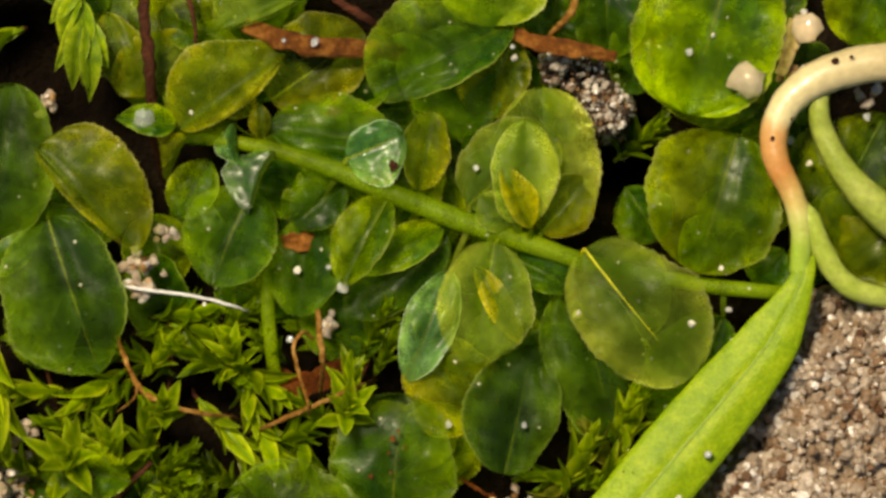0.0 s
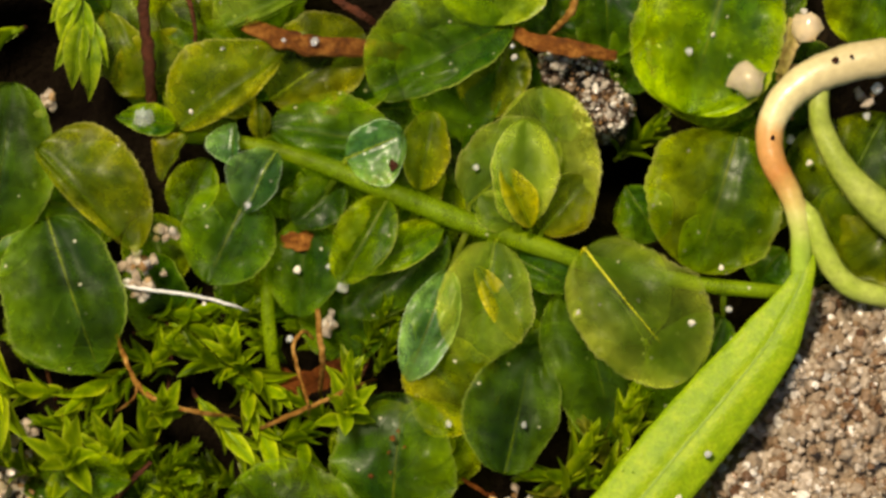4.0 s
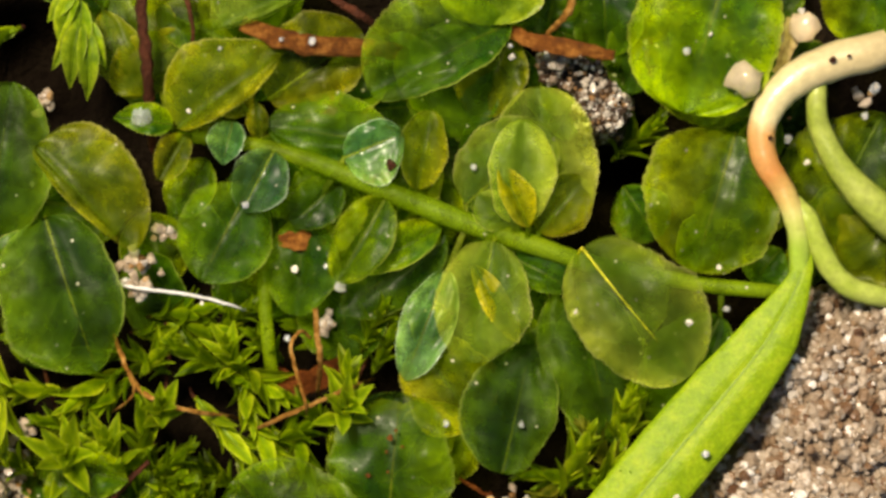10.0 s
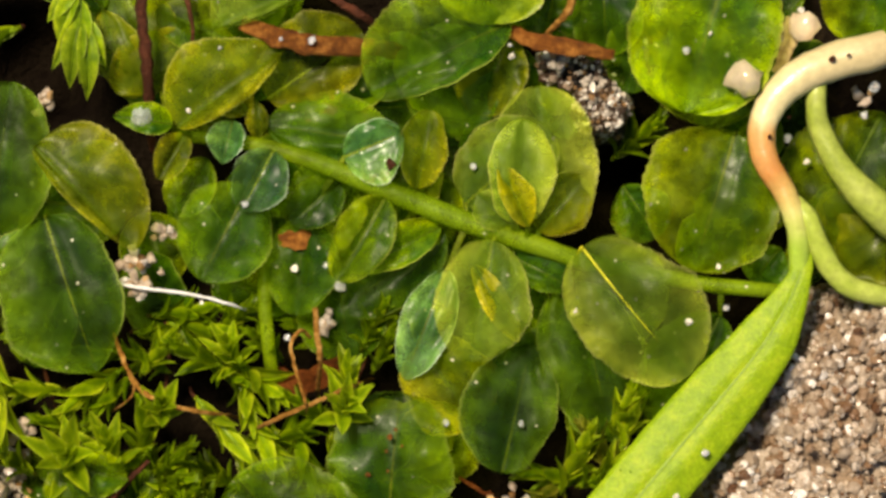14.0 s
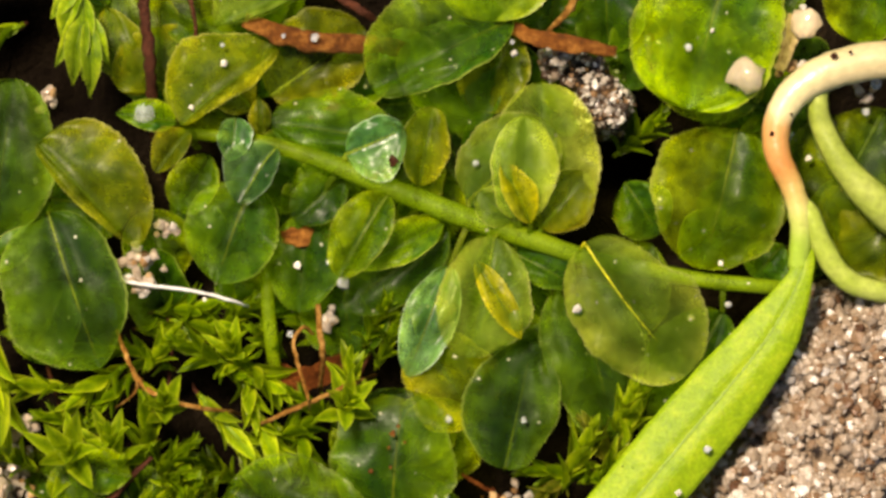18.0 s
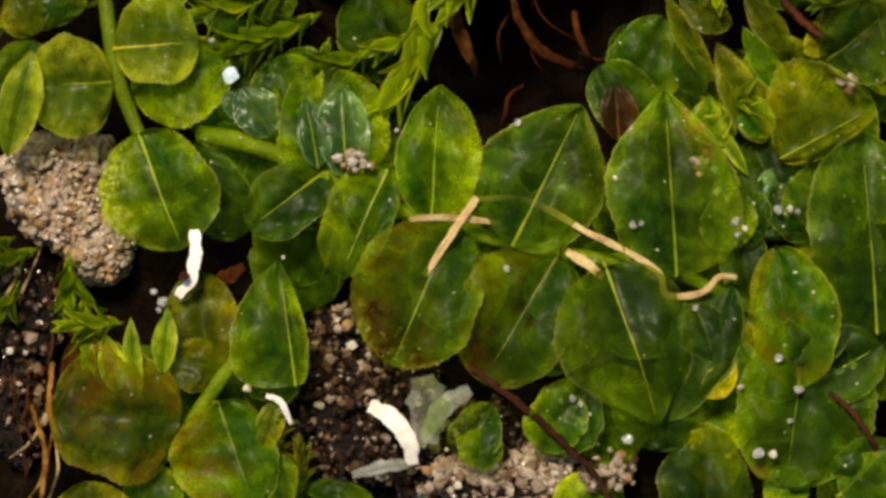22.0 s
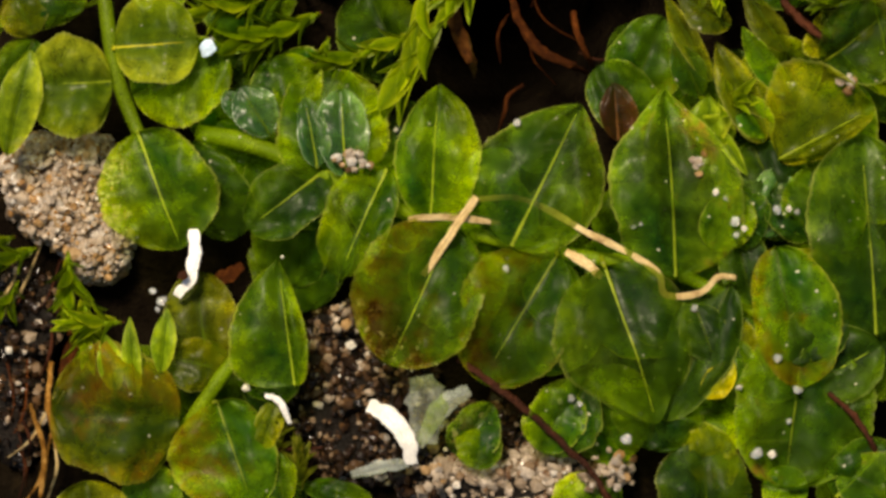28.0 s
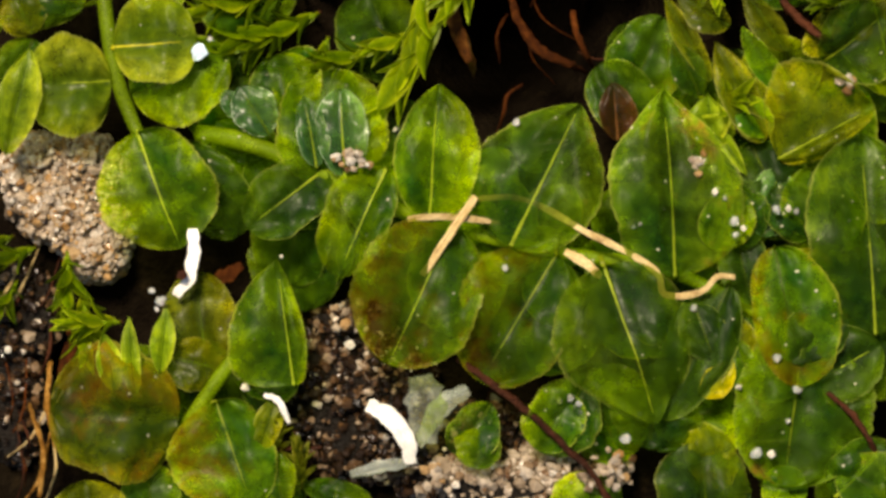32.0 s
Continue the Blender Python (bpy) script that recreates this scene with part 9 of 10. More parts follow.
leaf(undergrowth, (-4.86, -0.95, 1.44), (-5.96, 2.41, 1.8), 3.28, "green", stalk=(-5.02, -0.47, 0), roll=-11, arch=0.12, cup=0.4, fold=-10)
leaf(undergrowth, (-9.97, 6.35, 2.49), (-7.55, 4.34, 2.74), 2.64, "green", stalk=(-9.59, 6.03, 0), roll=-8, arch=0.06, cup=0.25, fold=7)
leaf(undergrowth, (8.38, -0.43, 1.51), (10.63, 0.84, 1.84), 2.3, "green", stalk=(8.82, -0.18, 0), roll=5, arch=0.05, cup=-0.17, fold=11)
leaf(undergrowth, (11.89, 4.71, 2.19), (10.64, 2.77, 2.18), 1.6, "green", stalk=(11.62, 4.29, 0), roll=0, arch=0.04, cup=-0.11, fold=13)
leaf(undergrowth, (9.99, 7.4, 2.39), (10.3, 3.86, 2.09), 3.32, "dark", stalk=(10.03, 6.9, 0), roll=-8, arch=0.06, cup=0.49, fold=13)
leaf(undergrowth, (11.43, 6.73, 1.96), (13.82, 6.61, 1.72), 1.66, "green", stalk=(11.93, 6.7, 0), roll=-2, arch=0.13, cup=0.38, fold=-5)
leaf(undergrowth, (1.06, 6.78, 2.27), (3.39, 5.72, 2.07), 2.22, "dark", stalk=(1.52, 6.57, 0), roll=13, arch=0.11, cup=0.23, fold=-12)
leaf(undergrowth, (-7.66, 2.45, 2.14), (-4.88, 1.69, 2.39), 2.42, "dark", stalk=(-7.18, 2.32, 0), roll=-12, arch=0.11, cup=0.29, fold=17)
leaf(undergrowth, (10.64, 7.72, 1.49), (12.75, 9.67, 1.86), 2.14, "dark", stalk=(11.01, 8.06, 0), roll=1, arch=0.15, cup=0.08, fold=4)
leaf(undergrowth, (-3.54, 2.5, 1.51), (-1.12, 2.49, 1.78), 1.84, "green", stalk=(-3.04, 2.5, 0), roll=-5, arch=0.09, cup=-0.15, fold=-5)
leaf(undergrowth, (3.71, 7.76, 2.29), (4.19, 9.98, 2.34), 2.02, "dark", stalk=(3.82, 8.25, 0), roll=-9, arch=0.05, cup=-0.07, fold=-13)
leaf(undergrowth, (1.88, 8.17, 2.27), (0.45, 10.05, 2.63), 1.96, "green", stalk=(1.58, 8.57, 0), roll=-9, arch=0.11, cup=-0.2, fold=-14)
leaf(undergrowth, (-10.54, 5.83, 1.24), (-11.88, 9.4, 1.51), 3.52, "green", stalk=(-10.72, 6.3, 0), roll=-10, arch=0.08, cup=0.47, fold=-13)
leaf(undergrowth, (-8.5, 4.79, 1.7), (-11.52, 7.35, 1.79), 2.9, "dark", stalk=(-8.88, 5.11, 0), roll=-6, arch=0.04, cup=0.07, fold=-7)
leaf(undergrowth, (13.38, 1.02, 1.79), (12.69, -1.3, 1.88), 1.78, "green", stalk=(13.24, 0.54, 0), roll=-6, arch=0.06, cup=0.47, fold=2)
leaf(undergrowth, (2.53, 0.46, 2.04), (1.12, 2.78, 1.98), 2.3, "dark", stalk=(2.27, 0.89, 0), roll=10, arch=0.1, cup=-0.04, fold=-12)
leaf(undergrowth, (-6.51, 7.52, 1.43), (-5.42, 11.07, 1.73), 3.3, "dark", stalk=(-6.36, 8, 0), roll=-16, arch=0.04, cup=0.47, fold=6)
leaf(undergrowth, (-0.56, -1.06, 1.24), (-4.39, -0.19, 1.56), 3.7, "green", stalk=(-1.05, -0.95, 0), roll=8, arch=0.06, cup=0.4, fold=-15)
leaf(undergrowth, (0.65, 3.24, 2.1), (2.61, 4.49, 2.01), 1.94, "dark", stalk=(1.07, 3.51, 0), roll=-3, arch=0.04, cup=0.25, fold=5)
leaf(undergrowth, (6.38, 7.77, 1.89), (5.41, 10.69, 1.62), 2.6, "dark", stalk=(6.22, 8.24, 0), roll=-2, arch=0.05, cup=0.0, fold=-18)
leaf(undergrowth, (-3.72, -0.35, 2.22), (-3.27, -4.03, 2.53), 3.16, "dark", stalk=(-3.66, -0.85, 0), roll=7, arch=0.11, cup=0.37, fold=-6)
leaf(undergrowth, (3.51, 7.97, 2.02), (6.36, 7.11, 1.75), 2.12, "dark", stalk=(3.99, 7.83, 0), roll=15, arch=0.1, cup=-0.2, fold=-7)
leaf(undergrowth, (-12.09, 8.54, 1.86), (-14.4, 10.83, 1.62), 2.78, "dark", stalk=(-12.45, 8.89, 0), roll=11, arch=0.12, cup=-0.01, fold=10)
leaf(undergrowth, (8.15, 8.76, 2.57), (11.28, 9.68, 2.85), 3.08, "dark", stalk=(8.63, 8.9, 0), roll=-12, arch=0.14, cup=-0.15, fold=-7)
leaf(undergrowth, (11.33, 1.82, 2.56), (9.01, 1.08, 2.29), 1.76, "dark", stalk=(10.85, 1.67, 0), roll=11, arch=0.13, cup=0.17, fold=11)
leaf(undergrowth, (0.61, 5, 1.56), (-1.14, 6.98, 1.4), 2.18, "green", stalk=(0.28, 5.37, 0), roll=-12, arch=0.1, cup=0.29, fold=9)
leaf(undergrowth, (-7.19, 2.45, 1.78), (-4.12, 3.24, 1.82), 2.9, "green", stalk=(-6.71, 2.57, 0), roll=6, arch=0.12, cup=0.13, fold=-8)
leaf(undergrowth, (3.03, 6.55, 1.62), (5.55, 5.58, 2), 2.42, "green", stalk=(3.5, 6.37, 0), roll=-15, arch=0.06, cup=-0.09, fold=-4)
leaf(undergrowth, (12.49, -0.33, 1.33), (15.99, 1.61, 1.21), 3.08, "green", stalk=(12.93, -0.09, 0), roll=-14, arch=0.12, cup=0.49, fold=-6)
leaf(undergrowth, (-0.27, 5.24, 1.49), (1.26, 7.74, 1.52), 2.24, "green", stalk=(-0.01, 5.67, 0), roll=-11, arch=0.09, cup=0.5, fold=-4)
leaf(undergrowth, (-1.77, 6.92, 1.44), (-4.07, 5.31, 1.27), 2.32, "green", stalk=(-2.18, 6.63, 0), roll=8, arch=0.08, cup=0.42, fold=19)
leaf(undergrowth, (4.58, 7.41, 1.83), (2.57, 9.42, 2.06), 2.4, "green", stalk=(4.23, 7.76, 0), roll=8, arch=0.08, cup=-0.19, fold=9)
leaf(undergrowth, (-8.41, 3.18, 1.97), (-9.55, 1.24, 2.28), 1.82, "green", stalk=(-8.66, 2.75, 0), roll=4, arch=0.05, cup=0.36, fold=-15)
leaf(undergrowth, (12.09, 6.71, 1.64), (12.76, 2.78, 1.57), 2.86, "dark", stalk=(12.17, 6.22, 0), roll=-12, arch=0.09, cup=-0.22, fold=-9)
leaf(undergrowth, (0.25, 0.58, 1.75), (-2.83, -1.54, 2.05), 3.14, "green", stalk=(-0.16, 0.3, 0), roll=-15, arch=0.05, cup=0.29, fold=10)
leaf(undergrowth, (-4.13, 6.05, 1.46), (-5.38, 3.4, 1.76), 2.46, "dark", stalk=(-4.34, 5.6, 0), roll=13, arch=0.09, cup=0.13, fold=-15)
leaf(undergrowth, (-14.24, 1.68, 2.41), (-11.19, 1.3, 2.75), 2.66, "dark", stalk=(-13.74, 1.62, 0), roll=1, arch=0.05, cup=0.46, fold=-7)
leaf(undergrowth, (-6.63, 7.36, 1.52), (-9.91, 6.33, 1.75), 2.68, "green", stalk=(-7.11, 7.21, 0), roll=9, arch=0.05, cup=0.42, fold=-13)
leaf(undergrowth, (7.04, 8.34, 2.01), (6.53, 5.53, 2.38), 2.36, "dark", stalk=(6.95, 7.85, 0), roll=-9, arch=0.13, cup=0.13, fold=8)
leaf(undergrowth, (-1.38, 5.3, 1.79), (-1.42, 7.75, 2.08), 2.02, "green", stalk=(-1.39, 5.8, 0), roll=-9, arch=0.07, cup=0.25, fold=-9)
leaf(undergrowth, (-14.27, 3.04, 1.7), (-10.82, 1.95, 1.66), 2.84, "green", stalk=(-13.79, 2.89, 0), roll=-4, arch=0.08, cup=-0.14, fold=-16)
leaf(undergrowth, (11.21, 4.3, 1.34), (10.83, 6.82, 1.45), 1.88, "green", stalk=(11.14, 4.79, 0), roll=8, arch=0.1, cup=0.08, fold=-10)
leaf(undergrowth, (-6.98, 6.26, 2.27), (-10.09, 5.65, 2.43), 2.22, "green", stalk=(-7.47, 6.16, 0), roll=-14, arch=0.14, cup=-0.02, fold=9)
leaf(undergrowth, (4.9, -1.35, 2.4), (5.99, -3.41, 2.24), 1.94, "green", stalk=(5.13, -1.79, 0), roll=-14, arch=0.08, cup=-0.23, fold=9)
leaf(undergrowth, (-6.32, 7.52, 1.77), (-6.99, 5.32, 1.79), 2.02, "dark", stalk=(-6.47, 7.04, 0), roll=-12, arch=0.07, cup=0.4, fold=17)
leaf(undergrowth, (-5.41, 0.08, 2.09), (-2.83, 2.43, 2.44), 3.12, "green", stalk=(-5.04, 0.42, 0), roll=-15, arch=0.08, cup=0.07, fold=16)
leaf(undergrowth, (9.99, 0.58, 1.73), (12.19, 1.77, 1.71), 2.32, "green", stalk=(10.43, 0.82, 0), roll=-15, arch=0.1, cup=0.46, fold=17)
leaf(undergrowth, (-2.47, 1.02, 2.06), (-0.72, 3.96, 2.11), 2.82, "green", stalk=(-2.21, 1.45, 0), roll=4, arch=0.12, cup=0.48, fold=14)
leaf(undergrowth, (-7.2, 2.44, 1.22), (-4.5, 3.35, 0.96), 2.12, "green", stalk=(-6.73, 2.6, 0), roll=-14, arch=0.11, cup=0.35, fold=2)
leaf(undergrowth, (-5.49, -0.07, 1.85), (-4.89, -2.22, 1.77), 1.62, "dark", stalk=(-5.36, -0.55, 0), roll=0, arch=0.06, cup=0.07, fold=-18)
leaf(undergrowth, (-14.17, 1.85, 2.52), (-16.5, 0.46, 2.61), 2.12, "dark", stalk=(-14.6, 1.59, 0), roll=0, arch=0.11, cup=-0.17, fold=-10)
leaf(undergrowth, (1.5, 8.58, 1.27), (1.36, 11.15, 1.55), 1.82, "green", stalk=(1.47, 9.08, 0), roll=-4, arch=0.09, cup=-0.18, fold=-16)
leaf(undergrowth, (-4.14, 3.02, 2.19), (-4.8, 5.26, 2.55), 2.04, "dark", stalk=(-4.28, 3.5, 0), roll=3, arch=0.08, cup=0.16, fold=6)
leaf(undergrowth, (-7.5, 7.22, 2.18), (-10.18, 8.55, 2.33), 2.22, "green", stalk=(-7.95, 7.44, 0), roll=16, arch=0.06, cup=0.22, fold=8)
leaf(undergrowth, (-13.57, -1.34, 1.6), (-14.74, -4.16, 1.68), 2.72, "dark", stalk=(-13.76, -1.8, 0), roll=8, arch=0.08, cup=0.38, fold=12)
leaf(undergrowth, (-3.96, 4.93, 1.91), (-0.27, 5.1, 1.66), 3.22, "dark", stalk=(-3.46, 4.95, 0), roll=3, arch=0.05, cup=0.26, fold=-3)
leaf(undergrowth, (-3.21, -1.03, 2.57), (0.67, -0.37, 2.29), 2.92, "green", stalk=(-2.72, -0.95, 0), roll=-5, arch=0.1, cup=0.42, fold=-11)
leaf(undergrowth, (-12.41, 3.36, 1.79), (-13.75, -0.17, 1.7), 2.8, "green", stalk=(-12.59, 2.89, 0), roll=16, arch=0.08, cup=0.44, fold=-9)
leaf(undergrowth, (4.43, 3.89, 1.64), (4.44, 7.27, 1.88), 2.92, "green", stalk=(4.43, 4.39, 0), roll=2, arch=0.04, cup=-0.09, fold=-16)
leaf(undergrowth, (7.36, 0.04, 1.43), (5.44, -3.09, 1.55), 3.4, "green", stalk=(7.1, -0.39, 0), roll=-8, arch=0.14, cup=0.27, fold=-15)
leaf(undergrowth, (-6.27, 1.51, 2.18), (-2.79, -0.41, 2), 3.5, "dark", stalk=(-5.83, 1.27, 0), roll=9, arch=0.15, cup=-0.2, fold=-8)
leaf(undergrowth, (9.94, 5.4, 2.53), (9.62, 9.19, 2.46), 3.6, "dark", stalk=(9.9, 5.9, 0), roll=11, arch=0.12, cup=-0.0, fold=6)
leaf(undergrowth, (-9.85, -1.42, 1.87), (-10.78, 1.22, 1.8), 2.56, "green", stalk=(-10.02, -0.95, 0), roll=13, arch=0.07, cup=0.01, fold=13)
leaf(undergrowth, (8.9, 8.13, 2.34), (6.33, 6.54, 2.07), 2.44, "dark", stalk=(8.47, 7.87, 0), roll=-12, arch=0.05, cup=-0.11, fold=16)
leaf(undergrowth, (-9.78, 1.67, 1.33), (-8.06, 0.08, 1.69), 2.02, "dark", stalk=(-9.41, 1.33, 0), roll=9, arch=0.06, cup=-0.17, fold=-4)
leaf(undergrowth, (-0.56, 5.83, 1.42), (2.79, 4.65, 1.76), 2.54, "dark", stalk=(-0.09, 5.66, 0), roll=12, arch=0.12, cup=0.19, fold=5)
leaf(undergrowth, (-11.05, -0.11, 1.56), (-9.23, -2.93, 1.75), 2.5, "dark", stalk=(-10.78, -0.53, 0), roll=16, arch=0.12, cup=0.4, fold=-2)
leaf(undergrowth, (-0.23, 3.24, 1.58), (-3.18, 1.31, 1.76), 2.66, "green", stalk=(-0.65, 2.97, 0), roll=1, arch=0.14, cup=0.21, fold=-1)
leaf(undergrowth, (-6.8, 7.27, 2.05), (-6.98, 10.85, 2.07), 2.82, "dark", stalk=(-6.83, 7.77, 0), roll=1, arch=0.09, cup=0.45, fold=14)
leaf(undergrowth, (2.87, 0.4, 2.34), (0.43, -1.68, 2.28), 2.34, "dark", stalk=(2.49, 0.08, 0), roll=0, arch=0.05, cup=0.48, fold=-11)
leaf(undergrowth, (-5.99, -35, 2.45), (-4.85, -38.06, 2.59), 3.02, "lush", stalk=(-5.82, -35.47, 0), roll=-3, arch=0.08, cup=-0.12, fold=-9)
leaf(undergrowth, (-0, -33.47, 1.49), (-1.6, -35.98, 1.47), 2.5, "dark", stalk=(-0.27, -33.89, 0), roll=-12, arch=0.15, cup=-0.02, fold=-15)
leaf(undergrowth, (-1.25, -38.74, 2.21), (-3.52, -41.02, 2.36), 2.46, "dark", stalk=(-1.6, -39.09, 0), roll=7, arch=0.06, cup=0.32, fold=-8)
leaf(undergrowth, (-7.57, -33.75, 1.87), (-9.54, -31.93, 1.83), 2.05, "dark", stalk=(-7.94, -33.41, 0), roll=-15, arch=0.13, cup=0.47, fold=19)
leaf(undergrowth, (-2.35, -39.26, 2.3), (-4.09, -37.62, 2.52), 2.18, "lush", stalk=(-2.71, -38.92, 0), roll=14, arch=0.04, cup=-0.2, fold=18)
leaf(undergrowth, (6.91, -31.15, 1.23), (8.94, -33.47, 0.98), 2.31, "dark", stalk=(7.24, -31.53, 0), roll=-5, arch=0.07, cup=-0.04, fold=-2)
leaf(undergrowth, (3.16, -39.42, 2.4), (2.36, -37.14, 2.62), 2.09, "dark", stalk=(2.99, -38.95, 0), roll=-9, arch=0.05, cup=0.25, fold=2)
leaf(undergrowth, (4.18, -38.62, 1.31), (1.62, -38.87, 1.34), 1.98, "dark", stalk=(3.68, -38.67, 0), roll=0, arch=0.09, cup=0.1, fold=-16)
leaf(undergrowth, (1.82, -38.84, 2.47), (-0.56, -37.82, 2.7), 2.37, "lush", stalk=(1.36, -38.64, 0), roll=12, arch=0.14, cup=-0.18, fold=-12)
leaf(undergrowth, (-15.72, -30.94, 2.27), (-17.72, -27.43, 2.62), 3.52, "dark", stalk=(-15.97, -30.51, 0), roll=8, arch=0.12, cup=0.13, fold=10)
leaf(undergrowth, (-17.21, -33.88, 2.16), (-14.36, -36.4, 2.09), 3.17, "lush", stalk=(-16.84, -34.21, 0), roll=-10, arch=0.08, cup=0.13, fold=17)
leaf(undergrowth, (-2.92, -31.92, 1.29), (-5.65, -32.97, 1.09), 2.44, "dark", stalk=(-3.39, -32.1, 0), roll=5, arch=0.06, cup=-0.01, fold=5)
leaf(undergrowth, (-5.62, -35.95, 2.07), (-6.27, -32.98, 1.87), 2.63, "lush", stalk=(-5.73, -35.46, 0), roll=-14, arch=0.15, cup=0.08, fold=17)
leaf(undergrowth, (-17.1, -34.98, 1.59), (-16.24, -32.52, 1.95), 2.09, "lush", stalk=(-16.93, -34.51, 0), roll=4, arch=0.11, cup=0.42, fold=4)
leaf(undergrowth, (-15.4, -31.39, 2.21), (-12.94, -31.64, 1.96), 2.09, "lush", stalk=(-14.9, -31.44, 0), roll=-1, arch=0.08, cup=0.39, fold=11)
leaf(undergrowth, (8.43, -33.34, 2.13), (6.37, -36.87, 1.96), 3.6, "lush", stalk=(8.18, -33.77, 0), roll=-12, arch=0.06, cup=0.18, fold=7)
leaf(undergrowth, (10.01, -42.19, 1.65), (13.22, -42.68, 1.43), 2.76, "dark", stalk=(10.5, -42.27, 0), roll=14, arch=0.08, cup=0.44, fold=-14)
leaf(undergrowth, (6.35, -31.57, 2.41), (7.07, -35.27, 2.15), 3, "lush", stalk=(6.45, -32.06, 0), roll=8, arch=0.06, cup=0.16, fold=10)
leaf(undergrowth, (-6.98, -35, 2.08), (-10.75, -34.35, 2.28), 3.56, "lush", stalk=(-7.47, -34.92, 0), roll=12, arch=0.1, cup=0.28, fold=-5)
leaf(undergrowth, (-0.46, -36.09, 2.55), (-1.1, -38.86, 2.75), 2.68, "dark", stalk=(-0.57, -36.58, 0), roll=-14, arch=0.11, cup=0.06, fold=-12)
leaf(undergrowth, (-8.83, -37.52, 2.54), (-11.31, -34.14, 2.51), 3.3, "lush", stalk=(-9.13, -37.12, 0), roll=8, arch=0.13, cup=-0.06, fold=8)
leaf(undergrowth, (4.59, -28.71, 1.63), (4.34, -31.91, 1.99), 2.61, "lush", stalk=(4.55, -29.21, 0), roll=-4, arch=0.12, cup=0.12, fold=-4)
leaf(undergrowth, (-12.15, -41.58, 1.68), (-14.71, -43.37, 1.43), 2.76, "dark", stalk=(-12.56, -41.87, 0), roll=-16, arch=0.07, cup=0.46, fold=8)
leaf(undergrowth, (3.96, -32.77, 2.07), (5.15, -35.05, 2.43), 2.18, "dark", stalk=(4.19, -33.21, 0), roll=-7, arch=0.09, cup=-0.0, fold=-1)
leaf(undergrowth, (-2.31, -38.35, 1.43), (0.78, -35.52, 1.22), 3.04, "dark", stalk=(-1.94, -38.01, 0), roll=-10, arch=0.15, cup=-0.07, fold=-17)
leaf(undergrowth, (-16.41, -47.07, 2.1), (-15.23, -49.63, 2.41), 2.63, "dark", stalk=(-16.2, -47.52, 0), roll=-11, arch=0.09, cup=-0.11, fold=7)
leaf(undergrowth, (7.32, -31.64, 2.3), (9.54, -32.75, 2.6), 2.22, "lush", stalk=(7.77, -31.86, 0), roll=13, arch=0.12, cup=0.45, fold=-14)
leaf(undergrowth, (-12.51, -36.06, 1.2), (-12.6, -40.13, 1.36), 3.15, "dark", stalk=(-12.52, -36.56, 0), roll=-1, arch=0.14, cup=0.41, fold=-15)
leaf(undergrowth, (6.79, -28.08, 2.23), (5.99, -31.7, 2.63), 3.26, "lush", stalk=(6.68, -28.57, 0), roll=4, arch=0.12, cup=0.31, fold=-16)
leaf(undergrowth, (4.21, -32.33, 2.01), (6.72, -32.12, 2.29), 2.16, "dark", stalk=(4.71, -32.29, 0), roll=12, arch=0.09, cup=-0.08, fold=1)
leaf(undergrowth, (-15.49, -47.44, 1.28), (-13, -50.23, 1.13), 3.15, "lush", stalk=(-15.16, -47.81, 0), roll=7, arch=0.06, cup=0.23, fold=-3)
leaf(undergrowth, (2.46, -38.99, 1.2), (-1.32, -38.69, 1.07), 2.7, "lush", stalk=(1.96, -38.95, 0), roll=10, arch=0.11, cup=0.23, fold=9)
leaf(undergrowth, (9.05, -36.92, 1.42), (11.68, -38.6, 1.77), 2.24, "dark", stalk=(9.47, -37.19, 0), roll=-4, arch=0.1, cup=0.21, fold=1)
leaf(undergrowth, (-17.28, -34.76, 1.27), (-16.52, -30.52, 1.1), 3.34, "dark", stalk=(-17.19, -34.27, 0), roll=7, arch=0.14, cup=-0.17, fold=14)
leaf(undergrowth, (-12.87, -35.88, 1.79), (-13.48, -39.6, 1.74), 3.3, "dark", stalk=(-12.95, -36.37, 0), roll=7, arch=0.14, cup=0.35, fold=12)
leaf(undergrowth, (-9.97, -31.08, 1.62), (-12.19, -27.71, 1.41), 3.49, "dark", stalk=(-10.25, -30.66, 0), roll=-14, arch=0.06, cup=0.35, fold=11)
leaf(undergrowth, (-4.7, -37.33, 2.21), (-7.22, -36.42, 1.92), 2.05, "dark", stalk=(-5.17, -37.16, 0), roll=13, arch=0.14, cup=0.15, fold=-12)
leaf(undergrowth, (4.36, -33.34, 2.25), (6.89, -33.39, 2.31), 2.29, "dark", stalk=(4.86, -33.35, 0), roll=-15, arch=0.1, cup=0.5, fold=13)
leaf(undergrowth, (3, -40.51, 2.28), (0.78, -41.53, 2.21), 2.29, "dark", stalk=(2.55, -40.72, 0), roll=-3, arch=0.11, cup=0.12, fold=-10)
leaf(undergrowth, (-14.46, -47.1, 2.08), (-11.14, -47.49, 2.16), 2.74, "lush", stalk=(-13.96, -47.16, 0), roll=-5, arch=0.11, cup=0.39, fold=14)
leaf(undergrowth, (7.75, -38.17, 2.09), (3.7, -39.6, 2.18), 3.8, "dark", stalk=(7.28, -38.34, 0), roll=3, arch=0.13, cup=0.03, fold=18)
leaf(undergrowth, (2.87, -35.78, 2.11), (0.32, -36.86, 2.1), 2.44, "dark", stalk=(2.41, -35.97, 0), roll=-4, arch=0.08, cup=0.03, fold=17)
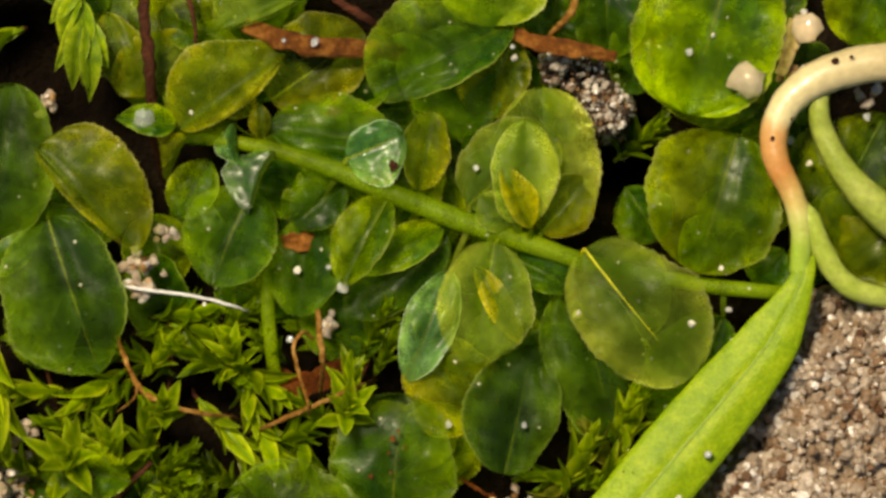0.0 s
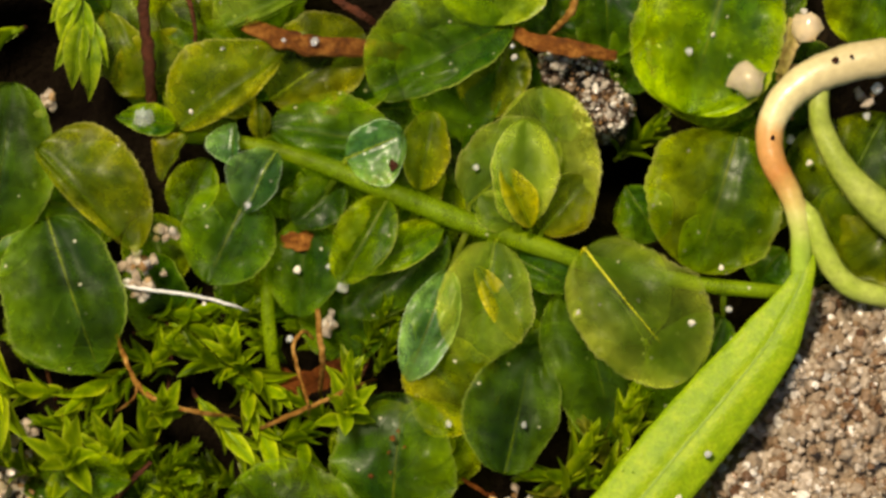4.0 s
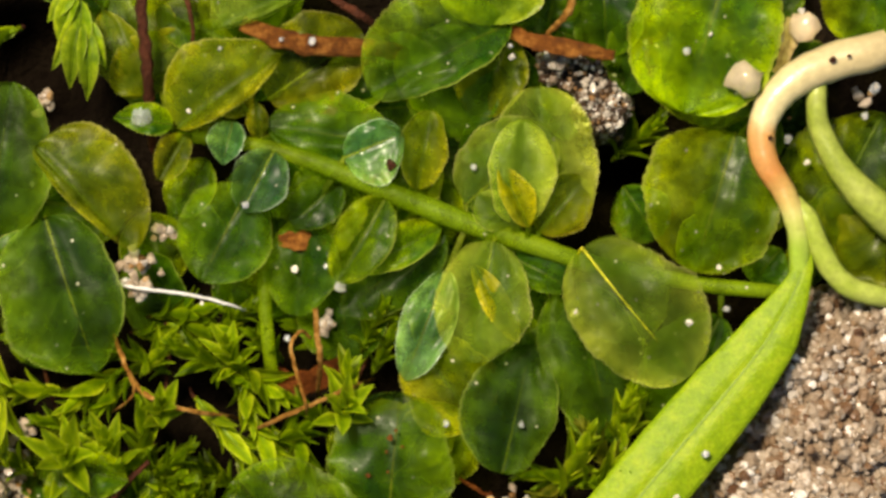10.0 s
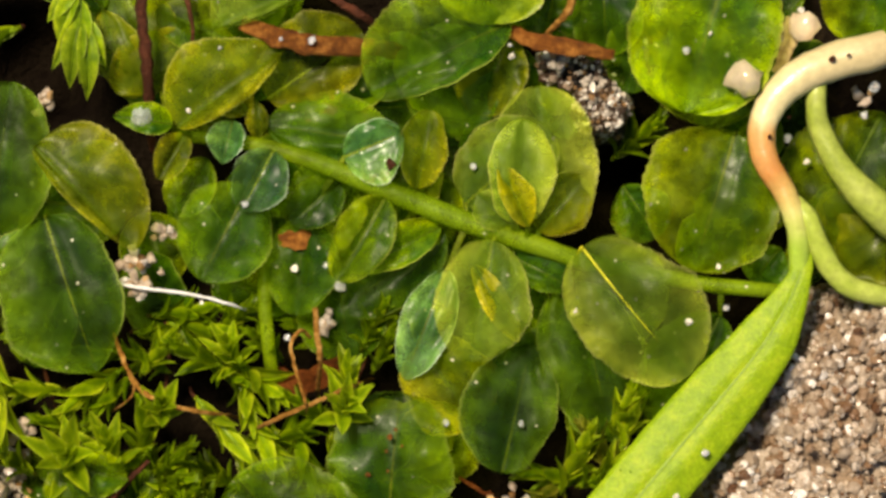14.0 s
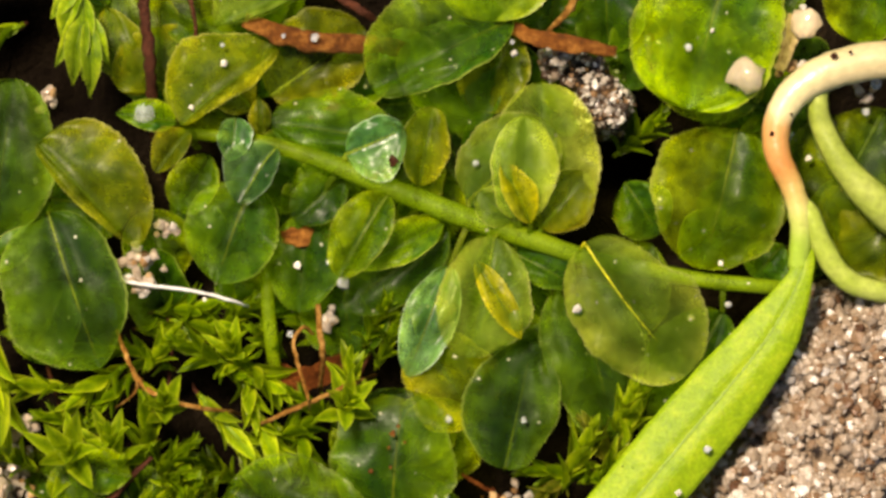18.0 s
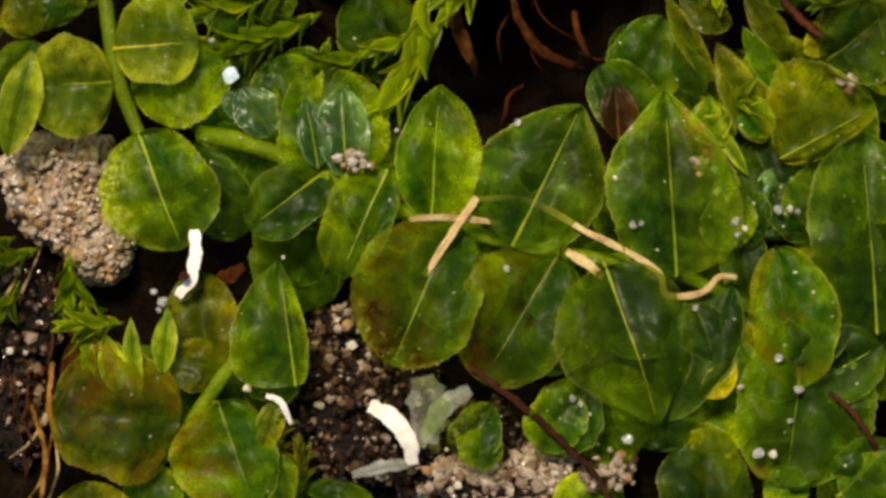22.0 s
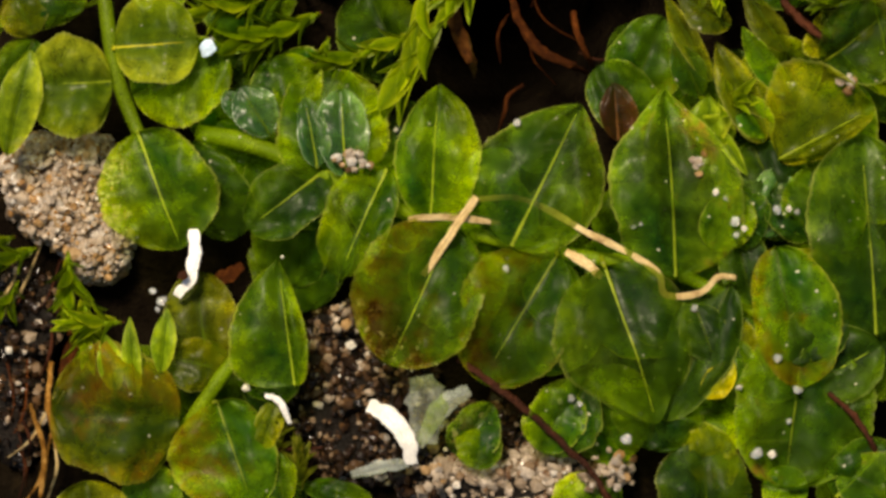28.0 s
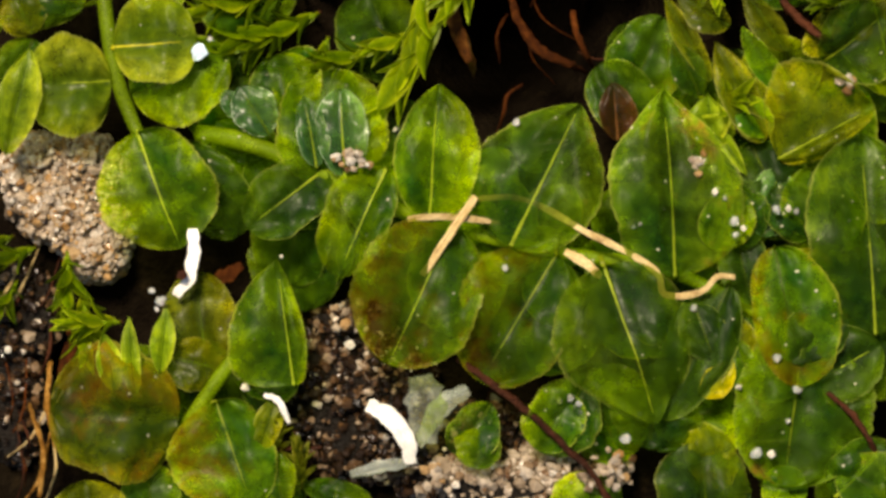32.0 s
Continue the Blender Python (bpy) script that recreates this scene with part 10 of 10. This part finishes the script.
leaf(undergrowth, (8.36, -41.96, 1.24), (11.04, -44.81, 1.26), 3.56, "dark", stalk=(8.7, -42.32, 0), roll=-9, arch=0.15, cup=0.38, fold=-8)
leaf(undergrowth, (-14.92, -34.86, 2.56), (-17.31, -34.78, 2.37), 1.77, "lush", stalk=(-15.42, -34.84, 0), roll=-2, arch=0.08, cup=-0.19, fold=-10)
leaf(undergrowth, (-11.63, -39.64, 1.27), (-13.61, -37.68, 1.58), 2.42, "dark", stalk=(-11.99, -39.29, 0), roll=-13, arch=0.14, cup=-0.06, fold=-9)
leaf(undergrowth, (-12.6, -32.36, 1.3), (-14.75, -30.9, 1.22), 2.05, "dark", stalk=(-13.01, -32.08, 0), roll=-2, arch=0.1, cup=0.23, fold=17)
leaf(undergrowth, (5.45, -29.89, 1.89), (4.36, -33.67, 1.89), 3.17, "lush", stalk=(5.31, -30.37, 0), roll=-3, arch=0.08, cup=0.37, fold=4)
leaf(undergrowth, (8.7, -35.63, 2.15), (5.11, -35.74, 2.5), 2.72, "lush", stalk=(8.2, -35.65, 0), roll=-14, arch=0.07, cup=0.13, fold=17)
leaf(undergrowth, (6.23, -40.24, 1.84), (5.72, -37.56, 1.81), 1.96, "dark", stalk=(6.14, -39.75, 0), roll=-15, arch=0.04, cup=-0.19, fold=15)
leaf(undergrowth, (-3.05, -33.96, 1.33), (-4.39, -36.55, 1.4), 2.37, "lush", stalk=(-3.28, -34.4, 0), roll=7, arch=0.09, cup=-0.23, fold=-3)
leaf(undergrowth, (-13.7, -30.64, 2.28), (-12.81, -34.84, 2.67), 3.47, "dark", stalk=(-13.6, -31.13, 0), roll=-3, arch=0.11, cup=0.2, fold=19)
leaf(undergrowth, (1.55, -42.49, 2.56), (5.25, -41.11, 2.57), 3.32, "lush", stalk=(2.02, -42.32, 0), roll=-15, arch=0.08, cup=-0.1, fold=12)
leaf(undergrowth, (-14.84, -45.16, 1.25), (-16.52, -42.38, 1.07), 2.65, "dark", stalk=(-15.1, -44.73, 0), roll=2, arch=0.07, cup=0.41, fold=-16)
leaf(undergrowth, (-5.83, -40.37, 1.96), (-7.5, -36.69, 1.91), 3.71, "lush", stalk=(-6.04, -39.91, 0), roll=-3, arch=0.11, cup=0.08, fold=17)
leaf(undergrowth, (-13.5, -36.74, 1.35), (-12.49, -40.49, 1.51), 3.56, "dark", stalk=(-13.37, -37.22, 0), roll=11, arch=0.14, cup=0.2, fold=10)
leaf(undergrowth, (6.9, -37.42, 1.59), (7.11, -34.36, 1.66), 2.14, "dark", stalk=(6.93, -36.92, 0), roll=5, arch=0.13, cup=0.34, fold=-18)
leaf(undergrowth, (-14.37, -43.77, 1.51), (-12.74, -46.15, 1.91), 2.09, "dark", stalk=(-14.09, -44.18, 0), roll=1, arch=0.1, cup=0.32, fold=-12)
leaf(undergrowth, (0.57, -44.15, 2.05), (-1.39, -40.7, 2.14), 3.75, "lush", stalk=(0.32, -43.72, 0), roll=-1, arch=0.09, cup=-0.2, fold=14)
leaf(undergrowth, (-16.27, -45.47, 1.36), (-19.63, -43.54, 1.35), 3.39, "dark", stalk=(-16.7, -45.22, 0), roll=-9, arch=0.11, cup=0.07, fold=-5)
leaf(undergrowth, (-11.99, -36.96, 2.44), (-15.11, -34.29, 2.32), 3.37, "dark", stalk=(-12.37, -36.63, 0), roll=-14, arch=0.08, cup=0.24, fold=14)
leaf(undergrowth, (5.74, -40.46, 1.75), (3.43, -37.67, 1.71), 3.04, "lush", stalk=(5.42, -40.07, 0), roll=-6, arch=0.05, cup=-0.03, fold=18)
leaf(undergrowth, (5.22, -35.46, 1.42), (2.88, -38.1, 1.2), 3.08, "lush", stalk=(4.89, -35.83, 0), roll=4, arch=0.09, cup=-0.11, fold=-16)
leaf(undergrowth, (-5.65, -36.31, 2.03), (-8.03, -35.66, 1.85), 1.73, "lush", stalk=(-6.13, -36.18, 0), roll=12, arch=0.05, cup=-0.09, fold=-17)
leaf(undergrowth, (-2.52, -37.02, 2.49), (0.46, -38.22, 2.63), 2.63, "dark", stalk=(-2.06, -37.21, 0), roll=11, arch=0.11, cup=-0.02, fold=2)
leaf(undergrowth, (5.18, -42.55, 1.54), (9.33, -41.46, 1.33), 3.56, "dark", stalk=(5.66, -42.42, 0), roll=-5, arch=0.08, cup=-0.07, fold=5)
leaf(undergrowth, (0.44, -44.71, 2.46), (-1.41, -47.33, 2.29), 2.87, "lush", stalk=(0.15, -45.12, 0), roll=-5, arch=0.12, cup=0.27, fold=-15)
leaf(undergrowth, (6.94, -30.95, 1.27), (6.78, -34.97, 1.63), 3.67, "dark", stalk=(6.92, -31.45, 0), roll=-12, arch=0.07, cup=-0.21, fold=2)
leaf(undergrowth, (1.45, -32.58, 1.59), (2.98, -29.37, 1.96), 3.3, "dark", stalk=(1.67, -32.13, 0), roll=16, arch=0.11, cup=0.33, fold=14)
leaf(undergrowth, (9.38, -36.97, 1.92), (5.63, -37.77, 1.7), 2.72, "lush", stalk=(8.89, -37.07, 0), roll=15, arch=0.09, cup=0.1, fold=9)
leaf(undergrowth, (-1.88, -36.23, 1.31), (-4.55, -37.26, 1.38), 2.57, "lush", stalk=(-2.35, -36.41, 0), roll=-2, arch=0.14, cup=0.48, fold=17)
leaf(undergrowth, (-0.05, -30.54, 2.29), (1.71, -28.61, 2.38), 2.14, "lush", stalk=(0.29, -30.17, 0), roll=-15, arch=0.09, cup=0.46, fold=-19)
leaf(undergrowth, (8.78, -40.12, 1.59), (6.72, -37.56, 1.57), 2.65, "dark", stalk=(8.47, -39.73, 0), roll=-14, arch=0.13, cup=0.29, fold=-18)
leaf(undergrowth, (7.72, -33.25, 2.49), (7.72, -37.07, 2.88), 3.58, "dark", stalk=(7.72, -33.75, 0), roll=-1, arch=0.05, cup=-0.12, fold=18)
leaf(undergrowth, (4.31, -35.05, 2.59), (2.89, -32.63, 2.83), 2.11, "lush", stalk=(4.06, -34.62, 0), roll=-14, arch=0.14, cup=0.07, fold=18)
leaf(undergrowth, (-2, -40.14, 2.57), (-1.07, -37.56, 2.89), 2.22, "dark", stalk=(-1.83, -39.67, 0), roll=15, arch=0.14, cup=-0.2, fold=19)
leaf(undergrowth, (-5.87, -33.88, 2.26), (-5.62, -37.27, 2.27), 2.76, "lush", stalk=(-5.83, -34.38, 0), roll=-5, arch=0.08, cup=0.3, fold=-13)
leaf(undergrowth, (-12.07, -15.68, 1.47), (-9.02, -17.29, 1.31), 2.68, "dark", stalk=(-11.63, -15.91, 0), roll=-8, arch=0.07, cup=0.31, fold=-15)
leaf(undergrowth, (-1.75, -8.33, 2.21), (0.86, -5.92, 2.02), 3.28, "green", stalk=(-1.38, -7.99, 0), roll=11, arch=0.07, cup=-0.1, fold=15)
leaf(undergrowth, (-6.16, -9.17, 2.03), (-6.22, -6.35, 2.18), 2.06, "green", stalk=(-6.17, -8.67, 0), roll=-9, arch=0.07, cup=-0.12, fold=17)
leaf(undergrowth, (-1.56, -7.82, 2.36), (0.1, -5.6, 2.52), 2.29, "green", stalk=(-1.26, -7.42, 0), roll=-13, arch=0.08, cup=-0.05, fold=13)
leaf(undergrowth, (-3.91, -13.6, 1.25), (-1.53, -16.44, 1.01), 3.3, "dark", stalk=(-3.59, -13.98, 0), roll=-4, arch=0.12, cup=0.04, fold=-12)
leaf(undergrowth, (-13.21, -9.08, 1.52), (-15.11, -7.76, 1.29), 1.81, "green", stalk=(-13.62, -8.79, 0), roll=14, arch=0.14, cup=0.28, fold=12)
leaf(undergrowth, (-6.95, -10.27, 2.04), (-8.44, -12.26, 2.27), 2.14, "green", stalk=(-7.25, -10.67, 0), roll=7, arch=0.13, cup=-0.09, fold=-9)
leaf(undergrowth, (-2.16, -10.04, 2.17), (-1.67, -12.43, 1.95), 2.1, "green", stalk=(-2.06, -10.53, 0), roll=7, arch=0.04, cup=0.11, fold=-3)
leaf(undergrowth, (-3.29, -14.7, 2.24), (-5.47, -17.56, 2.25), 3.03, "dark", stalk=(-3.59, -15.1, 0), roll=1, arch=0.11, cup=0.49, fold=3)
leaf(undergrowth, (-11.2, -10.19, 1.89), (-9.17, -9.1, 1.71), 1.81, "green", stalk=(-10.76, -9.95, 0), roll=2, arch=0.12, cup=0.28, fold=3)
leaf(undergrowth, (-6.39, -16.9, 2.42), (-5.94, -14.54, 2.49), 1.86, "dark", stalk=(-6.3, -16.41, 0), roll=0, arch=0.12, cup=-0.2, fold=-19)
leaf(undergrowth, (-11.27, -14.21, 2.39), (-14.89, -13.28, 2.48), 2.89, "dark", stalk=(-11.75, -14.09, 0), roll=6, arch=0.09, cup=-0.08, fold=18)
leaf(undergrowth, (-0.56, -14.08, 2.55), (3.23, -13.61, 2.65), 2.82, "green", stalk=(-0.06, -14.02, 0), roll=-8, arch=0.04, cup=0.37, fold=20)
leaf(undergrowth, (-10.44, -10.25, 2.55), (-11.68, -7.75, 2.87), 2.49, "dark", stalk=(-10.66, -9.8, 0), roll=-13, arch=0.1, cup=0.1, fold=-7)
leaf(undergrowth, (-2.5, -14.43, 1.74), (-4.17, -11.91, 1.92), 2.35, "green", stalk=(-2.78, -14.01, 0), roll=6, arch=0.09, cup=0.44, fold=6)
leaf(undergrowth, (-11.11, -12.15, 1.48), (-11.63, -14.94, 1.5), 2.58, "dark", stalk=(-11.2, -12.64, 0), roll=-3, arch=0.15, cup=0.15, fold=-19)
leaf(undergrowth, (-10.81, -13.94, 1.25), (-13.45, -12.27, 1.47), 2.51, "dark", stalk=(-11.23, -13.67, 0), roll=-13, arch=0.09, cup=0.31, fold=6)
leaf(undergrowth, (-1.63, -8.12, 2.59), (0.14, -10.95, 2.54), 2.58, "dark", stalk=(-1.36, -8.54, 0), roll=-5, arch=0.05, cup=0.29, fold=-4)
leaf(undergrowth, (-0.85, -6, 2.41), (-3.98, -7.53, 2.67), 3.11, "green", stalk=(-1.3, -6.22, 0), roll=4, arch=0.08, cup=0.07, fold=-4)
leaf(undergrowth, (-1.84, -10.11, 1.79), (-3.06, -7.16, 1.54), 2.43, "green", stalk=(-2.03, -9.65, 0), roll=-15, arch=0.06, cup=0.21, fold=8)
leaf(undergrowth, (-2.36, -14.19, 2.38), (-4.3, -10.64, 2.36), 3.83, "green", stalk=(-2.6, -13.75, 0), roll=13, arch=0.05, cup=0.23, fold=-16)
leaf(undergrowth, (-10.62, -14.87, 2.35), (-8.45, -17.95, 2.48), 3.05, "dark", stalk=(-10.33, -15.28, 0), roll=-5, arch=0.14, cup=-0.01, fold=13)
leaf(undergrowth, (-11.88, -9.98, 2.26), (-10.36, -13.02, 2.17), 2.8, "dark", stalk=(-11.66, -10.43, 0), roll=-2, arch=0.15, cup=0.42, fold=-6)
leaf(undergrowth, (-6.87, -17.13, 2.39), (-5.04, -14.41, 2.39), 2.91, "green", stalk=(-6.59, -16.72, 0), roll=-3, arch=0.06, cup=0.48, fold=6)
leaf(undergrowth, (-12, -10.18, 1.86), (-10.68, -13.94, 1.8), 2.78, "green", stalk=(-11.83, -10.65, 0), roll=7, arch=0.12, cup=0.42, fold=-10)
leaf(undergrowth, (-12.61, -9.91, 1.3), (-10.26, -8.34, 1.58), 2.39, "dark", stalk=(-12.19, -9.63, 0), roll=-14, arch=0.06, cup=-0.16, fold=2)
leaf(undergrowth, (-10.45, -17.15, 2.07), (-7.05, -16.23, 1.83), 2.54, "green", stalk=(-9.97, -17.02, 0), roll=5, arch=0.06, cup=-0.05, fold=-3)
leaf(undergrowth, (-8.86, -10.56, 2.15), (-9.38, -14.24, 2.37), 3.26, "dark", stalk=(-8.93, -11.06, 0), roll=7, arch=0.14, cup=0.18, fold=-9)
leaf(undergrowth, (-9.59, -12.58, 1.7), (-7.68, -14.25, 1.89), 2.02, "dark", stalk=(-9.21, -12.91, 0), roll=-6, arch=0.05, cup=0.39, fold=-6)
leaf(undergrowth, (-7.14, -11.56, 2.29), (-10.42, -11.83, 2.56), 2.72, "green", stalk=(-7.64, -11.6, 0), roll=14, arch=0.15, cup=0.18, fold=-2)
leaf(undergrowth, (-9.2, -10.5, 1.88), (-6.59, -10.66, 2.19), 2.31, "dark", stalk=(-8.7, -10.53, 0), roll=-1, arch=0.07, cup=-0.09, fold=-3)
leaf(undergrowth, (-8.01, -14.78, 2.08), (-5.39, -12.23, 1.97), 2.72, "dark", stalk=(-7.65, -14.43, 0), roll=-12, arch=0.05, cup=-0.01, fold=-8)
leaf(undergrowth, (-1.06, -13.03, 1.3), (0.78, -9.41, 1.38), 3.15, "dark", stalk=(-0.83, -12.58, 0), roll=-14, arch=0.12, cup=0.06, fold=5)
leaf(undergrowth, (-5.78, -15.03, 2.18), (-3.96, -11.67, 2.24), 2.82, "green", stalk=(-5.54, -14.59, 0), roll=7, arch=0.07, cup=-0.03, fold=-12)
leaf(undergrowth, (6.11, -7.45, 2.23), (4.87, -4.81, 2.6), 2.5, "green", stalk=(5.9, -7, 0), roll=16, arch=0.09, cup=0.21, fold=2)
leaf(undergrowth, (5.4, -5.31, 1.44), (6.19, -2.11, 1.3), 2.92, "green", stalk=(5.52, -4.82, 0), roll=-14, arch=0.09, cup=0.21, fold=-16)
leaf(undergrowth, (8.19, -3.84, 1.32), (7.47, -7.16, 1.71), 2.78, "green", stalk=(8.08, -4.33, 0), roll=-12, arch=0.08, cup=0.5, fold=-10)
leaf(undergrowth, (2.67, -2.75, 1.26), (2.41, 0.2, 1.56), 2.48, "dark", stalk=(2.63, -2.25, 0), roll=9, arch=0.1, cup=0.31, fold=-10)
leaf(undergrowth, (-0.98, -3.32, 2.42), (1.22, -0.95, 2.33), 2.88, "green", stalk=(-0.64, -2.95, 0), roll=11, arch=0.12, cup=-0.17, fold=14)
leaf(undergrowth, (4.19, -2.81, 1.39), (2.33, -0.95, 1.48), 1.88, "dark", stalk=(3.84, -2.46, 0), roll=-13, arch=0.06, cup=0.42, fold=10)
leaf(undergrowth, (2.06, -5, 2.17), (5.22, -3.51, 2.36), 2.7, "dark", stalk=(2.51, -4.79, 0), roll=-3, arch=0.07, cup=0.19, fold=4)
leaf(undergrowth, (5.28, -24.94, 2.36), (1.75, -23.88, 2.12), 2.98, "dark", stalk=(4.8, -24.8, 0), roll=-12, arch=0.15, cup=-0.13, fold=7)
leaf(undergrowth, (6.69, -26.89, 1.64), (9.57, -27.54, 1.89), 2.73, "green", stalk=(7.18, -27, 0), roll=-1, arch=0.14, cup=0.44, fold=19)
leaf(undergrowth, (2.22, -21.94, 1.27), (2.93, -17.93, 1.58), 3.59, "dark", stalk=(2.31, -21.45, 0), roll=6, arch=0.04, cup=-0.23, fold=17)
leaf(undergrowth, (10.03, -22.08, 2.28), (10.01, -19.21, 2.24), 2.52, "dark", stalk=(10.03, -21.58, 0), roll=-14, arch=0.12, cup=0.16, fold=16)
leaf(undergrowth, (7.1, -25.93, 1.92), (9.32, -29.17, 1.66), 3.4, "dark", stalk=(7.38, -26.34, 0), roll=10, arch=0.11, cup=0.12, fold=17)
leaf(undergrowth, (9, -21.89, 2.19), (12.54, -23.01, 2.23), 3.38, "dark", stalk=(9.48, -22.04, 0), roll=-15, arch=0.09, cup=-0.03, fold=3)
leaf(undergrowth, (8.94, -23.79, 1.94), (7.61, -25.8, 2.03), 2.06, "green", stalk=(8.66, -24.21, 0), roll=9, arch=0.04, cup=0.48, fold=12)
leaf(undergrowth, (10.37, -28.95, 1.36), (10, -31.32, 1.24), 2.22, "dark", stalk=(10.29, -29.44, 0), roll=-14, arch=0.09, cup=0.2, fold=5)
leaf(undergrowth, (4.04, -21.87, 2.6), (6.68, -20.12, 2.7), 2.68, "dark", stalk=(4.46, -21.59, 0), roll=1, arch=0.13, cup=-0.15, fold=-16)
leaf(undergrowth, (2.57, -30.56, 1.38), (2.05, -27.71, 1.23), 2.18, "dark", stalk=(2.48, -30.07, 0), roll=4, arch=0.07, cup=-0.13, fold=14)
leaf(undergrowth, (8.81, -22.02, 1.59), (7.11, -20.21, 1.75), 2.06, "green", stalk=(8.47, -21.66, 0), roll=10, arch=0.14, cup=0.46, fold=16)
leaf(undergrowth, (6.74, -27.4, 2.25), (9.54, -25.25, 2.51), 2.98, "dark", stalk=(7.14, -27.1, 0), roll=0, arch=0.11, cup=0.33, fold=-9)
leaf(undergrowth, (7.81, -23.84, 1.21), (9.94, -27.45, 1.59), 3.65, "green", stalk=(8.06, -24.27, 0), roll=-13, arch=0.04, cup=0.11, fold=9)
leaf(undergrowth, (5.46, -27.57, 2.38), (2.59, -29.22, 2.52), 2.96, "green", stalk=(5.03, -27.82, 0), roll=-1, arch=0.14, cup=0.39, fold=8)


chip = bead(-16.77, -32.03, 4.4, 0.78, chip_blue, "white_chip", "flat bluish-white mineral chip on a leaf", 55, 0.4)


def motions():
    def turn(ob, steps):
        """Keys small turns (degrees about the base: roll, lift, swing) of a part from its rest pose."""
        rest = ob.matrix_basis.copy()
        walk(ob, [(t, rest @ pose(0, 0, 0, *angles)) for t, *angles in steps])

    turn(LEAVES['open_a'], [(0, 62, 0, 4), (3, 40, 0, 2), (6, 4, 0, 0), (12, 0, 0, 0), (16.5, 0, 0, 0), (18, 28, 0, -6), (32, 28, 0, -6)])
    turn(LEAVES['open_b'], [(0, 78, 12, 26), (3, 52, 6, 20), (6, 6, 0, 0), (12, 0, 0, 0), (17, 0, 0, 0), (18, -14, 0, 5), (32, -14, 0, 5)])
    turn(LEAVES['open_c'], [(0, 74, 30, 10), (3, 66, 24, 8), (6, 8, 0, 0), (12, 0, 0, 0), (17, 0, 0, 0), (18, 16, 0, -8), (32, 16, 0, -8)])
    turn(LEAVES['open_d'], [(0, 24, -4, 3), (3, 12, 0, 1), (6, 0, 0, 0), (16.5, 0, 0, 0), (18, 18, 0, 0), (32, 18, 0, 0)])
    turn(LEAVES['drift_a'], [(0, 6, 0, 4), (6, 0, 0, 0), (12, -2, 0, -1), (16.5, 0, 0, 0), (18, 8, 4, 6), (32, 8, 4, 6)])
    turn(LEAVES['drift_b'], [(0, 0, 0, 0), (16.5, 0, 0, 0), (18, -10, 5, -3), (32, -10, 5, -3)])
    turn(LEAVES['drift_c'], [(0, 0, 0, 0), (16.5, 0, 0, 0), (18, 12, 4, -2), (32, 12, 4, -2)])
    turn(LEAVES['drift_d'], [(0, 0, 0, 0), (16.5, 0, 0, 0), (18, -9, 3, 3), (32, -9, 3, 3)])
    turn(LEAVES['drift_e'], [(0, 4, 0, 0), (6, 0, 0, 0), (16.5, 0, 0, 0), (18, -12, 6, 3), (32, -12, 6, 3)])
    turn(LEAVES['late_a'], [(0, 5, 0, 0), (21.5, 5, 0, 0), (24, 5, 0, 0), (26.5, 0, 0, 0), (32, -2, 0, 0)])
    turn(LEAVES['late_b'], [(0, -6, 0, 0), (21.5, -6, 0, 0), (26.5, 0, 0, 0), (32, 2, 0, 0)])
    turn(LEAVES['late_c'], [(0, 7, 0, 1), (21.5, 7, 0, 1), (26.5, 1, 0, 0), (32, 0, 0, 0)])
    turn(LEAVES['late_d'], [(0, 0, 5, 0), (21.5, 0, 5, 0), (26.5, 0, 0, 0), (32, 0, -2, 0)])
    turn(LEAVES['late_e'], [(0, 8, 0, -1), (21.5, 8, 0, -1), (26.5, 0, 0, 0), (32, -2, 0, 0)])
    stem_part = next(o for o in seedling.children if o.name.startswith("stem"))
    joint = Matrix.Translation(Vector((1.10, -4.06, 5.1)) * MM)
    walk(stem_part, [(t, joint @ pose(0, 0, 0, 0, 0, a) @ joint.inverted()) for t, a in ((0, -5.4), (3, -4.4), (6, -0.8), (10, 0), (14.5, -0.4), (16.5, -2.5), (18, -7), (32, -7))])
    walk(chip, [(t, Matrix.Translation(Vector(p) * MM)) for t, p in ((0, (-16.77, -32.03, 4.4)), (25.5, (-16.77, -32.03, 4.4)), (27, (-17.75, -31.17, 5.3)), (29, (-17.75, -31.17, 5.3)), (32, (-18.01, -31.39, 5.3)))])


motions()
